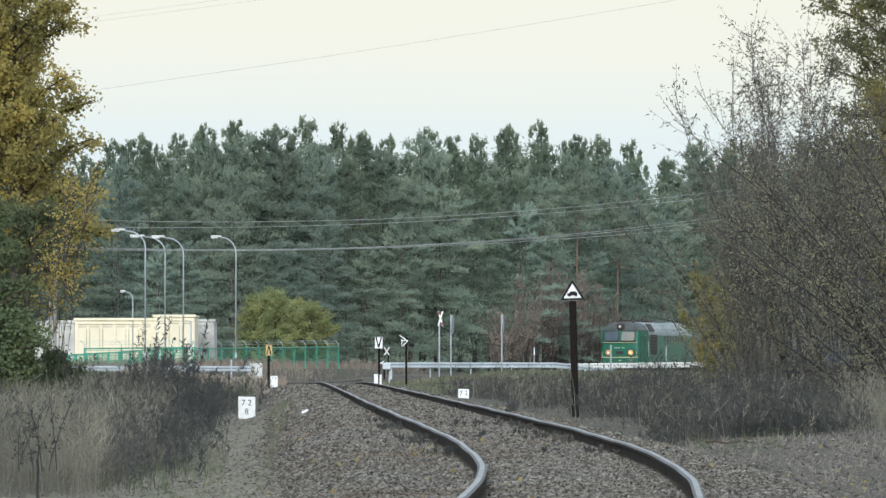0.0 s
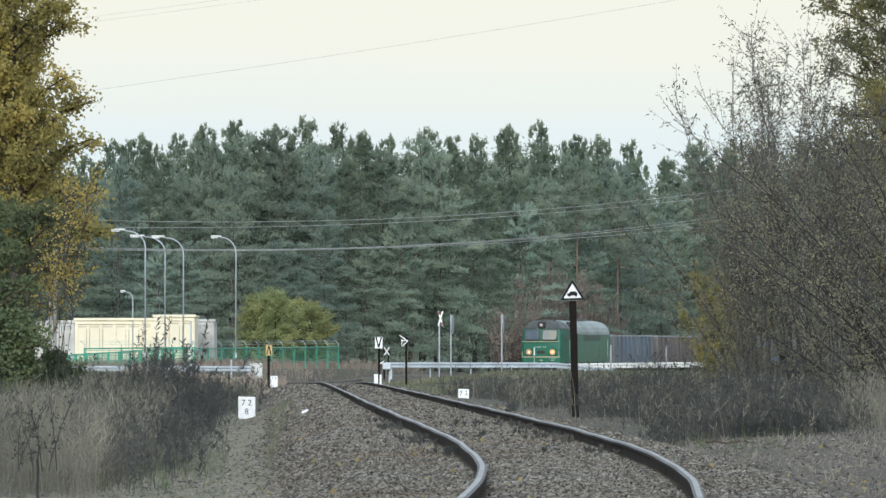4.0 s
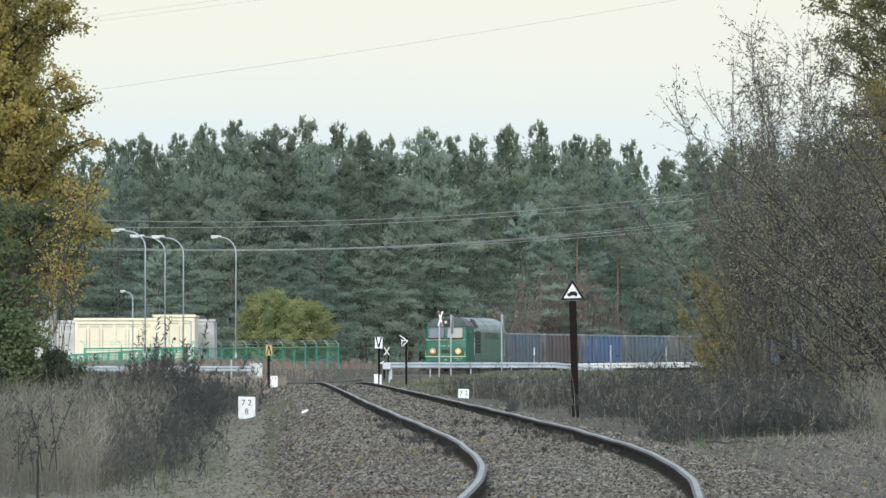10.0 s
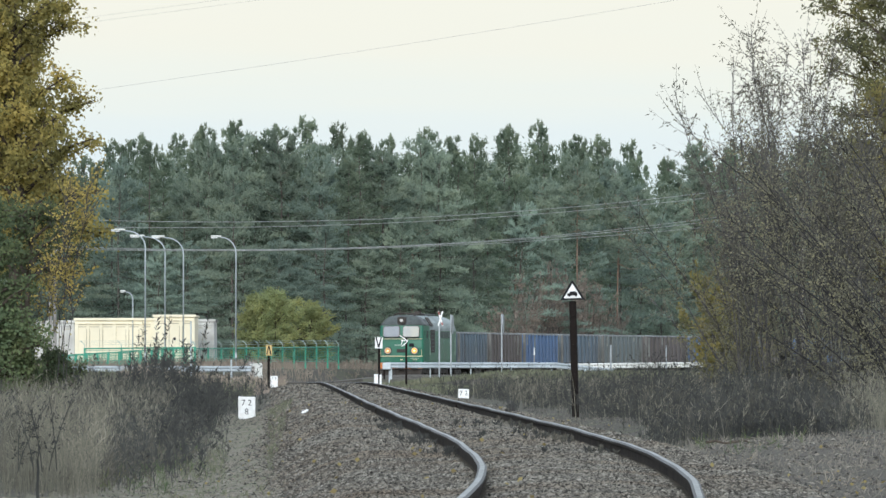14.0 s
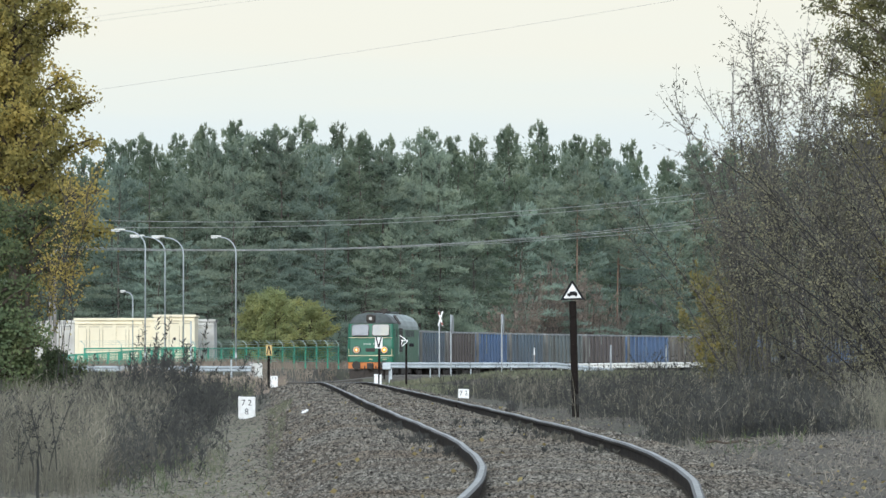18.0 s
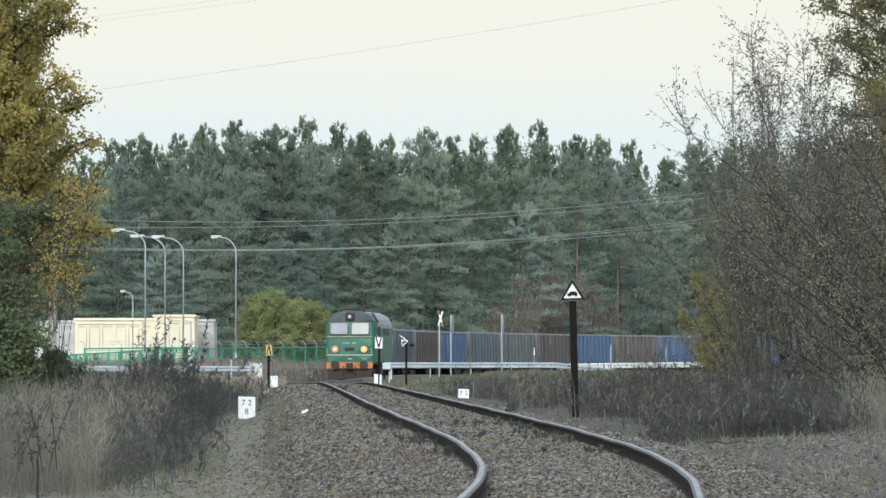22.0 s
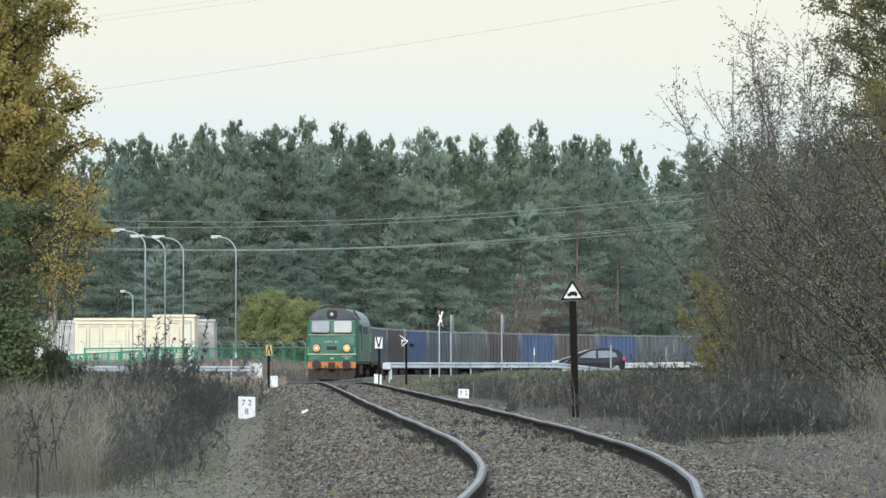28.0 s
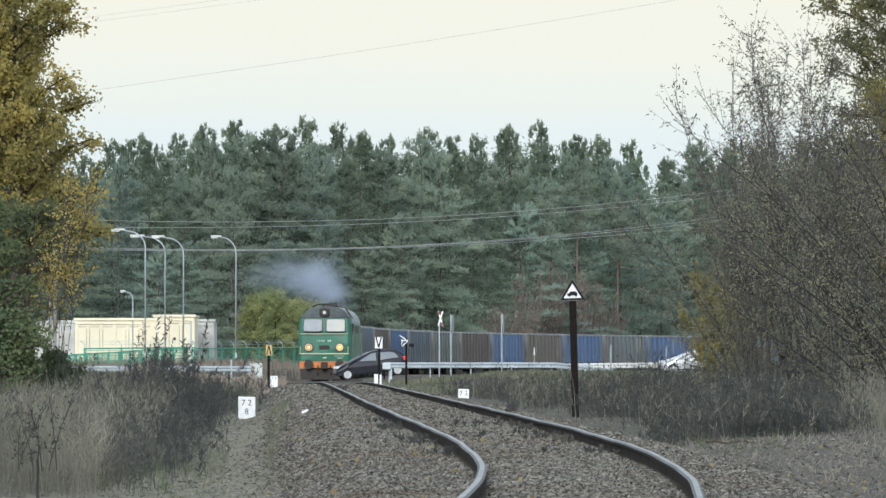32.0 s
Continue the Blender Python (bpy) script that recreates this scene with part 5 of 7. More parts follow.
tagged(new("dry_grass", grass_mesh("dry_grass", foot, lean, h, 0.007, M_DRY, 38, heads=2, head_w=0.016, leaves=2, leaf_len=0.3, leaf_w=0.007)), "dry beige grass below the willows", "grass", kind="stuff")
foot, lean, h = undergrowth("", (2.451, 2.126), (8.661, 11.426), 235, 310, 0.8, 1500, M_DRY, 1, "", 47)
tagged(new("dry_grass", grass_mesh("dry_grass", foot, lean, h, 0.012, M_DRY, 48, heads=3, head_w=0.03, leaves=2, leaf_len=0.3, leaf_w=0.012)), "pale dry grass behind the withered mugwort", "grass", kind="stuff")
foot, lean, h = undergrowth("", (2.357, 3.338), (4.525, 7.215), 74, 118, 0.08, 700, M_DRY, 1, "", 53)
tagged(new("dry_grass", grass_mesh("dry_grass", foot, lean, h, 0.008, M_LITTER, 54, leaves=3, leaf_len=0.12, leaf_w=0.012)), "low withered tufts on bare ground below the willows", "grass", kind="stuff")
foot, lean, h = undergrowth("", (3.543, 3.677), (4.829, 5.906), 104, 134, 0.14, 110, M_SPRUCE, 1, "", 55)
tagged(new("short_grass", grass_mesh("short_grass", foot, lean, h, 0.010, M_SPRUCE, 56, leaves=3, leaf_len=0.14, leaf_w=0.012)), "low green tufts at the weeds' edge", "grass", kind="stuff")
foot, lean, h = undergrowth("", (-2.953, -4.864), (-1.705, -3.579), 76, 190, 0.10, 2200, M_GREEN, 1, "", 57)
tagged(new("short_grass", grass_mesh("short_grass", foot, lean, h, 0.010, M_GREEN, 58, leaves=2, leaf_len=0.08, leaf_w=0.012)), "thin trodden grass on the path", "grass", kind="stuff")
# low green tufts and dark weeds between the rails
tuft_rng = np.random.RandomState(83)
for lo, hi, count, height, mat, label in ((0.35, 0.68, 150, 0.035, M_WEED_BROWN, "low brown weeds growing along the rail"), (-0.66, 0.66, 160, 0.04, M_WEED, "dark withered weeds in the ballast"), (-1.15, -0.82, 200, 0.05, M_WEED, "dark withered tufts outside the rail")):
    d = tuft_rng.uniform(72, 104, count)
    d = d[np.sin(d * 0.55) + tuft_rng.normal(0, 0.5, count) > 0.1]
    x = track_x(d) + lo + (hi - lo) * tuft_rng.rand(len(d)) ** 0.6
    lean = tuft_rng.normal(0, 0.5, (len(d), 3))
    lean[:, 2] = 1
    tagged(new("weed_tufts", grass_mesh("weed_tufts", np.stack([x, d, ground_z(x, d)], 1), lean, height * tuft_rng.uniform(0.5, 1.3, len(d)), 0.012, mat, 84, leaves=8, leaf_len=0.055, leaf_w=0.014)), label, "weeds", kind="stuff")
# short grass on the banks by the road
foot, lean, h = undergrowth("", (-3.6, -4.361), (16.6, 18.656), 352, 424, 0.2, 7000, M_GREEN, 1, "", 39)
keep = (np.abs(foot[:, 1] - road_d(foot[:, 0])) > 3.2) & (foot[:, 0] - track_x(foot[:, 1]) > 3.2)
tagged(new("short_grass", grass_mesh("short_grass", foot[keep], lean[keep], h[keep], 0.05, M_GREEN, 40, leaves=2, leaf_len=0.2, leaf_w=0.04)), "short green and yellow grass on the road bank", "grass", kind="stuff")
foot, lean, h = undergrowth("", (-3.2, -3.0), (17.0, 17.5), 405, 422.5, 0.18, 8000, M_GREEN, 1, "", 139)
keep = (foot[:, 1] < road_d(foot[:, 0]) - 3.0) & (foot[:, 0] - track_x(foot[:, 1]) > 2.6)
tagged(new("short_grass", grass_mesh("short_grass", foot[keep], lean[keep], h[keep], 0.05, M_GREEN, 140, leaves=3, leaf_len=0.22, leaf_w=0.045)), "fresh green and yellow grass below the guard rail", "grass", kind="stuff")
foot, lean, h = undergrowth("", (-16.0, -16.5), (-7.3, -7.9), 398, 422.5, 0.46, 4200, M_SHRUB, 1, "", 141, clumps=0.3)
keep = (foot[:, 1] < road_d(foot[:, 0]) - 2.9) & (foot[:, 0] - track_x(foot[:, 1]) < -1.9)
tagged(new("dry_grass", grass_mesh("dry_grass", foot[keep], lean[keep], h[keep], 0.03, M_STRAW, 142, heads=2, head_w=0.04, leaves=3, leaf_len=0.22, leaf_w=0.035)), "tan and brown withered grass beside the level crossing", "grass", kind="stuff")
foot, lean, h = undergrowth("", (-14.469, -26.043), (-6.24, -7.375), 240, 432, 0.35, 9000, M_GREEN, 1, "", 41)
keep = (np.abs(foot[:, 1] - road_d(foot[:, 0])) > 3.2) & (foot[:, 0] - track_x(foot[:, 1]) < -3.2)
tagged(new("short_grass", grass_mesh("short_grass", foot[keep], lean[keep], h[keep], 0.04, M_GREEN, 42, leaves=2, leaf_len=0.25, leaf_w=0.04)), "short green and brown grass before the road", "grass", kind="stuff")
foot, lean, h = undergrowth("", (-9.667, -11.465), (-4.762, -5.792), 335, 418, 0.3, 2600, M_SHRUB, 1, "", 68, clumps=0.4)
keep = (np.abs(foot[:, 1] - road_d(foot[:, 0])) > 3.2) & (foot[:, 0] - track_x(foot[:, 1]) < -2.6)
tagged(new("dry_grass", grass_mesh("dry_grass", foot[keep], lean[keep], h[keep], 0.03, M_SHRUB, 69, heads=2, head_w=0.04, leaves=2, leaf_len=0.2, leaf_w=0.03)), "brown withered grass before the level crossing", "grass", kind="stuff")
foot, lean, h = undergrowth("", (-22.651, -28.96), (-5.131, -0.96), 436, 560, 0.55, 9000, M_STRAW, 1, "", 43)
keep = (np.abs(foot[:, 1] - road_d(foot[:, 0])) > 3.4) & (foot[:, 0] - track_x(foot[:, 1]) < -3.0)
tagged(new("dry_grass", grass_mesh("dry_grass", foot[keep], lean[keep], h[keep], 0.04, M_STRAW, 44, heads=1, leaves=2, leaf_len=0.3, leaf_w=0.04)), "brown dry grass between the fence and the track", "grass", kind="stuff")


def shrub_meshes(seed, stems, height, spread, lean_x, twigs, leaf_n, leaf_len, leaf_w, mat, bark, hang=0.0, low=0.25, r0=0.035, wild=0.55, twig_r=0.008):
    """A many-stemmed shrub: bent stems from one foot, twigs, leaves along the twigs."""
    rng = np.random.RandomState(seed)
    lines, centres, ways = [], [], []
    for i in range(stems):
        a = rng.uniform(0, 2 * math.pi)
        out = spread * rng.uniform(0.25, 1.0)
        hh = height * rng.uniform(0.6, 1.0)
        k = np.linspace(0, 1, 8)
        kink = np.cumsum(rng.normal(0, 0.075, (8, 3)), axis=0) * height / 6
        tip_lean = lean_x * hh * rng.uniform(0.3, 1.3)
        pts = np.stack([(math.cos(a) * out + tip_lean) * k ** 1.3, math.sin(a) * out * k ** 1.3, hh * k ** 0.92], 1) + kink * k[:, None]
        pts[:, :2] += rng.normal(0, 0.12, 2)
        lines.append((pts, r0 * rng.uniform(0.6, 1.2), 0.005))
        for j in range(twigs):
            f = rng.uniform(low, 0.98)
            p = np.array([np.interp(f, k, pts[:, c]) for c in range(3)])
            way = (pts[-1] - pts[3]) / np.linalg.norm(pts[-1] - pts[3]) + rng.normal(0, wild, 3)
            way /= np.linalg.norm(way)
            ln = min(0.8, height * 0.13) * rng.uniform(0.4, 1.3)
            q = [p, p + way * ln * 0.55, p + way * ln + np.array([0, 0, 0.08 * ln])]
            lines.append((q, twig_r, twig_r * 0.35))
            m = leaf_n
            g = rng.uniform(0.15, 1.05, m)
            centres.append(p + np.outer(g, way * ln) + rng.normal(0, 0.03, (m, 3)))
            ways.append(way + rng.normal(0, 0.75, (m, 3)) + np.array([0, 0, -hang]))
    return limb_mesh("branchwork", lines, bark, 4), leaf_cloud("foliage", np.concatenate(centres), np.concatenate(ways), leaf_len, leaf_w, mat, seed + 1)


def plant_shrub(name, meshes, at, label, category, group="", turn=0.0):
    ob = thing(name, pose(at[0], at[1], at[2], 0, 0, turn), label, category, group)
    for n, d in zip(("branchwork", "foliage"), meshes):
        p = new(n, d)
        p.parent = ob
    return ob


# willows beside the track
WILLOWS = [(1345, 150, 4.9, 1.9, -0.10, 9, 71), (1420, 156, 5.2, 2.0, -0.16, 10, 72), (1490, 146, 5.6, 2.2, -0.22, 10, 73), (1565, 152, 6.4, 2.2, -0.24, 11, 74), (1660, 142, 6.0, 2.4, -0.40, 11, 75), (1540, 166, 6.9, 2.2, -0.10, 11, 76), (1310, 165, 4.4, 1.5, -0.12, 9, 77), (1415, 172, 5.0, 2.0, -0.08, 10, 78), (1620, 160, 5.0, 2.2, -0.35, 10, 79)]
for px, d, height, spread, tilt, stems, seed in WILLOWS:
    x = (px - 784) * d / 14000
    plant_shrub("willow_shrub", shrub_meshes(seed, stems, height, spread * 1.2, tilt, 52, 14, 0.043, 0.027, M_WILLOW, M_TWIG, hang=0.3, low=0.12, r0=0.016, wild=1.0, twig_r=0.0045), (x, d, float(ground_z(x, d)) - 0.1), "straggly willow shrub with sparse olive-brown autumn leaves", "shrub", "willow thicket")
for px, d, height, tilt, stems, twigs, seed in ((1322, 149, 7.3, -0.17, 3, 26, 84), (1368, 148, 7.5, -0.15, 4, 32, 86), (1440, 153, 7.4, -0.12, 5, 44, 85), (1412, 152, 7.8, -0.04, 6, 46, 87), (1465, 150, 7.1, -0.05, 8, 54, 88), (1505, 154, 7.0, -0.05, 8, 54, 89), (1350, 156, 5.6, -0.10, 6, 44, 90)):
    x = (px - 784) * d / 14000
    plant_shrub("willow_shrub", shrub_meshes(seed, stems, height, 1.15, tilt, twigs, 13, 0.092, 0.027, M_WILLOW_BACKLIT, M_TWIG, hang=0.6, low=0.40, r0=0.018, wild=0.7, twig_r=0.0045), (x, d, float(ground_z(x, d)) - 0.1), "tall thin willow with long hanging leaves", "shrub", "willow thicket")
for px, d, height, tilt, seed in ((1700, 138, 5.4, -0.62, 91), (1740, 140, 7.0, -0.50, 92), (1640, 139, 4.6, -0.74, 93), (1600, 137, 3.4, -0.85, 94)):
    x = (px - 784) * d / 14000
    plant_shrub("willow_shrub", shrub_meshes(seed, 5, height, 1.2, tilt, 26, 8, 0.055, 0.036, M_WILLOW, M_BOUGH, hang=0.2, low=0.3, r0=0.024, wild=0.6, twig_r=0.006), (x, d, float(ground_z(x, d)) - 0.1), "arching dark willow boughs with sparse yellow-green leaves", "shrub", "willow thicket")
for px, d, seed in ((1278, 205, 81), (1312, 200, 82), (1250, 214, 83)):
    x = (px - 784) * d / 14000
    plant_shrub("oak_shrub", shrub_meshes(seed, 10, 3.7, 1.2, 0, 18, 30, 0.10, 0.06, M_OAK, M_TWIG, low=0.12, r0=0.025), (x, d, float(ground_z(x, d)) - 0.1), "young oak shrub with golden-brown leaves", "shrub", "oak shrubs")


for px, d, height, seed in ((268, 168, 1.7, 502), (320, 150, 1.1, 503)):
    x = (px - 784) * d / 14000
    plant_shrub("withered_weed", shrub_meshes(seed, 6, height, 0.34, 0.04, 26, 11, 0.034, 0.015, M_WEED, M_WEED, low=0.25, r0=0.005, wild=0.6, twig_r=0.0028), (x, d, float(ground_z(x, d)) - 0.05), "bare dark weed with shrivelled leaves in the dry grass", "weed")


x = -4.05
forked = plant_shrub("withered_weed", shrub_meshes(531, 7, 0.76, 0.36, 0.0, 7, 6, 0.042, 0.017, M_WEED, M_WEED, hang=0.2, low=0.12, r0=0.007, wild=0.4, twig_r=0.003), (x, 79, float(ground_z(x, 79)) + 0.30), "bare dark forked weed with curled leaves in the dry grass", "weed")
part("stem", tube_of([(0.02, 0, -0.40), (0.0, 0, -0.2), (0.01, 0, 0.0), (0.0, 0, 0.12)], 0.020, 0.012, 6), M_WEED, forked)


def leafy_tree(name, seed, at, height, bare, radius, limbs, twigs, leaf_n, leaf_len, leaf_w, mat, label, taper=0.6, shade=M_BARK):
    """A broadleaved tree: trunk, limbs, twigs and leaves in sprays."""
    rng = np.random.RandomState(seed)
    zs = np.linspace(0, height, 10)
    bend = np.cumsum(rng.normal(0, 0.06, (10, 2)), axis=0)
    lines = [(np.concatenate([bend, zs[:, None]], 1), 0.02 * height, 0.02)]
    centres, ways = [], []
    for i in range(limbs):
        k = (i + rng.rand()) / limbs
        h = bare + (height - bare) * k
        reach = radius * (0.45 + 0.55 * math.sin(math.pi * min(1, 0.25 + 0.75 * k) ** 1.2)) * (1 - k) ** (taper * 0.5) * rng.uniform(0.55, 1.12)
        a = i * 2.399 + rng.normal(0, 0.4)
        p0 = np.array([np.interp(h, zs, bend[:, 0]), np.interp(h, zs, bend[:, 1]), h])
        way = np.array([math.cos(a), math.sin(a), rng.uniform(0.15, 0.75)])
        tip = p0 + way * reach
        mid = (p0 + tip) / 2 + np.array([0, 0, 0.10 * reach])
        lines.append(([p0, mid, tip], 0.06 * (1 - 0.6 * k), 0.012))
        for j in range(twigs):
            f = rng.uniform(0.15, 1.0)
            p = p0 + (tip - p0) * f + np.array([0, 0, 0.4 * reach * f * (1 - f)])
            w = way / np.linalg.norm(way) * 0.6 + rng.normal(0, 0.6, 3)
            w /= np.linalg.norm(w)
            ln = rng.uniform(0.35, 0.95) * radius * 0.30
            lines.append(([p, p + w * ln], 0.012, 0.004))
            g = rng.uniform(0.1, 1.1, leaf_n)
            centres.append(p + np.outer(g, w * ln) + rng.normal(0, 0.09, (leaf_n, 3)))
            ways.append(rng.normal(0, 1, (leaf_n, 3)) + np.array([0, 0, -0.3]))
    ob = thing(name, pose(*at), label, "tree")
    for n, d in (("trunk", limb_mesh("trunk", lines, shade, 6)), ("crown", leaf_cloud("crown", np.concatenate(centres), np.concatenate(ways), leaf_len, leaf_w, mat, seed + 5))):
        p = new(n, d)
        p.parent = ob
    return ob


def footed(px, d):
    x = (px - 784) * d / 14000
    return (x, d, float(ground_z(x, d)) - 0.1)


leafy_tree("alder_tree", 320, footed(6, 170), 5.2, 0.5, 0.9, 40, 10, 26, 0.08, 0.06, M_SPRUCE, "slim dark green alder before the poplar's trunk")
leafy_tree("alder_tree", 310, footed(-14, 184), 8.0, 2.6, 1.2, 34, 11, 34, 0.09, 0.07, M_SPRUCE, "dark green alder inside the poplars' crowns")
leafy_tree("poplar_tree", 301, footed(20, 176), 11.5, 3.4, 2.05, 60, 17, 40, 0.082, 0.07, M_POPLAR, "poplar with yellowing olive-green leaves and dense sprays")
leafy_tree("alder_tree", 325, footed(30, 173), 4.9, 3.3, 1.6, 14, 9, 26, 0.08, 0.06, M_SPRUCE, "dark green alder boughs reaching out below the poplar")
leafy_tree("poplar_tree", 302, footed(-70, 182), 12.5, 4.2, 2.4, 50, 12, 34, 0.085, 0.075, M_POPLAR, "older poplar with yellowing leaves behind another")
leafy_tree("alder_tree", 303, footed(-8, 190), 3.3, 0.3, 1.3, 34, 10, 30, 0.09, 0.07, M_SPRUCE, "low dark green alder with a few yellow leaves")
leafy_tree("alder_tree", 304, footed(-30, 170), 2.5, 0.2, 1.8, 34, 10, 30, 0.09, 0.07, M_SPRUCE, "low dark green alder in the dry grass")
leafy_tree("poplar_tree", 308, footed(40, 186), 9.2, 4.6, 1.6, 34, 12, 34, 0.08, 0.07, M_POPLAR, "young poplar with yellow-green leaves")
leafy_tree("alder_tree", 309, footed(88, 188), 1.7, 0.1, 1.0, 26, 9, 24, 0.07, 0.055, M_SPRUCE, "low dark green alder bush in the grass")
plant_shrub("birch_sapling", shrub_meshes(315, 5, 6.0, 0.8, 0.03, 26, 9, 0.06, 0.05, M_GOLD, M_TWIG, hang=0.3, low=0.67, r0=0.009), footed(112, 172), "slender birch with sparse golden leaves beside the poplars", "tree")
plant_shrub("birch_sapling", shrub_meshes(305, 6, 5.6, 0.9, 0.10, 26, 9, 0.075, 0.06, M_POPLAR, M_TWIG, hang=0.3, low=0.45, r0=0.010), footed(55, 194), "slender birch sapling with sparse yellow leaves", "tree")
leafy_tree("pine_tree_near", 306, footed(1600, 178), 11.8, 4.4, 2.45, 50, 16, 54, 0.115, 0.042, M_NEAR, "dark green pine bough overhanging the willows")
leafy_tree("birch_tree", 307, footed(1578, 158), 6.8, 2.6, 1.3, 30, 10, 20, 0.06, 0.05, M_OAK, "golden birch behind the willows")
# rounded bush by the fence
for px, d, hgt, rad, seed in ((490, 536, 5.1, 2.6, 311), (545, 540, 4.2, 2.1, 312), (450, 538, 4.8, 1.9, 313)):
    leafy_tree("bush", seed, footed(px, d), hgt, 0.2, rad, 44, 13, 34, 0.13, 0.10, M_BUSH, "rounded yellow-green bush behind the fence", taper=0.8)
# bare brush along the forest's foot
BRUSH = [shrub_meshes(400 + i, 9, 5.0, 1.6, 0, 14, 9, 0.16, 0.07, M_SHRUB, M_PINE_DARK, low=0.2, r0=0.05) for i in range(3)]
brush_rng = random.Random(8)
for i in range(22):
    px = 880 + i * 10 + brush_rng.uniform(-6, 6)
    d = float(edge_of(px)) - 9 + brush_rng.uniform(-3, 4)
    brush = plant_shrub("brush", BRUSH[i % 3], footed(px, d), "leafless brown brush at the forest's foot", "shrub", "forest brush", brush_rng.uniform(0, 360))
    brush.scale.z = 1.0 + 0.6 * float(smoothstep(905, 945, px)) * (1 - float(smoothstep(1040, 1080, px))) * brush_rng.uniform(0.6, 1.2)


# fallen leaves and litter on the stones
def litter():
    rng = np.random.RandomState(77)
    n = 240
    d = rng.uniform(50, 150, n)
    off = rng.uniform(-4.0, 8.0, n)
    x = track_x(d) + off
    d[:50], x[:50] = rng.normal(82, 5, 50), rng.normal(4.3, 0.35, 50)
    c = np.stack([x, d, ground_z(x, d) + 0.035], 1)
    w = rng.normal(0, 1, (n, 3))
    w[:, 2] *= 0.35
    return leaf_cloud("fallen_leaves", c, w, 0.052, 0.042, M_FALLEN, 78)


tagged(new("fallen_leaves", litter()), "yellow fallen leaves strewn on the stones", "leaves", kind="stuff")
bm = bmesh.new()
for k, (cx, cz, lx, tilt) in enumerate(((-0.025, 0.015, 0.07, -10), (0.025, 0.026, 0.075, -24), (0.0, 0.010, 0.05, 18))):
    box(bm, 0, 0, 0, lx, 0.06, 0.018, 0.006, m=Matrix.Translation((cx, 0.02 * k, cz)) @ Matrix.Rotation(radians(tilt), 4, "Y"))
x = (540 - 784) * 130 / 14000
scrap = part("paper_scrap", bm, M_WHITE)
scrap.matrix_world = pose(x, 130, float(ground_z(x, 130)) + 0.02, 12, -8, 25)
tagged(scrap, "torn crumpled white paper scrap on the stones", "litter")


def leaf_litter():
    """Brown litter on the bare ground below the willows and on the path."""
    rng = np.random.RandomState(91)
    n = 21000
    d = rng.uniform(70, 215, n)
    off = np.where(rng.rand(n) < 0.6, rng.uniform(2.0, 8.5, n), rng.uniform(-5.6, -2.2, n))
    x = track_x(d) + off
    c = np.stack([x, d, ground_z(x, d) + 0.012], 1)
    w = rng.normal(0, 1, (n, 3))
    w[:, 2] = np.abs(w[:, 2]) * 0.4
    return leaf_cloud("leaf_litter", c, w, 0.04, 0.022, M_LITTER, 92)


def debris():
    """Dark twigs and crumbs of bark and soil on the bare ground."""
    rng = np.random.RandomState(95)
    n = 9000
    d = rng.uniform(66, 215, n)
    off = np.where(rng.rand(n) < 0.75, rng.uniform(2.0, 8.5, n), rng.uniform(-5.6, -2.3, n))
    x = track_x(d) + off
    c = np.stack([x, d, ground_z(x, d) + 0.01], 1)
    w = rng.normal(0, 1, (n, 3))
    w[:, 2] = np.abs(w[:, 2]) * 0.25
    return leaf_cloud("debris", c, w, 0.09, 0.014, M_WEED, 96)


tagged(new("debris", debris()), "dark twigs and crumbs on bare ground", "debris", kind="stuff")
for px, d, hgt, seed in ((1270, 89, 0.34, 521), (908, 126, 0.30, 522), (1330, 96, 0.14, 523), (600, 205, 0.3, 524), (553, 400, 0.30, 525), (586, 398, 0.24, 526)):
    plant_shrub("weed_tuft", shrub_meshes(seed, 9, hgt, hgt * 0.45, 0, 6, 9, 0.045, 0.012, M_WEED, M_TWIG, low=0.15, r0=0.005), footed(px, d), "small dark weed tuft beside the rail", "weed")
tagged(new("leaf_litter", leaf_litter()), "brown leaf litter on bare trodden ground", "leaves", kind="stuff")


def fallen_branch(x, d, length, turn, label):
    rng = random.Random(17)
    g = float(ground_z(x, d))
    ob = thing("fallen_branch", pose(x, d, g, 0, 0, turn), label, "branch")
    pts = [(length * (k / 6 - 0.5), 0.06 * math.sin(k * 1.3), 0.05 + 0.02 * math.sin(k * 2.1)) for k in range(7)]
    part("stem", tube_of(pts, 0.022, 0.008, 6), M_BARK, ob)
    for k in (2, 3, 4, 5):
        p = Vector(pts[k])
        side = rng.choice((-1, 1))
        part("twig", tube_of([p, p + Vector((0.10, side * 0.08, 0.03)), p + Vector((0.22, side * 0.16, 0.05))], 0.008, 0.003, 5), M_BARK, ob)


fallen_branch(4.128, 112, 0.8, 4, "dead grey branch lying on bare ground")



# ---- the train ----
START = float(np.interp(449.0, LINE_D, LINE_S))
# seconds, metres of track from the locomotive's front to the place where it ends
FRONT = np.array([(0, 155.2), (1, 148.8), (2, 142.4), (3.5, 132.4), (5.5, 119.0), (7, 109.4), (9, 97.0), (11, 85.4), (13, 74.3), (14.5, 66.8), (16.5, 57.0),
                  (18, 49.7), (20, 40.3), (22, 31.9), (24, 24.5), (25.5, 19.4), (28, 11.6), (30, 5.7), (32, 0.0)])


def gone(t):
    return START + float(glide(t, FRONT[:, 0], FRONT[:, 1]))


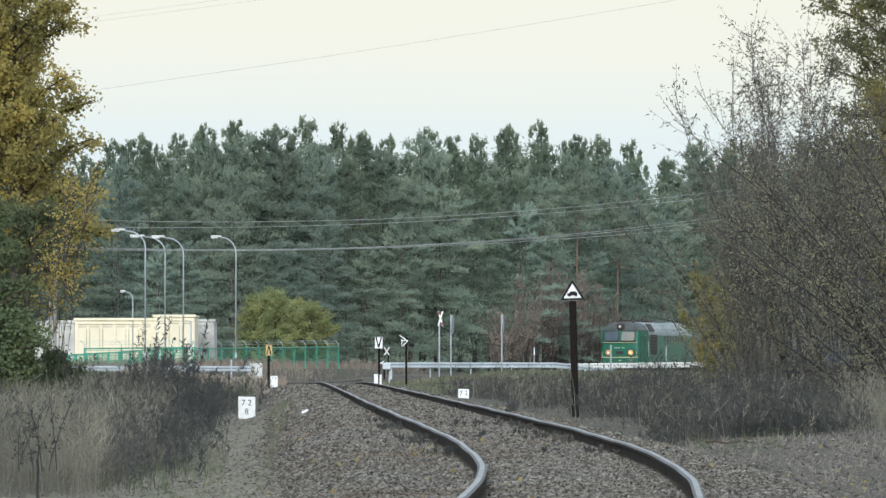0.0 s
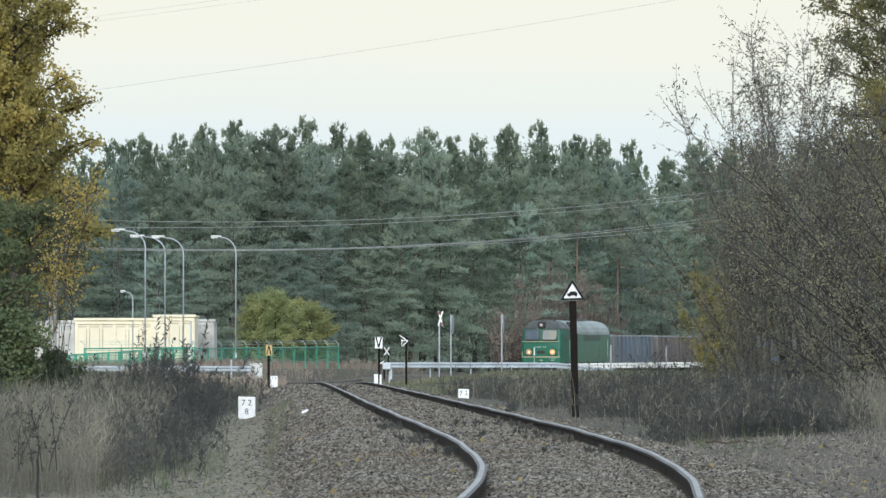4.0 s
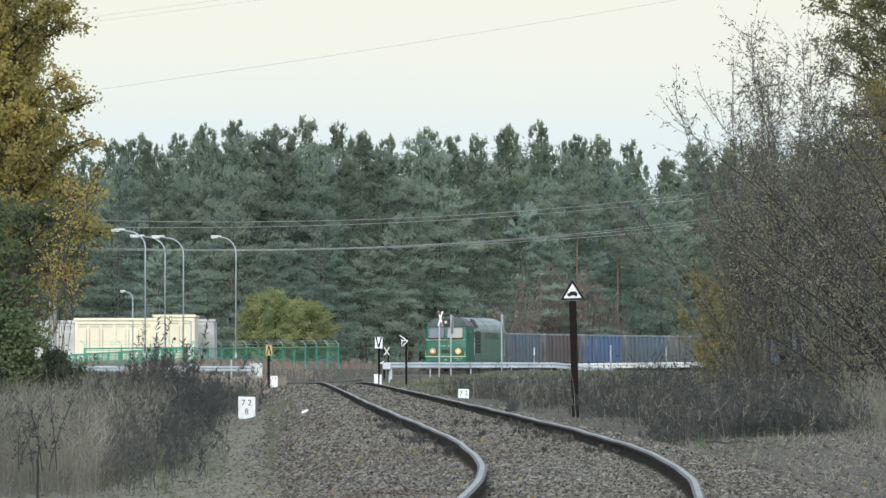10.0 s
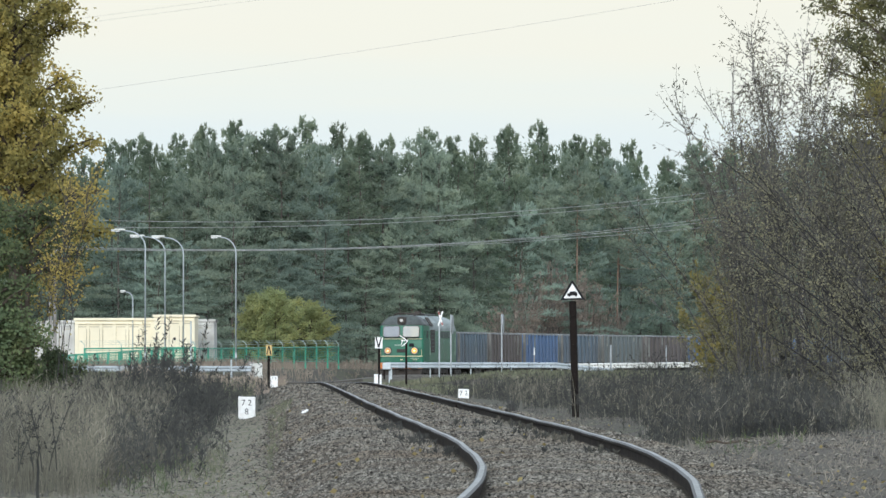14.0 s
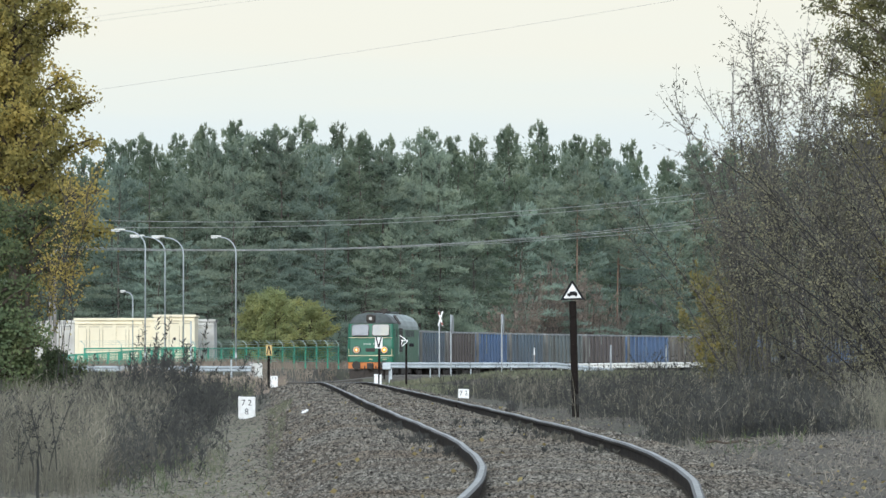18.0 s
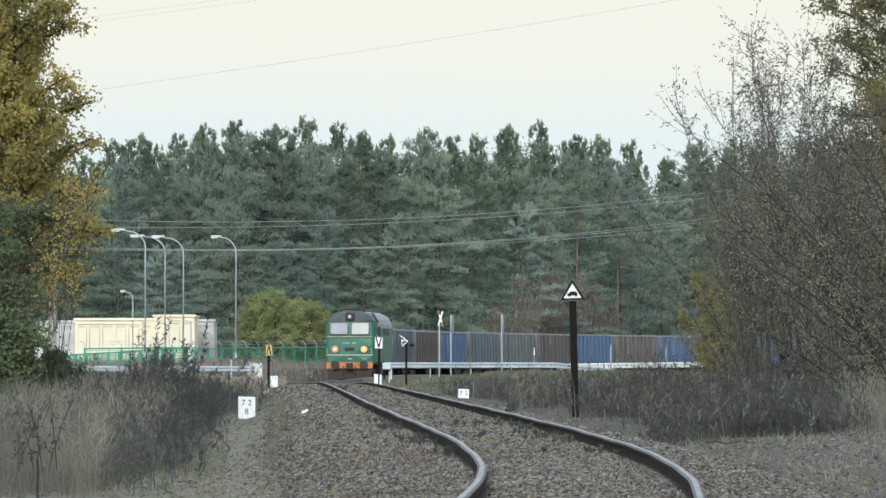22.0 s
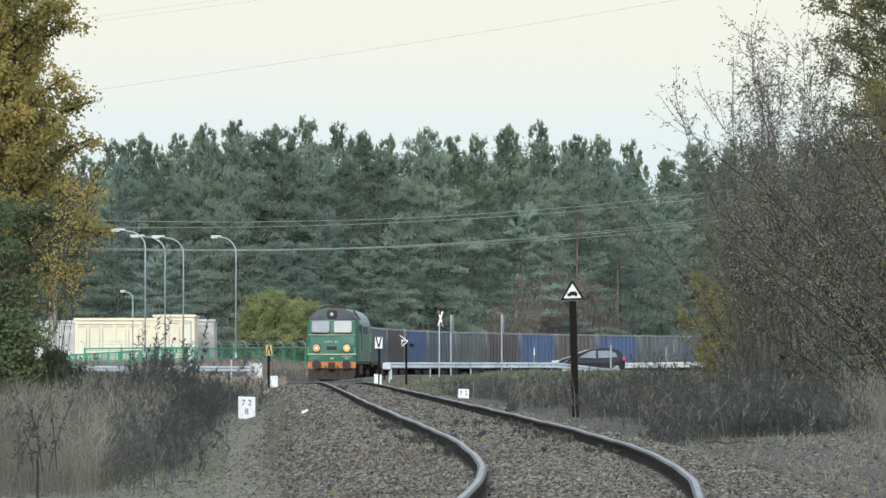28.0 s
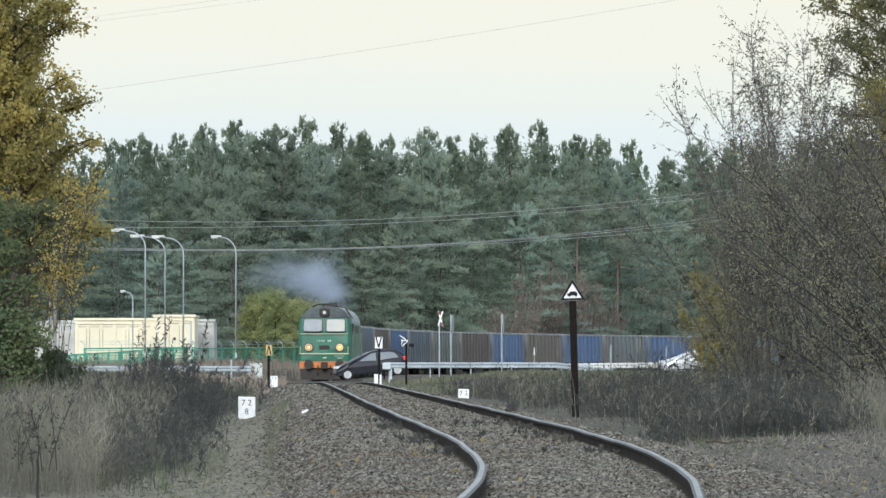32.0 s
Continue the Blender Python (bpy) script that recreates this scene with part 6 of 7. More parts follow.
def rolling_pose(s, reach_a, reach_b):
    """The pose of a vehicle whose front end is at s: its bogies stand on the track reach_a and reach_b behind the front."""
    a, b = on_track(s + reach_a), on_track(s + reach_b)
    way = (b - a).normalized()
    at = a - way * reach_a
    return pose(at.x, at.y, at.z, 0, 0, math.degrees(math.atan2(-way.x, way.y)))


def disc(bm, centre, r, depth, sides=20):
    rod(bm, Vector(centre), Vector(centre) + Vector((0, depth, 0)), r, r, sides)


def wheelset(parent, y, r=0.52, width=1.5):
    bm = bmesh.new()
    rod(bm, (-0.8, 0, 0), (0.8, 0, 0), 0.08, 0.08, 8)
    for side in (-1, 1):
        rod(bm, (side * 0.70, 0, 0), (side * 0.82, 0, 0), r, r * 0.97, 20)
        rod(bm, (side * 0.66, 0, 0), (side * 0.70, 0, 0), r + 0.03, r + 0.03, 20)
        for k in range(3):
            a = k * 2.094
            rod(bm, (side * 0.81, 0.25 * math.cos(a), 0.25 * math.sin(a)), (side * 0.84, 0.25 * math.cos(a), 0.25 * math.sin(a)), 0.07, 0.07, 6)
    ob = part("wheelset", bm, M_UNDER, parent)
    ob.location = (0, y, r)
    return ob


def bogie(parent, y, axles, r):
    bm = bmesh.new()
    span = max(axles) - min(axles)
    for side in (-1, 1):
        box(bm, side * 1.02, y, r + 0.12, 0.14, span + 1.0, 0.26, 0.03)
        for a in axles:
            box(bm, side * 1.02, y + a, r, 0.2, 0.34, 0.36, 0.03)
            box(bm, side * 1.04, y + a, r + 0.35, 0.12, 0.7, 0.12, 0.02)
    box(bm, 0, y, r + 0.2, 1.9, 0.5, 0.3, 0.03)
    part("bogie", bm, M_UNDER, parent)


ROOF_EDGE = [(1.46, 3.30), (1.43, 3.50), (1.30, 3.82), (1.02, 4.10), (0.60, 4.28), (0.0, 4.34)]
CAB_EDGE = [(1.45, 3.64), (1.36, 3.76), (1.16, 4.02), (0.90, 4.20), (0.50, 4.31), (0.0, 4.34)]


def raked(bm, z0=2.80, k=0.26, y_max=0.9):
    for v in bm.verts:
        if v.co.y < y_max and v.co.z > z0:
            v.co.y += (v.co.z - z0) * k * (1.0 + 0.5 * max(0, v.co.z - 3.8))
            v.co.x *= 1 - 0.03 * (v.co.z - z0)


def rounded_slab(w, h, r, y0, y1, m=None):
    """A flat slab with rounded corners, standing in x and z."""
    outline = []
    for cx, cz, a0 in ((1, 1, 0), (-1, 1, 90), (-1, -1, 180), (1, -1, 270)):
        for k in range(5):
            a = radians(a0 + 22.5 * k)
            outline.append((cx * (w / 2 - r) + r * math.cos(a), cz * (h / 2 - r) + r * math.sin(a)))
    return prismed(outline, y0, y1, m=m)


def build_locomotive():
    loco = thing("diesel_locomotive", pose(0, 0, 0), "green diesel locomotive with sooty roof, cream stripe and lit headlights", "locomotive")
    # body side walls with the nose
    outline = [(-1.47, 1.22), (1.47, 1.22), (1.475, 2.2), (1.46, 3.34), (-1.46, 3.34), (-1.475, 2.2)]
    bm = prismed([(x, z + 0.30 if z > 3 else z) for x, z in outline], 0.10, 3.2)
    bmesh.ops.bevel(bm, geom=[e for e in bm.edges if all(v.co.y < 0.2 for v in e.verts) and abs(e.verts[0].co.x - e.verts[1].co.x) < 0.05], offset=0.16, segments=4, affect="EDGES", profile=0.5)
    raked(bm)
    part("cab", bm, M_LOCO_GREEN, loco, "bright green driver's cab with a flat front")
    part("body", prismed([(x * 0.995, z) for x, z in outline], 3.2, 16.9), M_LOCO_SIDE, loco, "faded dark green engine housing", False)
    arch = ROOF_EDGE + [(-x, z) for x, z in ROOF_EDGE[::-1][1:]]
    bm = bmesh.new()
    prism(bm, CAB_EDGE + [(-x, z) for x, z in CAB_EDGE[::-1][1:]], 0.14, 3.2)
    raked(bm)
    part("cab_roof", bm, M_LOCO_ROOF, loco, "dark sooty rounded cab roof", True)
    for k, (a, b, pale) in enumerate(((3.24, 5.6, True), (5.64, 9.4, True), (9.44, 13.2, True), (13.24, 16.9, True))):
        part("roof_panel", prismed([(x * 1.003, z + 0.01) for x, z in arch], a, b), M_LOCO_ROOF_PALE if pale else M_LOCO_ROOF, loco)
    # brow and top headlight
    bm = bmesh.new()
    disc(bm, (0, 0.20, 3.97), 0.25, 0.6)
    box(bm, 0, 0.50, 3.97, 0.58, 0.5, 0.46, 0.08)
    top = part("headlight_housing", bm, M_UNDER, loco)
    bm = bmesh.new()
    disc(bm, (0, 0.16, 3.97), 0.10, 0.04)
    part("top_headlight", bm, M_LAMP_TOP, top, "lit top headlight")
    for k in (-1, 1):
        # windscreens, with a rubber frame
        m = Matrix.Translation((k * 0.645, 0.165, 3.23)) @ Matrix.Rotation(radians(-14.6), 4, "X")
        frame_part = part("windscreen_frame", rounded_slab(1.10, 0.78, 0.13, -0.025, 0.025, m), M_UNDER, loco, "black rubber windscreen seal")
        bm = rounded_slab(1.03, 0.71, 0.11, -0.045, 0.0, m)
        part("windscreen", bm, M_SCREEN_PALE if k > 0 else M_SCREEN_SKY, frame_part, "windscreen with a pale blind and sky reflection in its colour" if k > 0 else "grey windscreen with the sky's reflection in its colour")
        # headlights
        bm = bmesh.new()
        disc(bm, (k * 0.88, 0.045, 1.99), 0.265, 0.08)
        part("headlight_seat", bm, M_UNDER, loco)
        bm = bmesh.new()
        disc(bm, (k * 0.88, 0.02, 1.99), 0.215, 0.10)
        ring = part("headlight_ring", bm, M_CHROME, loco)
        bm = bmesh.new()
        disc(bm, (k * 0.88, -0.02, 1.99), 0.06, 0.04, 12)
        part("bulb", bm, M_BULB, ring, "lit warm white bulb")
        bm = bmesh.new()
        disc(bm, (k * 0.88, -0.005, 1.99), 0.165, 0.04)
        part("headlight", bm, M_LAMP_A if k > 0 else M_LAMP_B, ring, "glowing amber headlight" if k > 0 else "dull reddish headlight")
        # buffers
        bm = bmesh.new()
        disc(bm, (k * 0.875, -0.10, 1.02), 0.10, 0.4, 12)
        disc(bm, (k * 0.875, -0.16, 1.02), 0.26, 0.07, 20)
        box(bm, k * 0.875, 0.14, 1.02, 0.42, 0.1, 0.42, 0.03)
        part("buffer", bm, M_UNDER, loco)
        # handrails at the nose's corners
        bm = rodded((k * 1.36, 0.0, 1.66), (k * 1.36, 0.0, 2.05), 0.018, 0.018, 6)
        part("handrail", bm, M_CREAM, loco)
        # side doors, louvres and windows
        part("cab_door", boxed(k * 1.472, 1.15, 2.35, 0.03, 0.75, 1.95, 0.01), M_LOCO_GREEN, loco)
        side = part("intake", boxed(k * 1.472, 4.75, 2.62, 0.04, 2.1, 1.5, 0.01), M_UNDER, loco, "dark louvred air intake")
        for j in range(6):
            part("slat", boxed(k * 1.495, 4.75, 2.02 + j * 0.24, 0.03, 2.0, 0.05, 0.005), M_LOCO_ROOF, side)
        for y, z in ((2.9, 2.3), (15.9, 2.3)):
            part("side_handrail", rodded((k * 1.53, y, z - 0.6), (k * 1.53, y, z + 0.6), 0.02, 0.02, 6), M_LETTER, loco)
        part("side_window", boxed(k * 1.478, 2.0, 3.05, 0.03, 0.7, 0.5, 0.02), M_GLASS, loco)
        for j in range(7):
            part("louvre", boxed(k * 1.468, 8.2 + j * 0.85, 3.05, 0.03, 0.5, 0.42, 0.01), M_LOCO_ROOF, loco)
        for j in range(5):
            part("side_panel", boxed(k * 1.468, 4.4 + j * 2.5, 2.0, 0.02, 2.2, 1.3, 0.01), M_LOCO_SIDE, loco)
        part("roof_grille", boxed(0, 0, 0, 0.05, 1.5, 0.66, 0.01, m=Matrix.Translation((k * 1.27, 4.4, 3.92)) @ Matrix.Rotation(radians(-k * 33), 4, "Y")), M_UNDER, loco)
        part("sill_beam", boxed(k * 1.40, 8.5, 1.14, 0.10, 16.6, 0.16, 0.02), M_UNDER, loco)
        part("fuel_tank", boxed(k * 0.85, 8.75, 0.75, 0.9, 3.6, 0.62, 0.08), M_UNDER, loco)
        bm = bmesh.new()
        for j in range(3):
            box(bm, k * 1.25, 0.55, 0.45 + j * 0.25, 0.28, 0.4, 0.04, 0.01)
        part("step", bm, M_UNDER, loco)
    # stripes and plates on the front
    part("stripe", boxed(0, 0.085, 2.76, 2.76, 0.03, 0.035), M_CREAM, loco, "thin cream line below the windscreens")
    part("stripe", boxed(0, 0.075, 1.63, 2.86, 0.06, 0.06, 0.01), M_CREAM, loco, "cream line round the nose")
    part("grille", boxed(0, 0.09, 1.99, 0.60, 0.03, 0.22, 0.01), M_UNDER, loco)
    for j in range(7):
        if j != 4:
            part("number_bar", boxed(-0.40 + j * 0.125, 0.092, 2.36, 0.07, 0.02, 0.10), M_LETTER, loco)
    for j in range(6):
        part("lettering_bar", boxed(0.62 + j * 0.10, 0.092, 1.50, 0.07, 0.02, 0.05), M_LETTER, loco)
    for j in range(3):
        part("lettering_bar", boxed(0.80 + j * 0.10, 0.092, 1.39, 0.07, 0.02, 0.045), M_CREAM, loco)
    part("lettering_bar", boxed(0.02, 0.092, 1.40, 0.20, 0.02, 0.06), M_CREAM, loco)
    part("buffer_beam", boxed(0, 0.22, 1.01, 2.82, 0.14, 0.40, 0.02), M_ORANGE, loco, "orange buffer beam")
    bm = boxed(0, 0.02, 0.95, 0.38, 0.5, 0.42, 0.05)
    box(bm, 0, -0.2, 0.92, 0.16, 0.3, 0.3, 0.03)
    part("coupler", bm, M_UNDER, loco)
    for k in (-1, 1):
        part("brake_hose", tube_of([(k * 0.35, 0.1, 0.95), (k * 0.36, -0.06, 0.8), (k * 0.37, -0.08, 0.55), (k * 0.36, 0.02, 0.42)], 0.035), M_UNDER, loco)
    bm = prismed([(-1.30, 0.16), (1.30, 0.16), (1.36, 0.76), (-1.36, 0.76)], 0.16, 0.30)
    part("snow_plough", bm, M_UNDER, loco, "dark dented snow plough")
    for y in (4.6, 12.9):
        bogie(loco, y, (-2.1, 0, 2.1), 0.525)
    wheels = [wheelset(loco, y + a, 0.525) for y in (4.6, 12.9) for a in (-2.1, 0, 2.1)]
    # stacks, fans and pipes on the roof
    bm = boxed(0.0, 7.4, 4.42, 0.8, 2.6, 0.14, 0.04)
    part("exhaust_hood", bm, M_UNDER, loco)
    bm = bmesh.new()
    rod(bm, (0.25, 6.4, 4.40), (0.25, 6.4, 4.62), 0.24, 0.22, 12)
    part("exhaust_stack", bm, M_UNDER, loco)
    for y in (10.8, 12.4):
        bm = bmesh.new()
        rod(bm, (0, y, 4.36), (0, y, 4.47), 0.62, 0.6, 18)
        part("fan_housing", bm, M_LOCO_ROOF, loco)
    bm = bmesh.new()
    tube(bm, [(-0.75, 1.6, 4.30), (-0.4, 1.7, 4.44), (0.4, 1.7, 4.44), (0.75, 1.6, 4.30)], 0.05)
    part("air_horn", bm, M_UNDER, loco)
    return loco, wheels


def shared(name, data, parent, at, label=""):
    ob = new(name, data)
    ob.parent = parent
    ob.location = at
    return tagged(ob, label)


WAGON_LENGTH = 14.04


def build_wagon(paint, label, rng, meshes={}):
    """An open high-sided freight wagon: ribbed walls, worn top chord, bogies."""
    mat = WAGON_PAINTS[paint]
    wagon = thing("freight_wagon", pose(0, 0, 0), label, "wagon", "wagons of the train")
    y0, y1, w, z0, z1 = 0.65, 13.39, 1.40, 1.20, 3.22
    for k in (-1, 1):
        part("side_wall", boxed(k * (w - 0.03), (y0 + y1) / 2, (z0 + z1) / 2, 0.06, y1 - y0, z1 - z0), mat, wagon)
        part("top_chord", boxed(k * w, (y0 + y1) / 2, z1 + 0.02, 0.14, y1 - y0, 0.13, 0.02), M_RIM, wagon, "worn pale top chord")
        part("sill", boxed(k * (w - 0.02), (y0 + y1) / 2, z0 - 0.08, 0.16, y1 - y0, 0.20, 0.02), M_UNDER, wagon)
        part("end_wall", boxed(0, y0 if k < 0 else y1, (z0 + z1) / 2, 2 * w - 0.1, 0.06, z1 - z0), mat, wagon)
        part("end_chord", boxed(0, y0 if k < 0 else y1, z1 + 0.02, 2 * w - 0.15, 0.12, 0.13, 0.02), M_RIM, wagon)
        if paint not in meshes:
            bm = boxed(0, 0, 0, 0.12, 0.20, z1 - z0 - 0.02)
            bmesh.ops.bevel(bm, geom=[e for e in bm.edges if abs(e.verts[0].co.z - e.verts[1].co.z) > 1], offset=0.03, segments=1, affect="EDGES")
            meshes[paint] = bpy.data.meshes.new("rib")
            bm.to_mesh(meshes[paint])
            bm.free()
            meshes[paint].materials.append(mat)
        for j in range(10):
            y = y0 + 0.55 + j * (y1 - y0 - 1.1) / 9
            shared("rib", meshes[paint], wagon, (k * (w + 0.045), y, (z0 + z1) / 2))
        for j in range(2):
            shared("end_rib", meshes[paint], wagon, ((j - 0.5) * 1.3, y0 - 0.04 if k < 0 else y1 + 0.04, (z0 + z1) / 2))
        for y in (y0 + 0.12, y1 - 0.12):
            part("corner_post", boxed(k * (w + 0.03), y, (z0 + z1) / 2, 0.16, 0.26, z1 - z0 + 0.02, 0.02), M_CORNER, wagon, "worn pale corner post")
        # streaks of lime and patches of newer paint
        for j in range(3):
            y = rng.uniform(y0 + 0.6, y1 - 0.8)
            h = rng.uniform(0.25, 1.5)
            part("chalk_mark", boxed(k * (w + 0.003), y, z1 - 0.1 - h / 2, 0.012, rng.uniform(0.1, 0.4), h), M_STREAK, wagon)
        for face, stem in ((0.0, 0.05), (13.98, 13.44)):
            bm = bmesh.new()
            disc(bm, (k * 0.875, face, 1.03), 0.24, 0.06, 12)
            disc(bm, (k * 0.875, stem, 1.03), 0.09, 0.55, 8)
            part("buffer", bm, M_UNDER, wagon)
    part("floor", boxed(0, 7.02, 1.17, 2.6, y1 - y0, 0.1), M_UNDER, wagon)
    for y in (2.5, 11.5):
        bogie(wagon, y, (-0.9, 0.9), 0.46)
        for a in (-0.9, 0.9):
            wheelset(wagon, y + a, 0.46)
    return wagon


loco, loco_wheels = build_locomotive()
WAGON_KINDS = {
    "slate": "weathered slate-blue open freight wagon with ribbed sides", "brown": "rusty brown open freight wagon with ribbed sides",
    "blue": "bright blue open freight wagon with ribbed sides", "grey": "faded grey-green open freight wagon with ribbed sides",
    "olive": "olive-brown open freight wagon with pale streaks on ribbed sides"}
wagon_rng = random.Random(5)
wagons = [build_wagon(p, WAGON_KINDS[p], wagon_rng) for p in ("slate", "brown", "blue", "slate", "grey", "brown", "blue", "olive", "blue", "grey", "blue", "brown", "slate")]


# ---- two cars on the road ----
def build_car(kind, paint, label, length, height):
    """A small hatchback with its nose towards -x, its middle over the origin."""
    car = thing("car", pose(0, 0, 0), label, "car")
    h, f, b = height, -length / 2, length / 2
    k = length / 3.84
    outline = [(f + 0.06, 0.30), (f, 0.46), (f + 0.04, 0.64), (f + 0.36 * k, 0.82), (f + 0.80 * k, 0.97), (f + 1.27 * k, 1.16), (f + 1.68 * k, h - 0.16), (f + 2.0 * k, h - 0.045),
               (f + 2.5 * k, h), (f + 2.95 * k, h - 0.01), (b - 0.48, h - 0.07), (b - 0.26, h - 0.22), (b - 0.08, 1.02), (b, 0.62), (b - 0.05, 0.32),
               (b - 0.24, 0.26), (b - 0.28, 0.52), (b - 0.52, 0.66), (b - 0.76, 0.52), (b - 0.80, 0.24),
               (f + 0.88, 0.24), (f + 0.84, 0.52), (f + 0.60, 0.66), (f + 0.36, 0.52), (f + 0.30, 0.26)]
    bm = prismed(outline, -0.84, 0.84)
    for v in bm.verts:
        if v.co.z > 0.98:
            v.co.y *= 1 - 0.22 * (v.co.z - 0.98) / (h - 0.98)
        if v.co.x < f + 0.2 or v.co.x > b - 0.1:
            v.co.y *= 0.90
    bmesh.ops.bevel(bm, geom=[e for e in bm.edges if abs(e.verts[0].co.y) > 0.5 and e.verts[0].co.y * e.verts[1].co.y > 0 and e.verts[0].co.z > 0.6 and e.verts[1].co.z > 0.6], offset=0.05, segments=2, affect="EDGES", profile=0.5)
    part("body", bm, paint, car)

    def pane(name, quad, side):
        """A side window as a thin slab on the leaning side of the cabin."""
        bm = bmesh.new()
        rows = []
        for inset in (0.012, -0.02):
            rows.append([bm.verts.new((x, side * (0.84 * (1 - 0.22 * max(0, z - 0.98) / (h - 0.98)) + inset), z)) for x, z in quad])
        n = len(quad)
        bm.faces.new(rows[0])
        bm.faces.new(rows[1][::-1])
        for i in range(n):
            bm.faces.new((rows[0][i], rows[1][i], rows[1][(i + 1) % n], rows[0][(i + 1) % n]))
        bmesh.ops.recalc_face_normals(bm, faces=bm.faces[:])
        part(name, bm, M_CAR_GLASS, car)

    for side in (-1, 1):
        pane("side_window", [(f + 1.30 * k, 0.95), (f + 2.22 * k, 0.91), (f + 2.22 * k, h - 0.12), (f + 2.0 * k, h - 0.15), (f + 1.78 * k, h - 0.24)], side)
        pane("side_window", [(f + 2.34 * k, 0.91), (b - 0.42, 0.97), (b - 0.56, h - 0.25), (b - 0.72, h - 0.18), (f + 2.9 * k, h - 0.14), (f + 2.34 * k, h - 0.14)], side)
        part("tail_light", boxed(b - 0.10, side * 0.66, 0.90 if kind == "dark" else 0.85, 0.12, 0.20, 0.22, 0.03), M_TAIL, car, "red tail light")
        part("headlight", boxed(f + 0.14, side * 0.60, 0.72, 0.26, 0.30, 0.14, 0.03), M_HEAD, car, "clear headlight")
        part("door_mirror", boxed(f + 1.15 * k, side * 0.90, 1.04, 0.10, 0.14, 0.11, 0.02), paint, car)
        part("door_handle", boxed(f + 1.9 * k, side * 0.85, 0.86, 0.14, 0.03, 0.03, 0.005), paint, car)
        part("sill_strip", boxed(0, side * 0.845, 0.30, length - 1.8, 0.02, 0.07), M_BLACK, car)
    part("windscreen", boxed(0, 0, 0, 0.02, 1.30, 0.58, 0.005, m=Matrix.Translation((f + 1.585 * k, 0, (h + 1.09) / 2)) @ Matrix.Rotation(math.atan2(0.63 * k, h - 1.24), 4, "Y")), M_CAR_GLASS, car)
    part("rear_window", boxed(0, 0, 0, 0.02, 1.2, 0.42, 0.005, m=Matrix.Translation((b - 0.40, 0, (h + 1.05) / 2)) @ Matrix.Rotation(-math.atan2(0.40, h - 1.14), 4, "Y")), M_CAR_GLASS, car)
    part("front_bumper", boxed(f + 0.05, 0, 0.42, 0.16, 1.5, 0.16, 0.04), paint, car)
    part("number_plate", boxed(b + 0.005, 0, 0.58, 0.02, 0.52, 0.11), M_WHITE, car)
    wheels = []
    for x in (f + 0.60, b - 0.52):
        for side in (-1, 1):
            bm = bmesh.new()
            rod(bm, (0, -0.09, 0), (0, 0.09, 0), 0.295, 0.295, 20)
            wheel = part("wheel", bm, M_TYRE, car)
            wheel.location = (x, side * 0.76, 0.295)
            bm = bmesh.new()
            rod(bm, (0, side * 0.085, 0), (0, side * 0.102, 0), 0.215, 0.20, 16)
            for j in range(5):
                a = j * 1.2566
                rod(bm, (0.13 * math.cos(a), side * 0.10, 0.13 * math.sin(a)), (0.13 * math.cos(a), side * 0.108, 0.13 * math.sin(a)), 0.035, 0.03, 6)
            part("hubcap", bm, M_HUB, wheel)
            wheels.append((wheel, x, side))
    return car, wheels


dark_car, dark_wheels = build_car("dark", M_CAR_DARK, "dark blue compact hatchback with silver hubcaps driving along the road", 3.84, 1.46)
silver_car, silver_wheels = build_car("silver", M_CAR_SILVER, "silver hatchback following along the road behind bushes", 4.05, 1.45)

# seconds, x of the car's middle
DARK_WAY = np.array([(0, 62.0), (20, 38.0), (25.5, 16.3), (27.5, 9.385), (28.0, 7.756), (28.5, 6.344), (29.0, 5.575), (29.5, 4.899), (30.0, 4.012), (30.5, 2.854), (31.0, 0.985), (31.5, -1.57), (31.8, -3.03), (32.0, -4.0)])
SILVER_WAY = np.array([(0, 80.0), (20, 52.0), (28, 37.0), (30, 23.8), (31, 16.924), (31.5, 15.081), (32.0, 13.668)])


def car_pose(x):
    lane = -0.9
    way = Vector((1, ROAD_SLOPE, 0)).normalized()
    p = Vector((x, float(road_d(x)), 0)) + Vector((-way.y, way.x, 0)) * lane
    za, zb = float(road_z(p.x - 1.15)), float(road_z(p.x + 1.15))
    tilt = math.degrees(math.atan2(zb - za, 2.5))
    return Matrix.Translation((p.x, p.y, (za + zb) / 2 - 0.045)) @ Matrix.Rotation(math.atan(ROAD_SLOPE), 4, "Z") @ Matrix.Rotation(-radians(tilt), 4, "Y")


# ---- smoke from the locomotive's stack: clouds of fine flakes ----
def smoke_mesh(seed, spread, count, flake):
    rng = np.random.RandomState(seed)
    c = rng.normal(0, 1, (count, 3)) * np.array([spread, spread, spread * 0.75])
    a, b = rng.normal(0, flake, (count, 3)), rng.normal(0, flake, (count, 3))
    verts = np.stack([c + a, c + b, c - (a + b) * 0.5], 1).reshape(-1, 3)
    return sheet_mesh("smoke_puff", verts, np.arange(count * 3).reshape(-1, 3), M_SMOKE)


SMOKE_STARTS = [28.6 + 0.11 * i for i in range(31)]
puff_meshes = [smoke_mesh(40 + i, (0.36, 0.46, 0.56, 0.66)[i], (8000, 9500, 11000, 12500)[i], 0.0058) for i in range(4)]
thin_puff = smoke_mesh(48, 0.45, 3200, 0.0058)
puffs = []
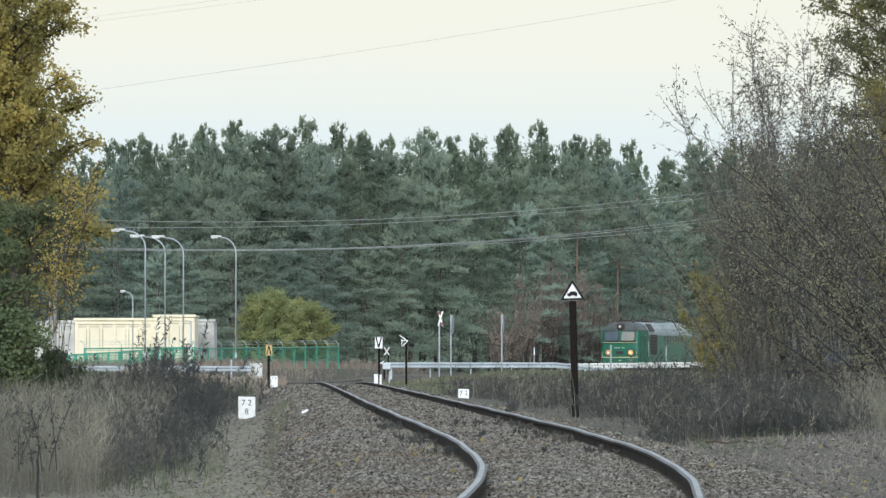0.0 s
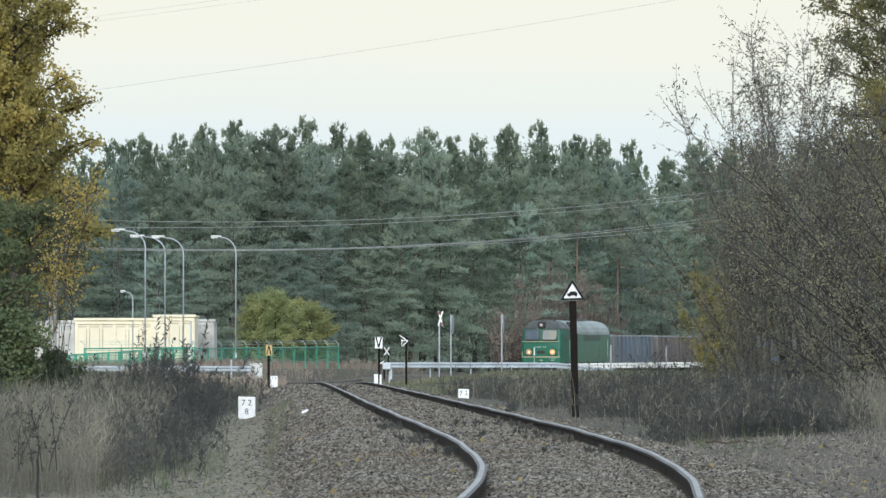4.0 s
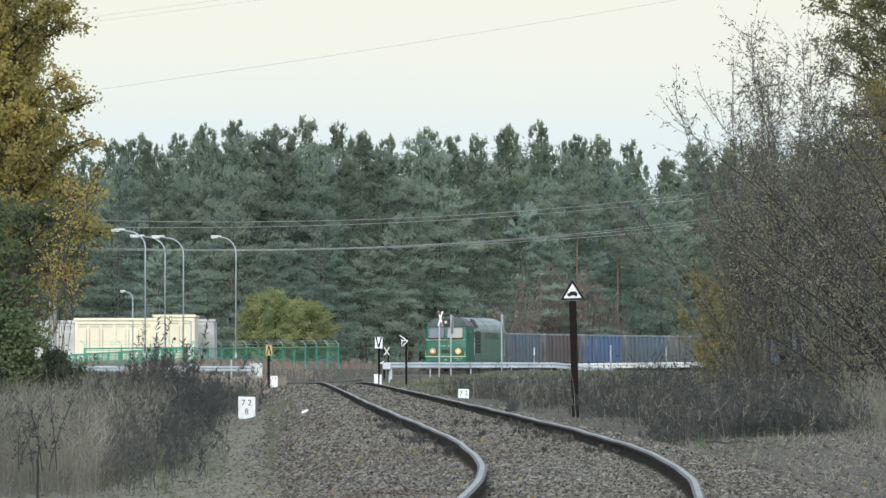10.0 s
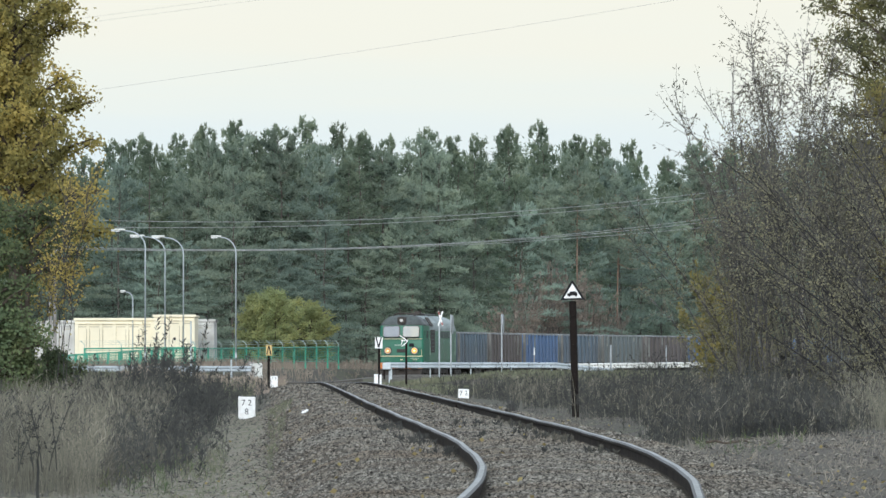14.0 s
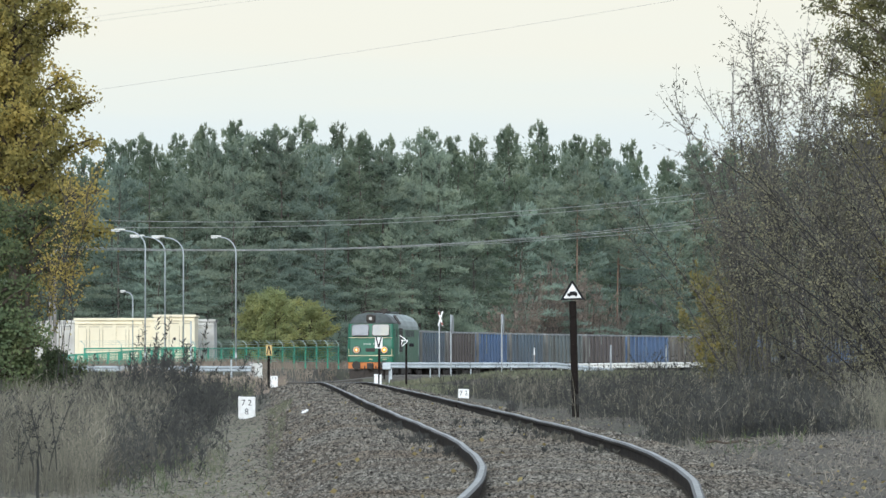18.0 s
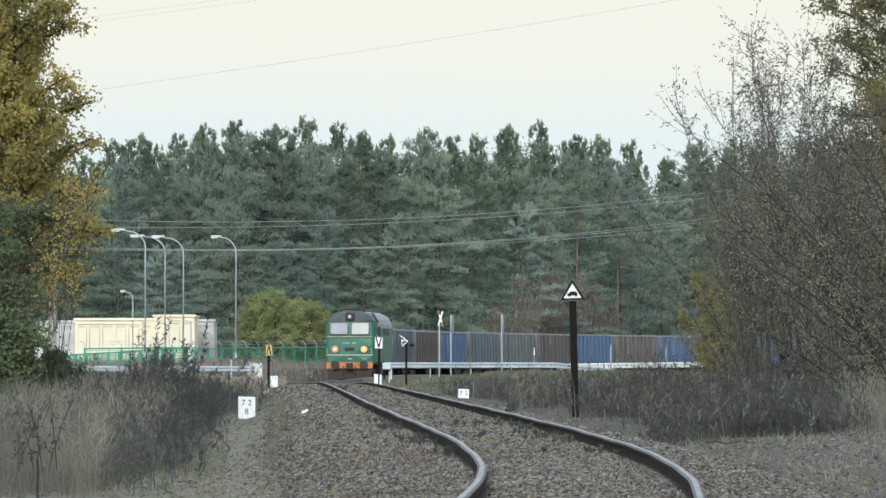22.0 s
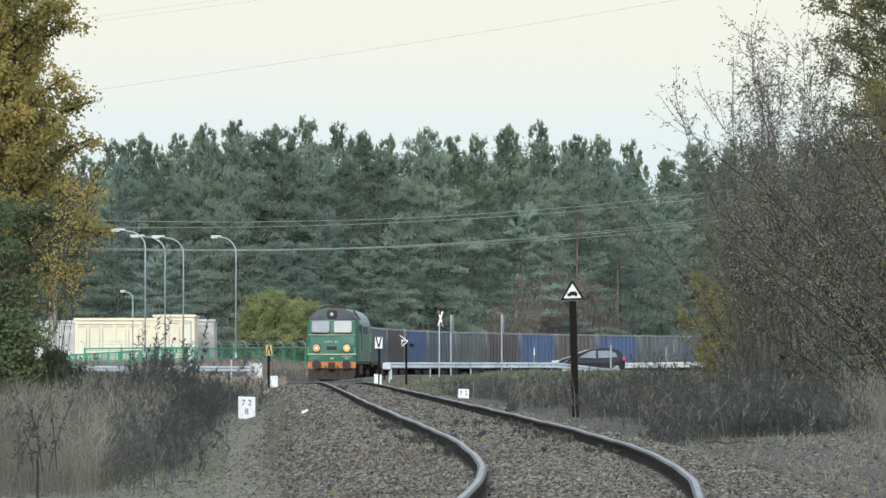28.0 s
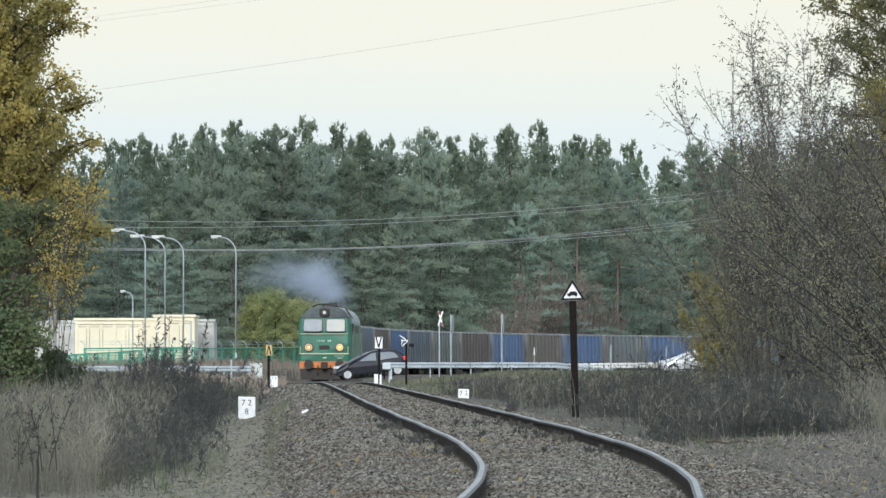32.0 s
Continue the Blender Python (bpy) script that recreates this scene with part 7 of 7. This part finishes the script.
for i, t in enumerate(SMOKE_STARTS):
    puffs.append((tagged(new("smoke_puff", thin_puff if t < 29.6 else puff_meshes[i % 4]), "drifting blue-grey diesel exhaust smoke", "smoke", "exhaust smoke"), t))


def smoke_rows(start, rng):
    """Carried inside the engine housing, then out of the stack, up and away to the left."""
    def stack(t, height):
        return rolling_pose(gone(t), 4.6, 12.9) @ Vector((0.25, 6.4, height))
    rows = [(0.0, Matrix.Translation(stack(0, 2.5)))]
    for t in np.arange(2.0, start - 0.7, 2.0):
        rows.append((float(t), Matrix.Translation(stack(t, 2.5))))
    rows.append((start - 0.5, Matrix.Translation(stack(start - 0.5, 2.5))))
    out = stack(start, 4.5)
    rows.append((start, Matrix.Translation(out)))
    side, rise, spin = rng.uniform(0.7, 1.5), rng.uniform(0.75, 1.25), rng.uniform(-40, 40)
    age = 0.25
    while start + age < 32.6:
        p = out + Vector((-side * age * (0.34 + 0.22 * age), -1.6 * age, rise * (1.45 * (1 - math.exp(-1.5 * age)) + 0.18 * age)))
        rows.append((min(start + age, 32.0) if start + age > 31.9 else start + age, Matrix.Translation(p) @ pose(0, 0, 0, 0, spin * age, spin * age)))
        if start + age > 31.9:
            break
        age += 0.25
    return [r for i, r in enumerate(rows) if i == 0 or r[0] > rows[i - 1][0] + 0.02]


# ---- all that moves ----
def motions():
    times = [float(t) for t in np.arange(0, 32.01, 1.0)]
    walk(loco, [(t, rolling_pose(gone(t), 4.6, 12.9)) for t in times])
    for i, wagon in enumerate(wagons):
        walk(wagon, [(t, rolling_pose(gone(t) + 17.5 + i * WAGON_LENGTH, 2.5, 11.5)) for t in times])
    fine = [float(t) for t in np.arange(0, 32.01, 0.1)]
    for ob in loco_wheels:
        at = ob.location.copy()
        walk(ob, [(t, Matrix.Translation(at) @ Matrix.Rotation((gone(0) - gone(t)) / 0.525, 4, "X")) for t in fine])
    for car, wheels, table in ((dark_car, dark_wheels, DARK_WAY), (silver_car, silver_wheels, SILVER_WAY)):
        def where(t):
            return float(glide(t, table[:, 0], table[:, 1]))
        stops = [0.0, 4.0, 8.0, 12.0, 16.0, 20.0, 23.0] + [float(t) for t in np.arange(25, 32.01, 0.25)]
        walk(car, [(t, car_pose(where(t))) for t in stops])
        for wheel, x, side in wheels:
            at = wheel.location.copy()
            walk(wheel, [(t, Matrix.Translation(at) @ Matrix.Rotation((where(t) - where(0)) * 1.085 / 0.295, 4, "Y")) for t in fine])
    rng = random.Random(9)
    for puff, start in puffs:
        walk(puff, smoke_rows(start, rng))


motions()
